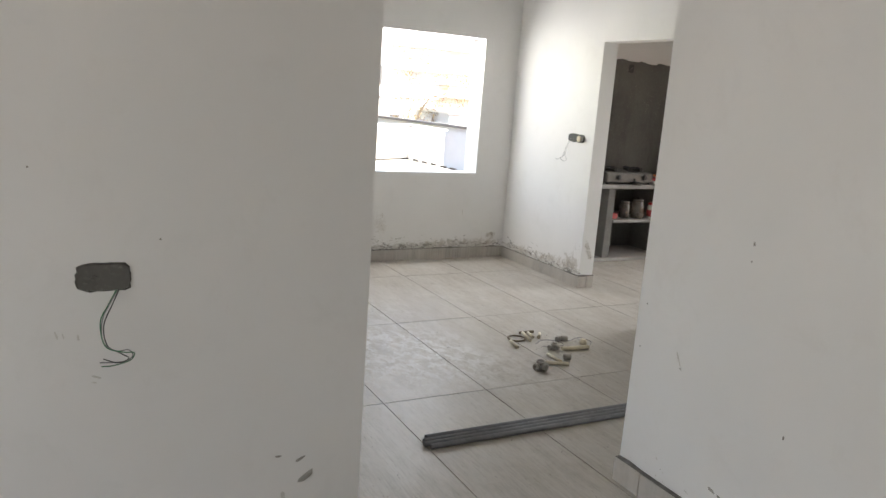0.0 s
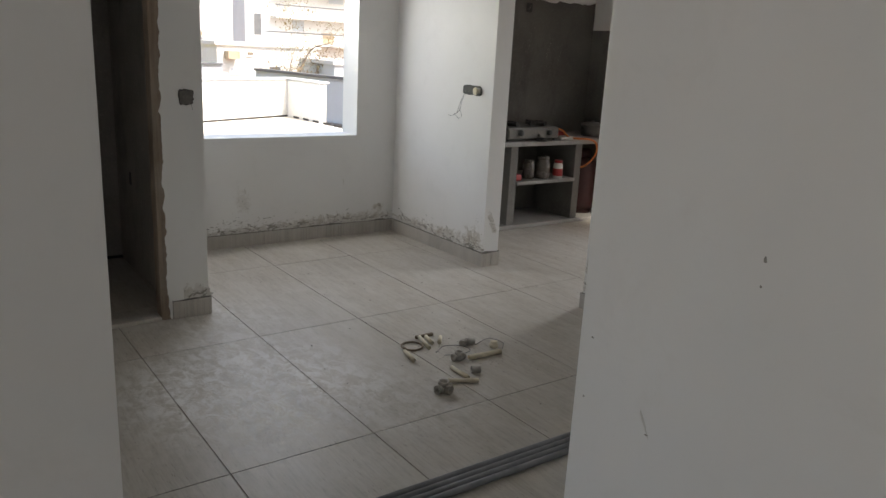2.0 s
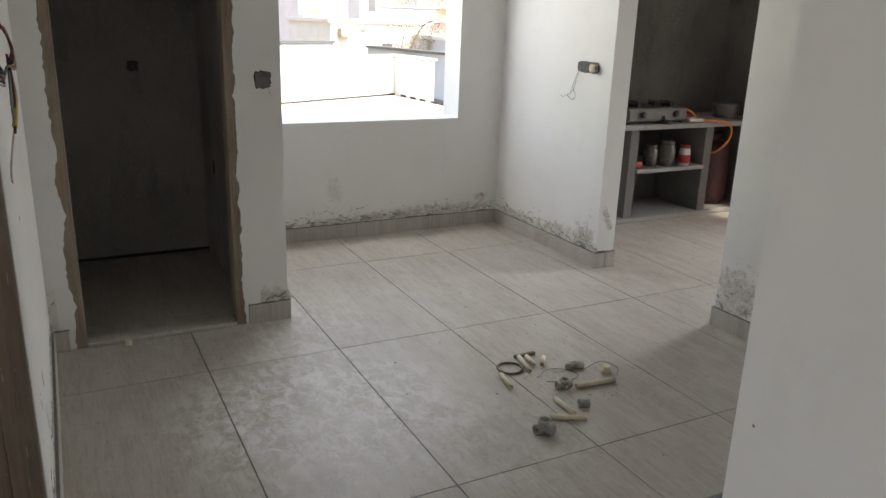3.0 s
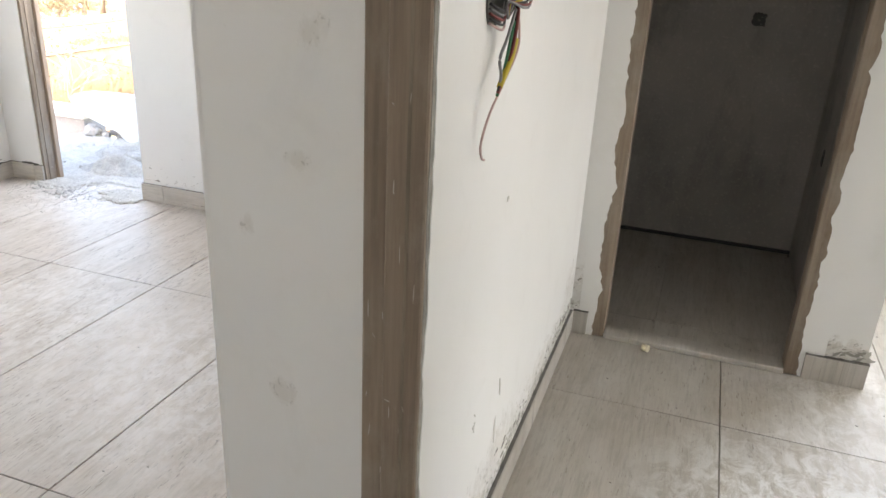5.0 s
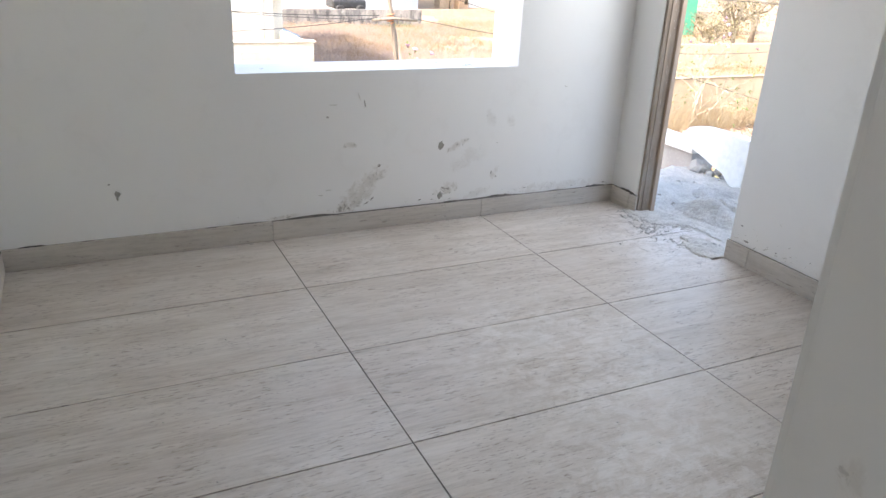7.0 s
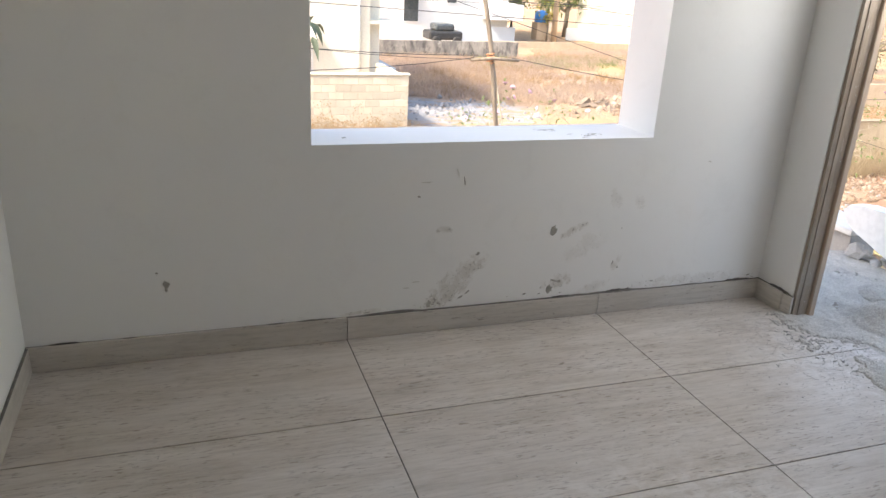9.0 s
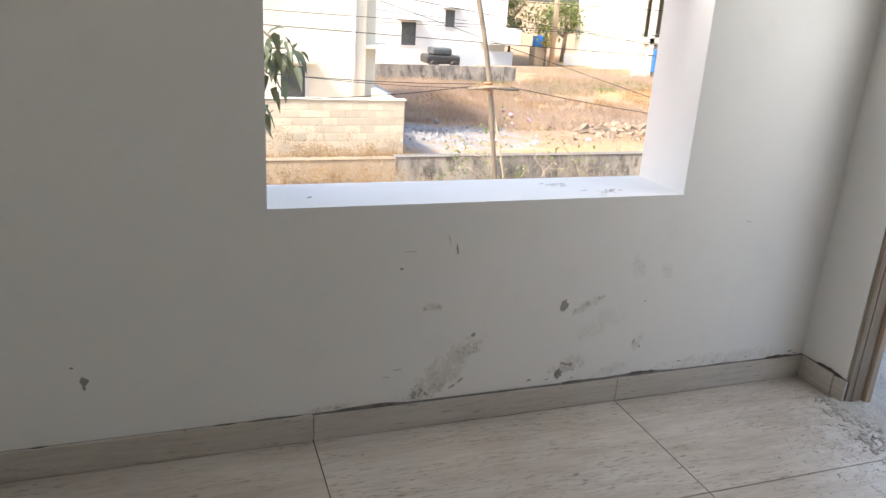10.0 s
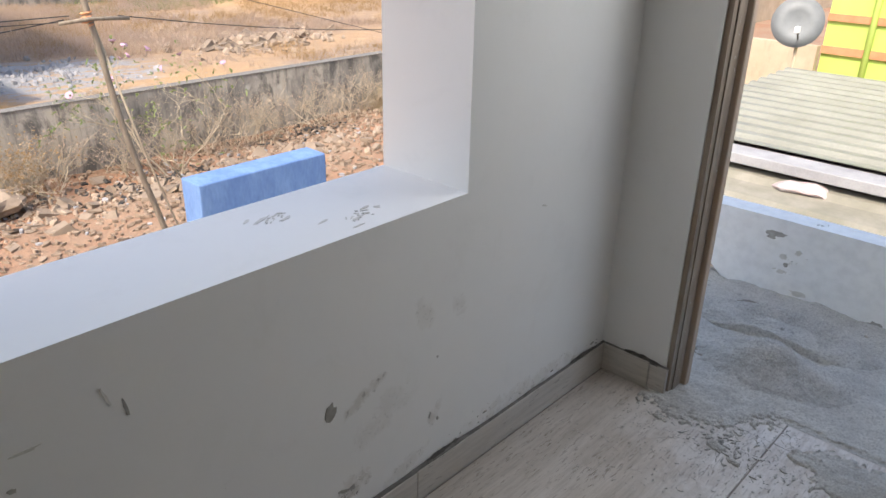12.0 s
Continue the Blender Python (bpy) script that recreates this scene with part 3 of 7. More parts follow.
def ragged_cement(x0, x1, y, top, name):
    """Raw cement plaster with a ragged upper edge."""
    bm = bmesh.new()
    n = 60
    low_f, top_f, top_b = [], [], []
    for i in range(n + 1):
        x = x0 + (x1 - x0) * i / n
        z = top + 0.03 * noise.noise((x * 5, 0, 0)) + 0.02 * noise.noise((x * 23, 3, 0))
        low_f.append(bm.verts.new((x, y, 0.0)))
        top_f.append(bm.verts.new((x, y, z)))
        top_b.append(bm.verts.new((x, y + 0.012, z)))
    for i in range(n):
        bm.faces.new((low_f[i], low_f[i + 1], top_f[i + 1], top_f[i]))
        bm.faces.new((top_f[i], top_f[i + 1], top_b[i + 1], top_b[i]))
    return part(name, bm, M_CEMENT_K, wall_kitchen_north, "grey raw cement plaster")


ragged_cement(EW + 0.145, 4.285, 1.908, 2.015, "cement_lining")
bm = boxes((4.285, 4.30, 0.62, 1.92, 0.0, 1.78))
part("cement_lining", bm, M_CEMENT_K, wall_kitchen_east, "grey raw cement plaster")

ceiling = solid("ceiling", boxes((-5.1, -1.2, -6.76, 1.29, CEIL, CEIL + 0.15), (-1.2, 4.43, -6.76, 2.13, CEIL, CEIL + 0.15)), M_PAINT, "plain white ceiling slab", "ceiling", kind="structure")
slab = solid("floor", boxes((BW, 4.42, -6.6, 1.92, -0.12, -0.0035)), M_GROUT, "floor of large stone-look tiles with dark joints", "floor", kind="structure")


def skirting(run, axis, s0, s1, wall_at, side, step, first, h=0.1, t=0.014, material=M_SKIRT):
    """Skirting tiles along a wall, with joints every step metres from first."""
    cuts = [s0]
    k = math.ceil((s0 - first) / step)
    while first + k * step < s1:
        if first + k * step > s0 + 0.02:
            cuts.append(first + k * step)
        k += 1
    cuts.append(s1)
    base = thing(run, (0, 0, 0), "grey stone-look skirting tiles along the foot of the wall", "baseboard", kind="structure")
    gap = bmesh.new()
    for a, b in zip(cuts, cuts[1:]):
        lo, hi = sorted((wall_at, wall_at + side * (t + rng.uniform(-0.001, 0.002))))
        z = h + rng.uniform(-0.002, 0.002)
        d = (a + 0.0015, b - 0.0015, lo, hi, 0.0, z) if axis == "x" else (lo, hi, a + 0.0015, b - 0.0015, 0.0, z)
        bm = boxes(d)
        bmesh.ops.bevel(bm, geom=bm.edges[:], offset=0.0015, segments=1, affect="EDGES")
        part("skirting_tile", bm, material, base)
    # a dark cement bed shows along the top edge, thick here and thin there
    n = max(4, int((s1 - s0) / 0.03))
    rows = []
    for i in range(n + 1):
        s = s0 + (s1 - s0) * i / n
        q = noise.noise((s * 2.3 + 11 * wall_at, wall_at, 5)) + 0.5 * noise.noise((s * 9, wall_at * 3, 2))
        up = 0.0022 + max(0.0, q - 0.12) * 0.022
        out = wall_at + side * (t * 0.8)
        inn = wall_at + side * 0.0015
        pt = (lambda w, z: (s, w, z)) if axis == "x" else (lambda w, z: (w, s, z))
        rows.append([gap.verts.new(pt(out, h - 0.004)), gap.verts.new(pt(out, h + up * 0.6)), gap.verts.new(pt(inn, h + up))])
    for p, q in zip(rows, rows[1:]):
        for j in range(2):
            gap.faces.new((p[j], p[j + 1], q[j + 1], q[j]))
    part("cement_bed", gap, M_MORTAR, base, "dark cement bed over the skirting")
    return base


skirting("baseboard", "x", -0.11, EW, NW, -1, 0.6, 0.16)
skirting("baseboard", "y", 0.532, NW - 0.015, EW, -1, 0.6, 1.13)
skirting("baseboard", "x", EW - 0.014, EW + 0.15, 0.532, -1, 0.6, 5)
skirting("baseboard", "y", -2.2, -0.482, EW, -1, 0.6, -0.66)
skirting("baseboard", "x", EW - 0.014, EW + 0.15, -0.482, 1, 0.6, 5)
skirting("baseboard", "x", -0.315, -0.096, 0.47, -1, 0.6, 5)
skirting("baseboard", "x", WW + 0.014, -1.13, 0.47, -1, 0.6, 5)
skirting("baseboard", "y", -1.30, 0.456, WW, 1, 1.2, 0.0)
skirting("baseboard", "y", -6.6, -2.215, 0.05, -1, 0.6, -2.37, t=0.03)
skirting("baseboard", "x", BW, -1.21, -2.385, -1, 0.6, -1.6)
skirting("baseboard", "y", BS, BN, BW, 1, 1.2, 0.113, material=M_SKIRT_B)
skirting("baseboard", "x", BW + 0.014, -1.70, BS, 1, 1.2, -4.18, material=M_SKIRT_B)
skirting("baseboard", "x", BW + 0.014, -4.535, BN, -1, 0.6, 5, material=M_SKIRT_B)
skirting("baseboard", "x", -3.81, BE, BN, -1, 0.6, -3.66, material=M_SKIRT_B)
skirting("baseboard", "y", -1.2, BN - 0.015, BE, -1, 1.2, 0.1, material=M_SKIRT_B)


# ---- door frames ----
def ragged_strip(bm, at, s_lo, s_hi, z0, z1, amp, place):
    """Plaster that ends in a ragged upright edge: place(s, depth, z) gives the point."""
    n = 110
    rows = []
    for i in range(n + 1):
        z = z0 + (z1 - z0) * i / n
        s = s_lo + amp * (noise.noise((z * 7, at, 1)) + 0.6 * noise.noise((z * 31, at, 4)))
        rows.append([bm.verts.new(place(s, 0.0, z)), bm.verts.new(place(s, 0.004, z)), bm.verts.new(place(s_hi, 0.004, z)), bm.verts.new(place(s_hi, 0.0, z))])
    for p, q in zip(rows, rows[1:]):
        for j in range(3):
            bm.faces.new((p[j], p[j + 1], q[j + 1], q[j]))


def specks(bm, place, z0, z1, s0, s1, count, size):
    """Dried plaster drips and scratches."""
    for _ in range(count):
        z, s, r = rng.uniform(z0, z1), rng.uniform(s0, s1), size * rng.uniform(0.4, 1.2)
        a, w = rng.choice((0.0, 0.05, -0.06, 0.5, 1.3)) + rng.gauss(0, 0.08), rng.uniform(0.0005, 0.0011)
        ln = r * (3.0 if abs(a) < 0.3 else 1.0)
        ca, sa = math.cos(a), math.sin(a)
        ring = [(-w * 0.4, -ln), (w * 0.5, -ln * 0.8), (w, 0.1 * ln), (w * 0.4, ln), (-w * 0.6, 0.7 * ln), (-w, -0.3 * ln)]
        pts = [place(s + p * ca - q * sa, 0.0012, z + p * sa + q * ca) for p, q in ring]
        bm.faces.new([bm.verts.new(p) for p in pts])


door_1 = thing("door_1", (-1.25, -1.8, 0), "dusty brown wooden door frame without a door, plaster smeared over its edges", "door frame", kind="structure")
bm = bmesh.new()
box(bm, -1.311, -1.268, -1.325, -1.225, 0, 2.06)
box(bm, -1.268, -1.203, -1.338, -1.225, 0, 2.06)
bmesh.ops.bevel(bm, geom=bm.edges[:], offset=0.003, segments=1, affect="EDGES")
part("post", bm, M_WOOD, door_1)
bm = boxes((-1.311, -1.268, -2.297, -2.24, 0, 2.06), (-1.268, -1.203, -2.297, -2.228, 0, 2.06))
part("post", bm, M_WOOD, door_1)
part("head", boxes((-1.311, -1.203, -2.24, -1.325, 1.98, 2.06)), M_WOOD, door_1)
# no groove is cut: a proud dark strip paints its shade
part("groove", boxes((-1.2335, -1.2285, -1.3392, -1.3378, 0, 2.06)), M_BARK, door_1, "dark strip painted as the shade of a groove in the post")
bm = bmesh.new()
specks(bm, lambda s, d, z: (s, -1.338 - d, z), 0.1, 2.0, -1.300, -1.21, 44, 0.005)
specks(bm, lambda s, d, z: (-1.203 + d, s, z), 0.1, 2.0, -1.335, -1.322, 10, 0.005)
part("plaster_speck", bm, M_SPECK, door_1, "dried white plaster specks")
bm = bmesh.new()
ragged_strip(bm, 1.7, -1.316, -1.18, 0.1, 2.06, 0.013, lambda s, d, z: (WW + 0.0005 + d, s, z))
part("plaster_edge", bm, M_PAINT, wall_west, "ragged plaster edge")
bm = bmesh.new()
ragged_strip(bm, 3.3, -1.329, -1.24, 0.1, 2.06, 0.005, lambda s, d, z: (WW - 0.001 + d, s, z))
part("cement_edge", bm, M_PEEL, wall_west, "bare cement smeared over the frame edge")
# splayed plaster reveal of the doorway
bm = bmesh.new()
foot = [(-1.682, -1.222), (-1.311, -1.312), (-1.311, -1.226), (-1.682, -1.2215)]
lo = [bm.verts.new((x, y, 0)) for x, y in foot]
hi = [bm.verts.new((x, y, 2.06)) for x, y in foot]
for k in range(4):
    bm.faces.new((lo[k], lo[(k + 1) % 4], hi[(k + 1) % 4], hi[k]))
bm.faces.new(hi)
part("plaster_reveal", bm, M_PAINT_W, wall_west, "splayed white plaster reveal of the doorway")

door_2 = thing("door_2", (-0.71, 0.5, 0), "brown wooden bathroom door frame with broken plaster round it", "door frame", kind="structure")
part("post", soft_box(-1.115, -1.06, 0.468, 0.56, 0, 2.06, 0.003, 1), M_WOOD, door_2)
part("post", soft_box(-0.375, -0.316, 0.468, 0.56, 0, 2.06, 0.003, 1), M_WOOD, door_2)
part("head", soft_box(-1.06, -0.375, 0.452, 0.56, 2.0, 2.06, 0.003, 1), M_WOOD, door_2)
part("threshold", soft_box(-1.06, -0.375, 0.455, 0.55, 0, 0.022, 0.004, 1), M_SKIRT, door_2, "grey stone threshold")
bm = bmesh.new()
ragged_strip(bm, 2.2, -0.330, -0.25, 0.0, 2.06, 0.022, lambda s, d, z: (s, 0.4695 - d, z))
ragged_strip(bm, 5.2, -1.104, -1.17, 0.0, 2.06, 0.022, lambda s, d, z: (s, 0.4695 - d, z))
part("plaster_edge", bm, M_PAINT, wall_bath_front, "ragged plaster edge")

door_3 = thing("door_3", (-4.2, 1.1, 0), "wooden balcony door frame without a door", "door frame", kind="structure")
bm = boxes((-4.547, -4.530, BN + 0.004, BN + 0.03, 0, 2.06), (-4.547, -4.526, BN + 0.03, BN + 0.085, 0, 2.06))
part("post", bm, M_WOOD, door_3)
part("rebate", soft_box(-4.547, -4.508, BN + 0.085, BN + 0.117, 0, 2.06, 0.003, 1), M_WOOD_PALE, door_3, "paler rebated edge of the frame")
part("head", soft_box(-4.508, -3.801, BN + 0.04, BN + 0.165, 2.0, 2.06, 0.003, 1), M_WOOD, door_3)
bm = bmesh.new()
specks(bm, lambda s, d, z: (-4.526 + d, s, z), 0.05, 1.6, BN + 0.035, BN + 0.08, 26, 0.006)
part("plaster_speck", bm, M_SPECK, door_3, "dried white plaster specks")


# ---- boxes and wires in the walls ----
def chased_box(name, label, u0, u1, z0, z1, place, ragged=0.006, wires=(), base=(0, 0, 0), tube_mat=None, dark=M_MORTAR):
    """An empty socket box: place(u, depth, z), depth out of the wall."""
    e = thing(name, base, label, "socket box", kind="structure")
    bm = bmesh.new()
    n = 28
    ring_o, ring_i, back = [], [], []
    cu, cz = (u0 + u1) / 2, (z0 + z1) / 2
    for k in range(n):
        a = k * math.tau / n
        c, s = math.cos(a), math.sin(a)
        m = max(abs(c), abs(s)) ** 0.85
        pu, pz = cu + (u1 - u0) / 2 * c / m, cz + (z1 - z0) / 2 * s / m
        j = rng.uniform(0, ragged)
        ring_o.append(bm.verts.new(place(pu + (j * 0.8 + 0.0008) * c, 0.001, pz + (j * 0.8 + 0.0008) * s)))
        ring_i.append(bm.verts.new(place(pu, 0.004, pz)))
    for k in range(n):
        bm.faces.new((ring_o[k], ring_o[(k + 1) % n], ring_i[(k + 1) % n], ring_i[k]))
    # near-black rim colour paints the shade at the hole's edge
    part("rim", bm, M_RIM, e, "broken plaster rim, darkened as shade at the edge of the hole")
    bm = bmesh.new()
    pts = []
    for k in range(n):
        a = k * math.tau / n
        c, s = math.cos(a), math.sin(a)
        m = max(abs(c), abs(s)) ** 0.85
        pts.append(place(cu + (u1 - u0) / 2 * c / m, 0.003, cz + (z1 - z0) / 2 * s / m))
    bm.faces.new([bm.verts.new(p) for p in pts])
    # flat face proud of the wall, its dark colour standing in for recess shade
    part("recess", bm, dark, e, "flat dark face painted as the shade inside the box")
    bm = bmesh.new()
    for _ in range(5):
        flake(bm, place(cu, 0.004, cz), Vector(place(1, 0, 0)) - Vector(place(0, 0, 0)), (0, 0, 1), Vector(place(0, 1, 0)) - Vector(place(0, 0, 0)),
              rng.uniform(-0.4, 0.4) * (u1 - u0), rng.uniform(-0.4, 0.4) * (z1 - z0), 0.006, 0.004, 0.003, 7)
    part("rubble", bm, M_MORTAR, e, "crumbs of mortar")
    for colour, pts, r in wires:
        part("wire", tube(bmesh.new(), smooth_line([place(*p) for p in pts]), r, 6), WIRE[colour], e)
    return e


hall_n = lambda u, d, z: (u, -2.385 - d, z)
chased_box("socket_box", "grey empty socket box with loose wires in a white wall", -2.0, -1.876, 0.985, 1.052, hall_n, 0.008, [
    ("grey", [(-1.905, 0.004, 0.985), (-1.925, 0.02, 0.955), (-1.945, 0.035, 0.915), (-1.945, 0.045, 0.86), (-1.915, 0.05, 0.835), (-1.885, 0.05, 0.835), (-1.875, 0.045, 0.815), (-1.90, 0.04, 0.80), (-1.953, 0.04, 0.803)], 0.0016),
    ("green", [(-1.908, 0.004, 0.985), (-1.93, 0.022, 0.95), (-1.95, 0.038, 0.91), (-1.94, 0.05, 0.85), (-1.90, 0.055, 0.832), (-1.872, 0.05, 0.826), (-1.88, 0.045, 0.805), (-1.92, 0.04, 0.792), (-1.95, 0.04, 0.792)], 0.0015),
    ("black", [(-1.902, 0.004, 0.985), (-1.92, 0.02, 0.95), (-1.942, 0.035, 0.90), (-1.935, 0.045, 0.85), (-1.905, 0.05, 0.828), (-1.885, 0.05, 0.812), (-1.91, 0.045, 0.80), (-1.945, 0.04, 0.812)], 0.0015)],
    base=(-1.94, -2.39, 1.0), dark=M_CEMENT_K)
west = lambda u, d, z: (WW + d, u, z)
wires = []
for i, c in enumerate(["red", "black", "green", "grey", "red", "blue", "yellow", "black", "red", "grey"]):
    u = -1.055 + 0.011 * i
    wires.append((c, [(u, 0.004, 1.52 - 0.01 * i), (u + 0.02, 0.03, 1.46), (u + 0.03 * math.sin(i), 0.045, 1.42 - 0.006 * i), (-0.985 - 0.006 * i, 0.03, 1.375), (-1.0, 0.02, 1.345)], 0.0025))
for i, c in enumerate(["black", "grey", "red", "black", "pink"]):
    wires.append((c, [(-1.065, 0.005, 1.372 - 0.008 * i), (-1.03, 0.02, 1.36 - 0.008 * i), (-0.99, 0.012, 1.372 - 0.007 * i), (-0.955, 0.004, 1.39)], 0.0024))
wires += [("grey", [(-0.985, 0.03, 1.36), (-1.03, 0.03, 1.315), (-1.07, 0.03, 1.285), (-1.055, 0.03, 1.255), (-1.06, 0.03, 1.235)], 0.003),
          ("yellow", [(-0.99, 0.035, 1.31), (-1.02, 0.035, 1.275), (-1.06, 0.03, 1.235)], 0.006),
          ("green", [(-0.99, 0.03, 1.34), (-1.03, 0.03, 1.27), (-1.072, 0.03, 1.222)], 0.003),
          ("red", [(-0.98, 0.03, 1.40), (-0.985, 0.035, 1.345), (-1.02, 0.035, 1.28), (-1.07, 0.03, 1.225)], 0.003),
          ("black", [(-0.975, 0.03, 1.39), (-0.98, 0.03, 1.34), (-1.015, 0.03, 1.285), (-1.068, 0.03, 1.228)], 0.003),
          ("pink", [(-0.975, 0.03, 1.37), (-0.985, 0.04, 1.30), (-1.03, 0.03, 1.24), (-1.075, 0.02, 1.19), (-1.09, 0.012, 1.14), (-1.075, 0.01, 1.11), (-1.055, 0.01, 1.10)], 0.0024)]
chased_box("wire_box", "open distribution box stuffed with coloured wires", -1.075, -0.945, 1.335, 1.56, west, 0.004, wires, (WW, -1.0, 1.4), dark=M_CEMENT_K)
east = lambda u, d, z: (EW - d, u, z)
sb = chased_box("socket_box", "broken open socket box with a loose fitting and thin wire", 0.655, 0.875, 1.222, 1.285, east, 0.006, dark=M_BLACK, wires=[
    ("grey", [(0.86, 0.005, 1.22), (0.87, 0.02, 1.17), (0.88, 0.03, 1.12), (0.90, 0.03, 1.08), (0.93, 0.03, 1.07), (0.87, 0.03, 1.045), (0.84, 0.03, 1.07), (0.87, 0.03, 1.12)], 0.0016),
    ("grey", [(0.85, 0.005, 1.225), (0.86, 0.02, 1.16), (0.87, 0.03, 1.10), (0.96, 0.03, 1.055), (1.0, 0.03, 1.06)], 0.0014)], base=(EW, 0.76, 1.25))
part("fitting", soft_box(EW - 0.02, EW - 0.004, 0.665, 0.70, 1.235, 1.272, 0.005), M_WHITEP, sb, "white plastic insert")
part("ring", lathe(bmesh.new(), [(0.026, 0), (0.026, 0.006), (0.012, 0.008)], (EW - 0.03, 0.69, 1.252), 16, Matrix.Rotation(-math.pi / 2, 3, "Y")), M_CREAM, sb)
bathf = lambda u, d, z: (u, 0.47 - d, z)
chased_box("socket_box", "black broken socket hole in the plaster", -0.232, -0.165, 1.178, 1.25, bathf, 0.012,
           [("grey", [(-0.175, 0.005, 1.18), (-0.17, 0.008, 1.165), (-0.168, 0.008, 1.15)], 0.001)], base=(-0.2, 0.47, 1.2))
bs = lambda u, d, z: (u, BS + d, z)
chased_box("socket_box", "empty socket box with red wires", -4.42, -4.32, 0.855, 0.945, bs, 0.006, [
    ("red", [(-4.40, 0.004, 0.93), (-4.37, 0.02, 0.90), (-4.38, 0.02, 0.87)], 0.002), ("red", [(-4.35, 0.004, 0.92), (-4.37, 0.03, 0.90), (-4.35, 0.02, 0.875)], 0.002)], base=(-4.37, BS, 0.9))
bb = lambda u, d, z: (u, 1.83 - d, z)
chased_box("pipe_outlet", "capped pipe outlet in raw cement with a wet trail", -0.665, -0.61, 1.16, 1.215, bb, 0.01, base=(-0.64, 1.83, 1.19), dark=M_BLACK)
be = lambda u, d, z: (-0.26 - d, u, z)
chased_box("pipe_outlet", "dark chased hole in raw cement", 1.46, 1.50, 0.58, 0.655, be, 0.008, base=(-0.26, 1.48, 0.6), dark=M_BLACK)
kn = lambda u, d, z: (u, 1.908 - d, z)
chased_box("socket_box", "small dark hole high in raw cement", 3.385, 3.455, 1.90, 1.98, kn, 0.008, base=(3.42, 1.908, 1.94), dark=M_BLACK)
ke = lambda u, d, z: (4.285 - d, u, z)
chased_box("socket_box", "dark socket box in raw cement", 1.35, 1.52, 1.12, 1.24, ke, 0.006, base=(4.285, 1.43, 1.18), dark=M_BLACK)


# ---- wear on the walls ----
def damp_foot(parent, u0, u1, place, dense, top=0.2, seed=0, size=1.0):
    """Plaster flaked off above the skirting, denser low down."""
    o = Vector(place(0, 0, 0))
    u, v, n = (Vector(place(*q)) - o for q in ((1, 0, 0), (0, 0, 1), (0, 1, 0)))
    a, b = bmesh.new(), bmesh.new()
    knots = [(rng.uniform(u0, u1), rng.uniform(0.4, 1.0)) for _ in range(max(2, int((u1 - u0) * 7)))]
    for _ in range(int(dense * (u1 - u0))):
        c, big = rng.choice(knots)
        s = min(u1, max(u0, rng.gauss(c, 0.035 + 0.04 * big))) if rng.random() < 0.75 else rng.uniform(u0, u1)
        h = 0.106 + abs(rng.gauss(0, 1)) * top * 0.24 * big
        r = rng.choice((0.002, 0.003, 0.004, 0.006, 0.012, 0.016)) * (1.3 if h < 0.14 else 0.6) * size
        flake(a if rng.random() < 0.4 else b, o, u, v, n, s, h, r * rng.uniform(0.9, 2.2), r * rng.uniform(0.2, 0.55), 0.0013 + 0.0006 * rng.random(), 9, rng.gauss(0.15, 0.35))
    part("damp_flake", a, M_PEEL, parent, "flaked grey plaster")
    part("damp_flake", b, M_SMUDGE, parent, "brown damp marks")


damp_foot(wall_north, -0.1, EW, lambda u, d, z: (u, NW - d, z), 520, 0.24, 1)
damp_foot(wall_east, 0.54, NW, east, 560, 0.24, 2)
damp_foot(wall_east, -2.2, -0.49, east, 260, 0.3, 9)
damp_foot(wall_west, -1.2, 0.46, west, 300, 0.2, 3)
damp_foot(wall_bath_front, -0.30, -0.11, bathf, 420, 0.2, 4)
damp_foot(wall_bath_front, -1.2, -1.13, bathf, 420, 0.2, 5)
bwest = lambda u, d, z: (BW + d, u, z)
damp_foot(wall_bed_west, 0.25, BN, bwest, 60, 0.14, 6, 0.35)
damp_foot(wall_bed_west, BS, 0.2, bwest, 8, 0.10, 7, 0.35)
damp_foot(wall_bed_north, -3.8, -2.4, lambda u, d, z: (u, BN - d, z), 80, 0.3, 8, 0.5)
damp_foot(wall_hall_east, -5.0, -2.22, lambda u, d, z: (0.05 - d, u, z), 40, 0.25, 10, 0.5)
damp_foot(wall_hall_north, -3.0, -1.22, hall_n, 30, 0.3, 11, 0.5)


def marks(parent, place, rows):
    """Chips and smears: u, z, half width, half height, turn in degrees, depth of tone."""
    o = Vector(place(0, 0, 0))
    u, v, n = (Vector(place(*q)) - o for q in ((1, 0, 0), (0, 0, 1), (0, 1, 0)))
    for tone, m in (("chip", M_PEEL), ("scuff", M_SMUDGE_D), ("smear", M_SMUDGE)):
        bm = bmesh.new()
        for i, (a, z, rx, rz, turn, kind) in enumerate(rows):
            if kind == tone:
                flake(bm, o, u, v, n, a, z, rx, rz, 0.0012 + 0.0002 * (i % 5), 13, radians(turn))
        if bm.faces:
            part(tone, bm, m, parent)
        else:
            bm.free()


def smear(a, z, length, width, turn, count, kinds=("smear", "scuff", "chip")):
    c, s = math.cos(radians(turn)), math.sin(radians(turn))
    out = []
    for _ in range(count):
        p, q = rng.gauss(0, 0.4) * length, rng.gauss(0, 0.45) * width
        k = rng.choices(kinds, (0.62, 0.26, 0.12)[:len(kinds)])[0]
        r = rng.uniform(0.0015, 0.0055) * (1.0 if k == "smear" else 0.6)
        out.append((a + p * c - q * s, z + p * s + q * c, r * 1.8, r * 0.6, turn + rng.uniform(-60, 60), k))
    return out


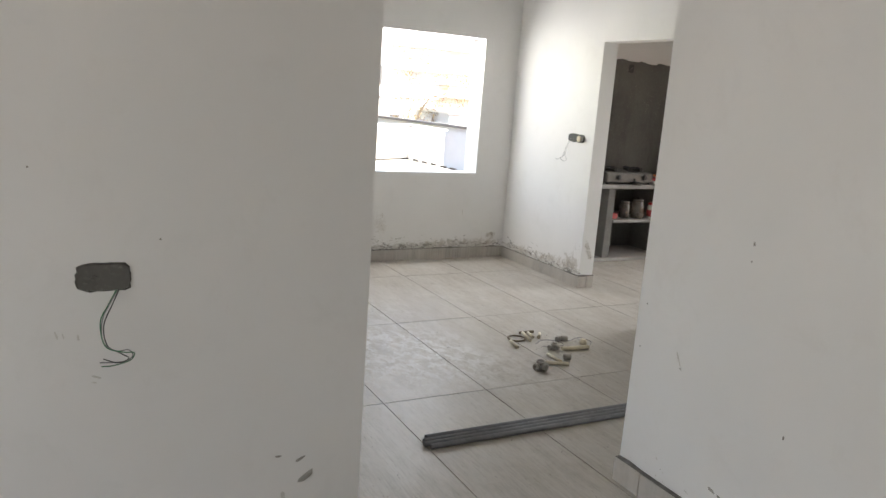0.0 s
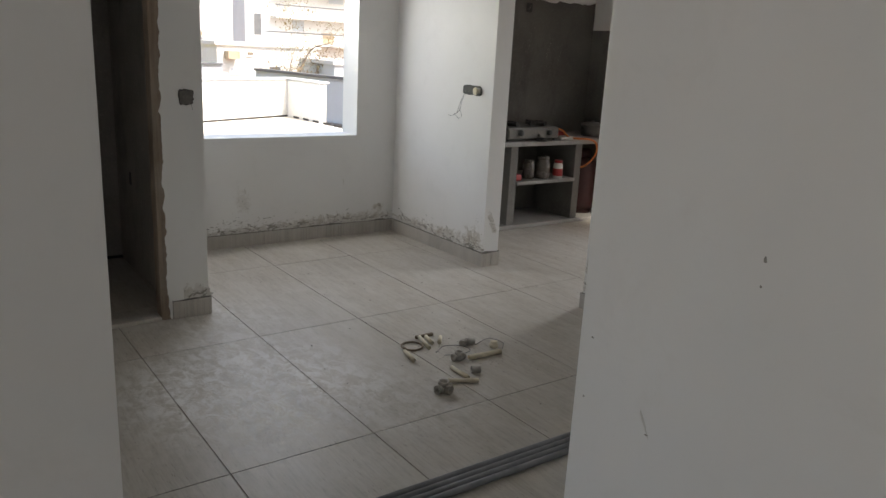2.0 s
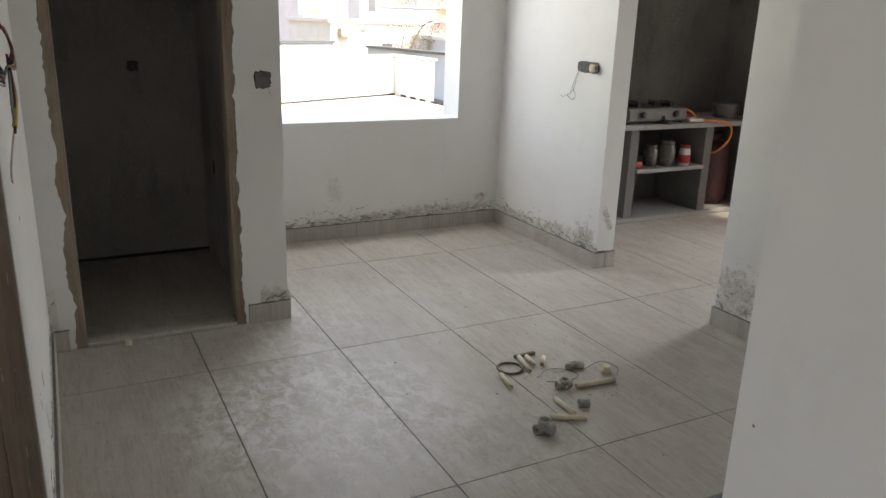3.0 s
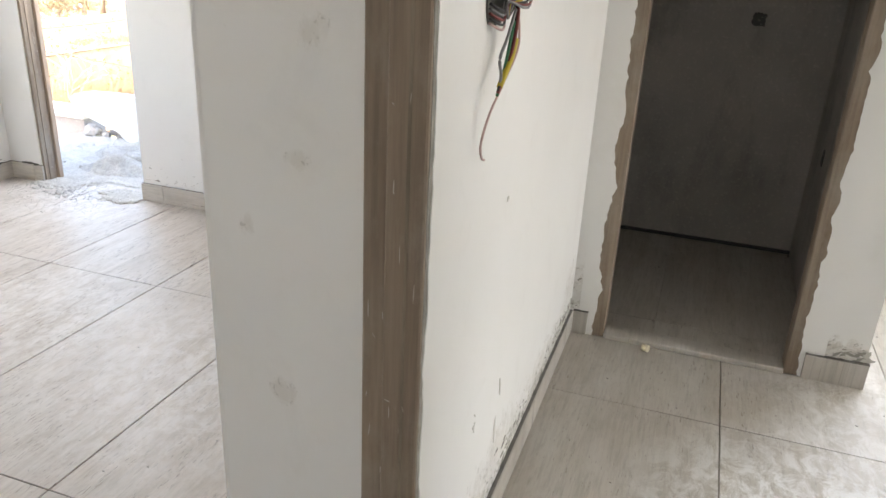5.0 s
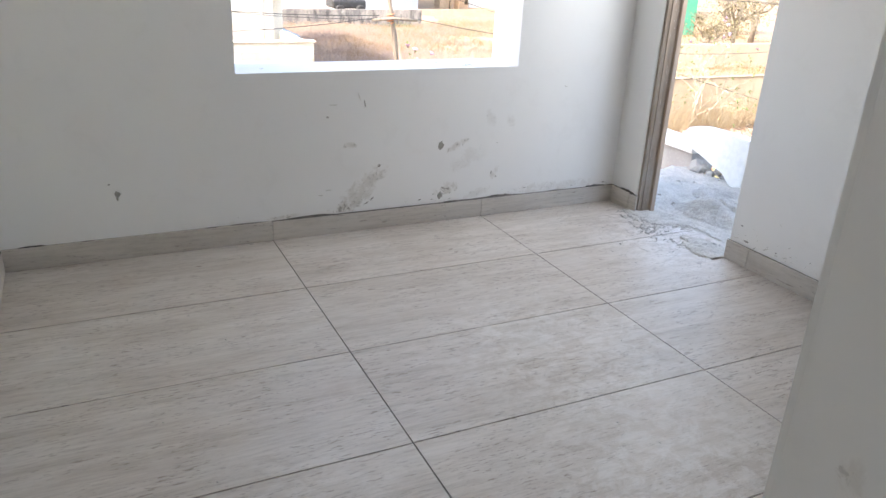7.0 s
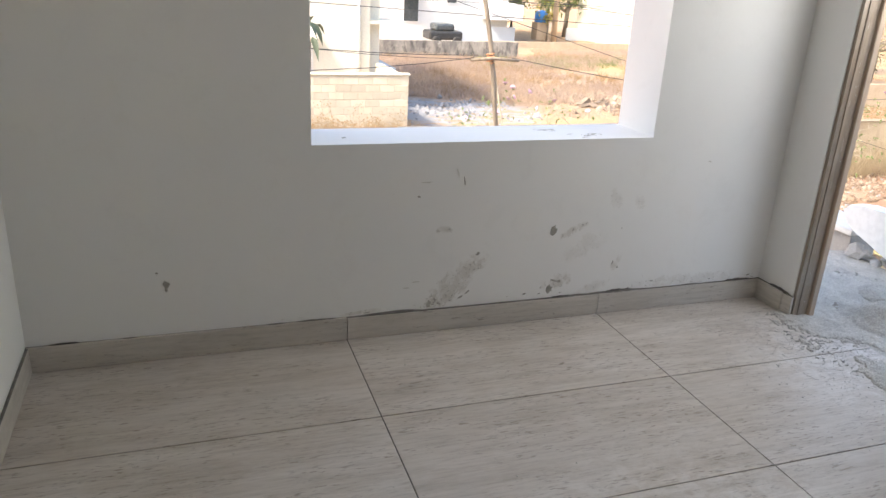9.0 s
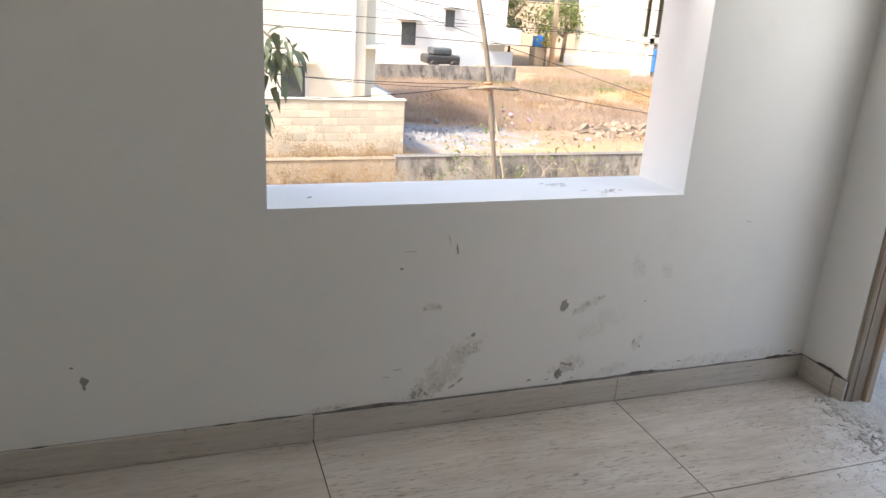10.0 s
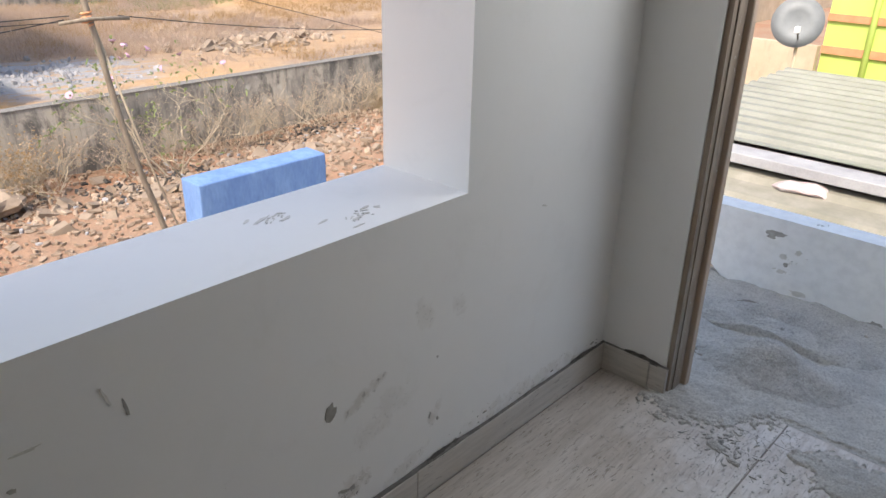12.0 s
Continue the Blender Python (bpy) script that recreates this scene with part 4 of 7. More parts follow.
marks(wall_bed_west, bwest,
      [(-0.154, 0.425, 0.018, 0.028, -8, "chip"), (-0.146, 0.143, 0.017, 0.022, 0, "chip"), (-0.126, 0.184, 0.02, 0.006, -15, "scuff"), (-0.10, 0.178, 0.01, 0.008, 0, "scuff"), (-1.789, 0.312, 0.014, 0.018, 0, "chip"), (-1.79, 0.29, 0.006, 0.012, 0, "chip"),
       (-1.82, 0.36, 0.006, 0.005, 0, "chip"), (-0.592, 0.672, 0.004, 0.024, 8, "scuff"), (-0.622, 0.71, 0.003, 0.026, 18, "smear"), (-0.788, 0.615, 0.009, 0.005, 0, "scuff"),
       (-0.79, 0.235, 0.02, 0.003, 0, "smear"), (-0.83, 0.21, 0.016, 0.003, 0, "smear"), (-0.76, 0.675, 0.03, 0.003, 0, "smear"), (-0.51, 0.345, 0.012, 0.009, 30, "scuff"),
       (-0.725, 0.125, 0.012, 0.02, 0, "scuff"), (-0.58, 0.145, 0.02, 0.005, 30, "scuff"), (-0.55, 0.165, 0.014, 0.004, 40, "scuff"), (-1.0, 0.112, 0.018, 0.004, 5, "scuff"),
       (0.17, 0.25, 0.003, 0.012, -20, "scuff"), (0.20, 0.225, 0.005, 0.006, 0, "scuff"), (0.195, 0.42, 0.004, 0.004, 0, "scuff"), (0.62, 0.72, 0.02, 0.003, -15, "smear")]
      + [(-0.70 + rng.gauss(0, 0.02), 0.12 + rng.gauss(0.01, 0.01), rng.uniform(0.003, 0.008), rng.uniform(0.002, 0.004), rng.uniform(0, 90), "scuff") for _ in range(8)]
      + smear(-0.61, 0.16, 0.07, 0.012, 25, 14, ("smear", "scuff")) + smear(-0.5, 0.28, 0.05, 0.01, 75, 10, ("smear", "scuff")) + smear(-0.10, 0.17, 0.06, 0.03, 20, 14))


def cement_dabs(parent, place, rows):
    """Dabs of dark cement left over the skirting: from, to, height, thickness."""
    bm = bmesh.new()
    for a, b, z, h in rows:
        n = max(6, int((b - a) / 0.012))
        low = [bm.verts.new(place(a + (b - a) * i / n, 0.0145, z)) for i in range(n + 1)]
        top = [bm.verts.new(place(a + (b - a) * i / n, 0.002, z + h * math.sin(math.pi * min(1, 0.08 + i / n * 0.92)) ** 0.4 * (0.75 + 0.4 * noise.noise((a * 9 + i * 0.7, z, 2))))) for i in range(n + 1)]
        for i in range(n):
            bm.faces.new((low[i], low[i + 1], top[i + 1], top[i]))
    part("cement_dab", bm, M_RIM, parent, "dark dabs of cement over the skirting")


cement_dabs(wall_bed_west, bwest, [(0.15, 0.32, 0.098, 0.02), (-0.13, -0.02, 0.098, 0.012), (0.84, 0.99, 0.098, 0.016), (0.55, 0.66, 0.098, 0.008), (-0.42, -0.33, 0.098, 0.006), (-2.22, -2.10, 0.098, 0.012)])
cement_dabs(wall_bed_north, lambda u, d, z: (u, BN - d, z), [(-4.70, -4.56, 0.098, 0.018)])
cement_dabs(wall_bath_front, bathf, [(-0.30, -0.13, 0.098, 0.010)])
sill = lambda u, d, z: (BW - z, u, 0.84 + d)
marks(wall_bed_west, sill, [(-0.16, 0.20, 0.032, 0.006, 22, "smear"), (-0.12, 0.17, 0.022, 0.005, 18, "smear"), (-0.19, 0.215, 0.014, 0.004, 30, "smear"), (0.0, 0.065, 0.028, 0.004, 14, "smear"), (0.05, 0.10, 0.02, 0.004, 10, "smear"), (-0.03, 0.03, 0.02, 0.003, 5, "smear"), (-0.07, 0.10, 0.02, 0.004, 12, "smear")]
      + smear(-0.14, 0.19, 0.05, 0.012, 20, 12, ("smear",)) + smear(0.02, 0.08, 0.07, 0.025, 15, 20, ("smear", "scuff")) + smear(-1.08, 0.12, 0.02, 0.006, 10, 4, ("scuff",)))
marks(wall_hall_east, lambda u, d, z: (0.05 - d, u, z),
      [(-2.72, 1.12, 0.005, 0.009, 0, "chip"), (-2.72, 1.06, 0.003, 0.004, 0, "chip"), (-2.46, 0.62, 0.004, 0.045, -28, "smear"), (-2.475, 0.585, 0.006, 0.003, 0, "scuff"), (-2.95, 0.52, 0.004, 0.008, 0, "chip"),
       (-2.26, 0.78, 0.004, 0.004, 0, "chip"), (-2.25, 0.60, 0.004, 0.004, 0, "scuff"), (-2.7, 0.2, 0.022, 0.008, 20, "scuff"), (-2.74, 0.19, 0.014, 0.006, 20, "chip")])
marks(wall_hall_north, hall_n,
      [(-1.80, 1.115, 0.004, 0.003, 0, "chip"), (-2.10, 1.30, 0.003, 0.003, 0, "chip"), (-1.40, 0.42, 0.02, 0.006, 30, "scuff"), (-1.38, 0.36, 0.03, 0.01, 35, "scuff"), (-1.47, 0.44, 0.012, 0.004, 0, "scuff"),
       (-1.45, 0.30, 0.008, 0.03, 10, "smear"), (-2.05, 0.87, 0.003, 0.012, 20, "smear"), (-2.035, 0.868, 0.002, 0.010, 14, "smear"), (-2.0, 0.86, 0.003, 0.010, 10, "smear"), (-1.96, 0.75, 0.012, 0.003, -20, "smear"), (-1.965, 0.735, 0.008, 0.002, -20, "smear")])
marks(wall_west, west, smear(-0.95, 0.45, 0.05, 0.01, 90, 8, ("smear",)) + [(-0.72, 0.42, 0.008, 0.03, 12, "smear"), (-0.80, 0.95, 0.01, 0.006, 20, "smear"), (-0.74, 0.30, 0.01, 0.05, 4, "smear")])
marks(wall_east, east, smear(0.60, 0.33, 0.04, 0.05, 60, 10, ("scuff", "smear")))
marks(wall_east, lambda u, d, z: (u, 0.532 - d, z), smear(1.99, 0.33, 0.06, 0.02, 60, 10, ("scuff", "chip")))
marks(wall_north, lambda u, d, z: (u, NW - d, z), [(0.62, 0.42, 0.004, 0.03, 5, "smear"), (0.57, 0.36, 0.004, 0.02, 0, "smear"), (1.45, 0.44, 0.003, 0.03, 0, "smear")])
marks(wall_kitchen_north, kn, smear(3.70, 1.60, 0.16, 0.07, 80, 26, ("scuff",)) + smear(3.86, 1.55, 0.1, 0.03, 80, 9, ("scuff", "chip")) + smear(3.45, 1.7, 0.2, 0.06, 85, 9, ("scuff",)))
marks(wall_bath_north, bb, smear(-0.62, 1.0, 0.15, 0.02, 90, 6, ("scuff",)))


# ---- living room ----
def conduit(a, b, r=0.0175):
    e = thing("grey_pipe", a, "long grey PVC conduit pipe lying on the floor tiles", "pipe", "bundle of conduit pipes")
    part("pipe_wall", hollow(bmesh.new(), a, b, r, r - 0.0025, 14), M_PVC, e)
    return e


for x, y0, z, r in [(-0.592, -1.722, 0.0122, 0.0122), (-0.612, -1.692, 0.0122, 0.0122), (-0.60, -1.662, 0.0120, 0.0120), (-0.575, -1.632, 0.0122, 0.0122)]:
    conduit((x, y0, z), (x + 2.4, y0 - 0.012, z), r)


def cut_pipe(name, a, b, r, material, label):
    e = thing(name, a, label, "pipe piece", "plumbing scraps on the floor")
    part("pipe_wall", hollow(bmesh.new(), a, b, r, r * 0.78, 14), material, e)
    return e


cream = "short cut piece of cream plastic water pipe on the floor"
for a, b in [((0.559, -0.562), (0.535, -0.684)), ((0.733, -0.435), (0.694, -0.586)), ((0.768, -0.446), (0.747, -0.539)), ((0.837, -0.485), (0.785, -0.55)), ((0.651, -0.845), (0.651, -0.981)), ((0.545, -0.96), (0.674, -1.031))]:
    cut_pipe("pipe_piece", (*a, 0.0115), (*b, 0.0115), 0.011, M_CREAM, cream)
cut_pipe("pipe_piece", (0.798, -0.792, 0.0135), (0.997, -0.805, 0.0135), 0.013, M_CREAM, "long cream plastic water pipe offcut on the floor")
cut_pipe("pipe_coupling", (0.712, -0.925, 0.0185), (0.752, -0.945, 0.0185), 0.018, M_GREYFIT, "dark grey pipe coupling on the floor")
cut_pipe("loose_coupling", (-0.90, 0.425, 0.014), (-0.875, 0.415, 0.014), 0.0145, M_CREAM, "small cream pipe coupling beside the bathroom threshold")

ring = solid("hose_ring", tube(bmesh.new(), [(0.636 + 0.056 * math.cos(k * math.tau / 32), -0.511 + 0.056 * math.sin(k * math.tau / 32), 0.006) for k in range(33)], 0.005, 8, False), M_RUBBER, "brown rubber sealing ring lying on the floor", "sealing ring", "plumbing scraps on the floor")
clip = solid("pipe_strip", soft_box(0.715, 0.83, -0.432, -0.414, 0.0, 0.016, 0.003, 1), M_RUBBER, "brown dusty strip behind cut pipe pieces", "strip", "plumbing scraps on the floor")


def tee(base, r, label, arms):
    e = thing("pipe_tee", base, label, "pipe fitting", "plumbing scraps on the floor")
    b = Vector(base)
    part("body", lathe(bmesh.new(), [(r * 0.7, 0), (r * 0.95, r * 0.15), (r, r * 0.7), (r * 0.95, r * 1.3), (r * 0.7, r * 1.4)], b, 16), M_GREYFIT, e)
    part("socket", hollow(bmesh.new(), b + Vector((0, 0, r * 1.3)), b + Vector((0, 0, r * 2.4)), r * 1.12, r * 0.9, 18), M_GREYFIT, e)
    for dx, dy in arms:
        d = Vector((dx, dy, 0)).normalized()
        part("socket", hollow(bmesh.new(), b + Vector((0, 0, r * 0.95)) + d * r * 0.5, b + Vector((0, 0, r * 0.95)) + d * r * 1.9, r * 0.92, r * 0.66, 16), M_GREYFIT, e)
    return e


tee((0.468, -1.03, 0.0), 0.023, "dusty grey four-way pipe fitting standing on the floor", [(-1, -0.2), (0.3, -1), (1, -0.5)])
tee((0.753, -0.765, 0.0), 0.019, "dusty grey pipe tee with a red mark on the floor", [(1, 0.0), (-1, 0.15)])
elbow = thing("pipe_elbow", (0.93, -0.62, 0), "dusty cream elbow fitting on the floor", "pipe fitting", "plumbing scraps on the floor")
part("socket", hollow(bmesh.new(), (0.91, -0.62, 0.018), (0.955, -0.635, 0.018), 0.018, 0.013), M_GREYFIT, elbow)
part("bend", tube(bmesh.new(), smooth_line([(0.91, -0.62, 0.018), (0.89, -0.615, 0.018), (0.875, -0.63, 0.018)]), 0.016, 12), M_GREYFIT, elbow)
nut = thing("pipe_nut", (1.02, -0.70, 0), "cream threaded adaptor on the floor", "pipe fitting", "plumbing scraps on the floor")
part("collar", lathe(bmesh.new(), [(0.024, 0), (0.026, 0.004), (0.026, 0.018), (0.02, 0.02), (0.02, 0.034), (0.015, 0.035)], (1.02, -0.72, 0.0005), 6), M_CREAM, nut)
for pts in ([(0.70, -0.64, 0.004), (0.78, -0.60, 0.01), (0.87, -0.63, 0.006), (0.88, -0.70, 0.004), (0.80, -0.72, 0.006), (0.72, -0.69, 0.004)], [(0.95, -0.65, 0.004), (1.06, -0.63, 0.012), (1.10, -0.70, 0.005), (1.05, -0.76, 0.004)]):
    solid("loose_wire", tube(bmesh.new(), smooth_line(pts), 0.002, 6), WIRE["grey"], "thin loose grey wire curled on the floor", "wire", "plumbing scraps on the floor")
bm = bmesh.new()
for _ in range(130):
    flake(bm, (0, 0, 0), (1, 0, 0), (0, 1, 0), (0, 0, 1), rng.gauss(0.78, 0.14), rng.gauss(-0.72, 0.16), rng.uniform(0.0008, 0.004), rng.uniform(0.0008, 0.002), 0.003, 6, rng.uniform(0, 3))
for _ in range(70):
    flake(bm, (0, 0, 0), (1, 0, 0), (0, 1, 0), (0, 0, 1), rng.uniform(-1.1, 1.8), rng.uniform(-2.1, 1.7), rng.uniform(0.001, 0.006), rng.uniform(0.001, 0.005), 0.003, 6)
for _ in range(60):
    flake(bm, (0, 0, 0), (1, 0, 0), (0, 1, 0), (0, 0, 1), rng.uniform(2.1, 3.6), rng.uniform(-0.6, 1.25), rng.uniform(0.002, 0.008), rng.uniform(0.002, 0.006), 0.003, 6)
solid("floor_grit", bm, M_GREYFIT, "dust crumbs and grit scattered on the floor tiles", "grit", kind="stuff")


# ---- kitchen ----
counter = thing("kitchen_counter", (3.2, 1.6, 0), "open grey cement counter with a stone top and one shelf", "kitchen counter")
part("worktop", soft_box(EW + 0.15, 4.28, 1.315, 1.905, 0.745, 0.785, 0.006), M_CEMENT_PALE, counter)
part("plinth", soft_box(EW + 0.15, 4.28, 1.36, 1.905, 0.0, 0.035, 0.004, 1), M_CEMENT_PALE, counter)
for x in (2.87, 3.66):
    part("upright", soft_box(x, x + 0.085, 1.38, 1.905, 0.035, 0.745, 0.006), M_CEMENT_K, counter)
part("shelf", soft_box(2.955, 3.66, 1.36, 1.905, 0.395, 0.425, 0.004), M_CEMENT_PALE, counter)

stove = thing("gas_stove", (3.1, 1.52, 0.785), "two-burner steel gas stove on the counter", "stove")
bm = soft_box(2.80, 3.40, 1.36, 1.70, 0.80, 0.905, 0.012)
part("body", bm, M_STOVE, stove)
part("front_panel", soft_box(2.81, 3.39, 1.352, 1.362, 0.812, 0.89, 0.003, 1), M_STOVE, stove)
for x in (2.83, 3.37):
    for y in (1.39, 1.67):
        part("foot", lathe(bmesh.new(), [(0.014, 0), (0.016, 0.008), (0.012, 0.016)], (x, y, 0.785), 10), M_BLACK, stove)
for x in (2.94, 3.27):
    part("knob", lathe(bmesh.new(), [(0.026, 0), (0.026, 0.012), (0.02, 0.03), (0.008, 0.032)], (x, 1.352, 0.857), 16, Matrix.Rotation(math.pi / 2, 3, "X")), M_BLACK, stove)
    burner = part("burner", lathe(bmesh.new(), [(0.05, 0), (0.05, 0.012), (0.03, 0.02), (0.028, 0.03)], (x, 1.53, 0.905), 18), M_IRON, stove)
    bm = lathe(bmesh.new(), [(0.085, 0.0), (0.09, 0.003), (0.085, 0.006)], (x, 1.53, 0.93), 20)
    for k in range(4):
        a = k * math.tau / 4 + 0.4
        box(bm, *sorted((x + 0.03 * math.cos(a), x + 0.105 * math.cos(a))), *sorted((1.53 + 0.03 * math.sin(a), 1.53 + 0.105 * math.sin(a))), 0.906, 0.944)
    part("pan_support", bm, M_IRON, stove)
lighter = thing("burner_cap", (3.20, 1.335, 0.785), "black cast-iron burner part lying before the stove", "burner cap")
part("cap", lathe(bmesh.new(), [(0.05, 0), (0.055, 0.012), (0.03, 0.028), (0.012, 0.032)], (3.17, 1.335, 0.7855), 14), M_IRON, lighter)
part("arm", soft_box(3.20, 3.30, 1.325, 1.345, 0.786, 0.80, 0.004, 1), M_IRON, lighter)
part("stem", tube(bmesh.new(), [(3.16, 1.335, 0.80), (3.14, 1.34, 0.845)], 0.008, 8), M_IRON, lighter)
solid("gas_hose", tube(bmesh.new(), smooth_line([(3.39, 1.50, 0.85), (3.44, 1.47, 0.875), (3.50, 1.42, 0.865), (3.54, 1.37, 0.81), (3.62, 1.32, 0.798), (3.74, 1.30, 0.79), (3.83, 1.295, 0.75), (3.85, 1.30, 0.66), (3.80, 1.33, 0.57), (3.76, 1.40, 0.52), (3.86, 1.55, 0.60)], 8), 0.009, 10), M_ORANGE,
      "orange rubber gas hose hanging over the counter edge", "hose")
pot = thing("cooking_pot", (4.03, 1.55, 0.785), "dull aluminium cooking pot on the counter", "pot")
part("pot_body", lathe(bmesh.new(), [(0.09, 0), (0.105, 0.01), (0.11, 0.05), (0.11, 0.105), (0.118, 0.112), (0.114, 0.114), (0.104, 0.106), (0.102, 0.02), (0.02, 0.016)], (4.03, 1.55, 0.785), 24), M_ALU, pot)
for s in (-1, 1):
    part("lug", soft_box(4.03 + s * 0.125 - 0.014, 4.03 + s * 0.125 + 0.014, 1.53, 1.57, 0.865, 0.88, 0.004, 1), M_ALU, pot)
part("lid", lathe(bmesh.new(), [(0.112, 0), (0.112, 0.004), (0.06, 0.018), (0.015, 0.022), (0.012, 0.035), (0.004, 0.036)], (4.03, 1.55, 0.899), 24), M_ALU, pot)
bowl = solid("red_pouch", soft_box(3.56, 3.68, 1.55, 1.66, 0.7855, 0.835, 0.02, 3), M_RED, "small red packet on the counter", "packet")
clth = solid("folded_cloth", soft_box(3.42, 3.60, 1.34, 1.46, 0.7855, 0.812, 0.01, 3), M_SMUDGE, "folded grey cloth on the counter", "cloth")


def jar(x, y, r, h, lid_mat, label, body=M_JAR, band=None):
    e = thing("jar", (x, y, 0.425), label, "jar")
    part("jar_body", lathe(bmesh.new(), [(r * 0.9, 0), (r, 0.008), (r, h * 0.72), (r * 0.8, h * 0.84), (r * 0.78, h * 0.9)], (x, y, 0.4255), 20), body, e)
    part("lid", lathe(bmesh.new(), [(r * 0.84, 0), (r * 0.86, 0.004), (r * 0.86, h * 0.13), (r * 0.78, h * 0.15)], (x, y, 0.4255 + h * 0.86), 20), lid_mat, e)
    if band:
        part("band", lathe(bmesh.new(), [(r + 0.001, 0), (r + 0.002, 0.002), (r + 0.002, h * 0.4), (r + 0.001, h * 0.41)], (x, y, 0.44 + h * 0.05), 20), band, e)


jar(3.20, 1.50, 0.055, 0.17, M_JAR, "cloudy brown storage jar on the shelf")
jar(3.34, 1.47, 0.072, 0.2, M_JAR, "large cloudy ribbed jar on the shelf")
jar(3.49, 1.42, 0.045, 0.165, M_RED, "white jar with a red lid and red band on the shelf", M_WHITEP, M_RED)
solid("red_packet", soft_box(2.965, 3.04, 1.40, 1.48, 0.4255, 0.485, 0.015, 3), M_RED, "crumpled red packet on the shelf", "packet")
solid("spoon", soft_box(3.06, 3.16, 1.38, 1.40, 0.4255, 0.433, 0.003, 1), M_STEEL, "small steel spoon on the shelf", "spoon")
cyl = thing("gas_cylinder", (4.0, 1.62, 0.035), "dark red gas cylinder under the counter", "gas cylinder")
part("tank", lathe(bmesh.new(), [(0.12, 0.0), (0.15, 0.03), (0.157, 0.08), (0.157, 0.42), (0.14, 0.49), (0.08, 0.53)], (4.0, 1.62, 0.055), 24), M_DKRED, cyl)
part("collar", hollow(bmesh.new(), (4.0, 1.62, 0.575), (4.0, 1.62, 0.65), 0.085, 0.08, 20), M_DKRED, cyl)
part("foot_ring", hollow(bmesh.new(), (4.0, 1.62, 0.0355), (4.0, 1.62, 0.07), 0.13, 0.125, 20), M_DKRED, cyl)


# ---- balcony ----
GZ = -2.95
bm = bmesh.new()
box(bm, -5.26, -1.2, BN + 0.115, 2.14, -0.25, -0.03)
solid("balcony_slab", bm, M_ROUGHCON, "rough unfinished concrete balcony floor", "balcony", kind="structure")


def heap(name, x0, x1, y0, y1, shape, material, label, n=44):
    """Loose sand: a bumpy sheet whose height is shape(x, y), cut off where it is nil."""
    bm = bmesh.new()
    grid = []
    for i in range(n + 1):
        row = []
        for j in range(n + 1):
            x, y = x0 + (x1 - x0) * i / n, y0 + (y1 - y0) * j / n
            row.append(bm.verts.new((x, y, shape(x, y))))
        grid.append(row)
    for i in range(n):
        for j in range(n):
            q = (grid[i][j], grid[i + 1][j], grid[i + 1][j + 1], grid[i][j + 1])
            if max(v.co.z for v in q) > -0.0285:
                f = bm.faces.new(q)
                f.smooth = True
    bmesh.ops.delete(bm, geom=[v for v in bm.verts if not v.link_faces], context="VERTS")
    return solid(name, bm, material, label, "sand", kind="stuff")


def sand_height(x, y):
    base = -0.022
    h = base + 0.028 * max(0.0, min(1.0, (y - 1.02) / 0.25))
    h += 0.025 * math.exp(-((x + 4.38) / 0.20) ** 2 - ((y - 1.50) / 0.11) ** 2) + 0.015 * math.exp(-((x + 4.42) / 0.24) ** 2 - ((y - 1.78) / 0.09) ** 2) + 0.04 * math.exp(-((x + 3.75) / 0.3) ** 2 - ((y - 1.5) / 0.2) ** 2)
    h += 0.022 * noise.noise((x * 6, y * 6, 0)) + 0.010 * noise.noise((x * 15, y * 15, 3)) + 0.006 * noise.noise((x * 37, y * 37, 6))
    w = max(0.0, min(1.0, (y - BN - 0.12) / 0.14))
    return h * w + 0.0015 * (1 - w)


heap("cement_sand", -5.25, -1.3, BN + 0.12, 2.1, sand_height, M_SAND, "grey cement sand strewn over the balcony floor", 170)
def spill_height(x, y):
    f = max((y - 1.18) / 0.06, 0.9 - 4.5 * math.hypot((x + 4.46) / 1.2, y - 1.14), 1.15 - math.hypot((x + 3.88) / 0.2, (y - 1.03) / 0.10), 0.55 - math.hypot((x + 4.29) / 0.05, (y - 0.905) / 0.03), 0.4 - math.hypot((x + 4.22) / 0.04, (y - 0.87) / 0.02))
    f += 0.30 * noise.noise((x * 9, y * 9, 2)) + 0.3 * noise.noise((x * 27, y * 27, 5)) + 0.25 * noise.noise((x * 75, y * 75, 8))
    return -0.03 + 0.0318 * max(0.0, min(1.0, f * 3 + 0.5)) + (0.006 * noise.noise((x * 30, y * 30, 1)) + 0.006 if f > 0 else 0)


def mound_height(x, y):
    a = math.exp(-((x + 4.33) / 0.17) ** 2 - ((y - 1.43) / 0.10) ** 2)
    ring = math.hypot((x + 4.40) / 0.24, (y - 1.72) / 0.11)
    b = 0.45 * math.exp(-((ring - 1) / 0.35) ** 2) if y > 1.6 else 0.0
    g = max(a, b) + 0.05 * noise.noise((x * 22, y * 22, 4))
    return sand_height(x, y) + 0.10 * (g - 0.06) + 0.003 * noise.noise((x * 60, y * 60, 1)) - 0.002 * (g < 0.12) if g > 0.03 else -0.05


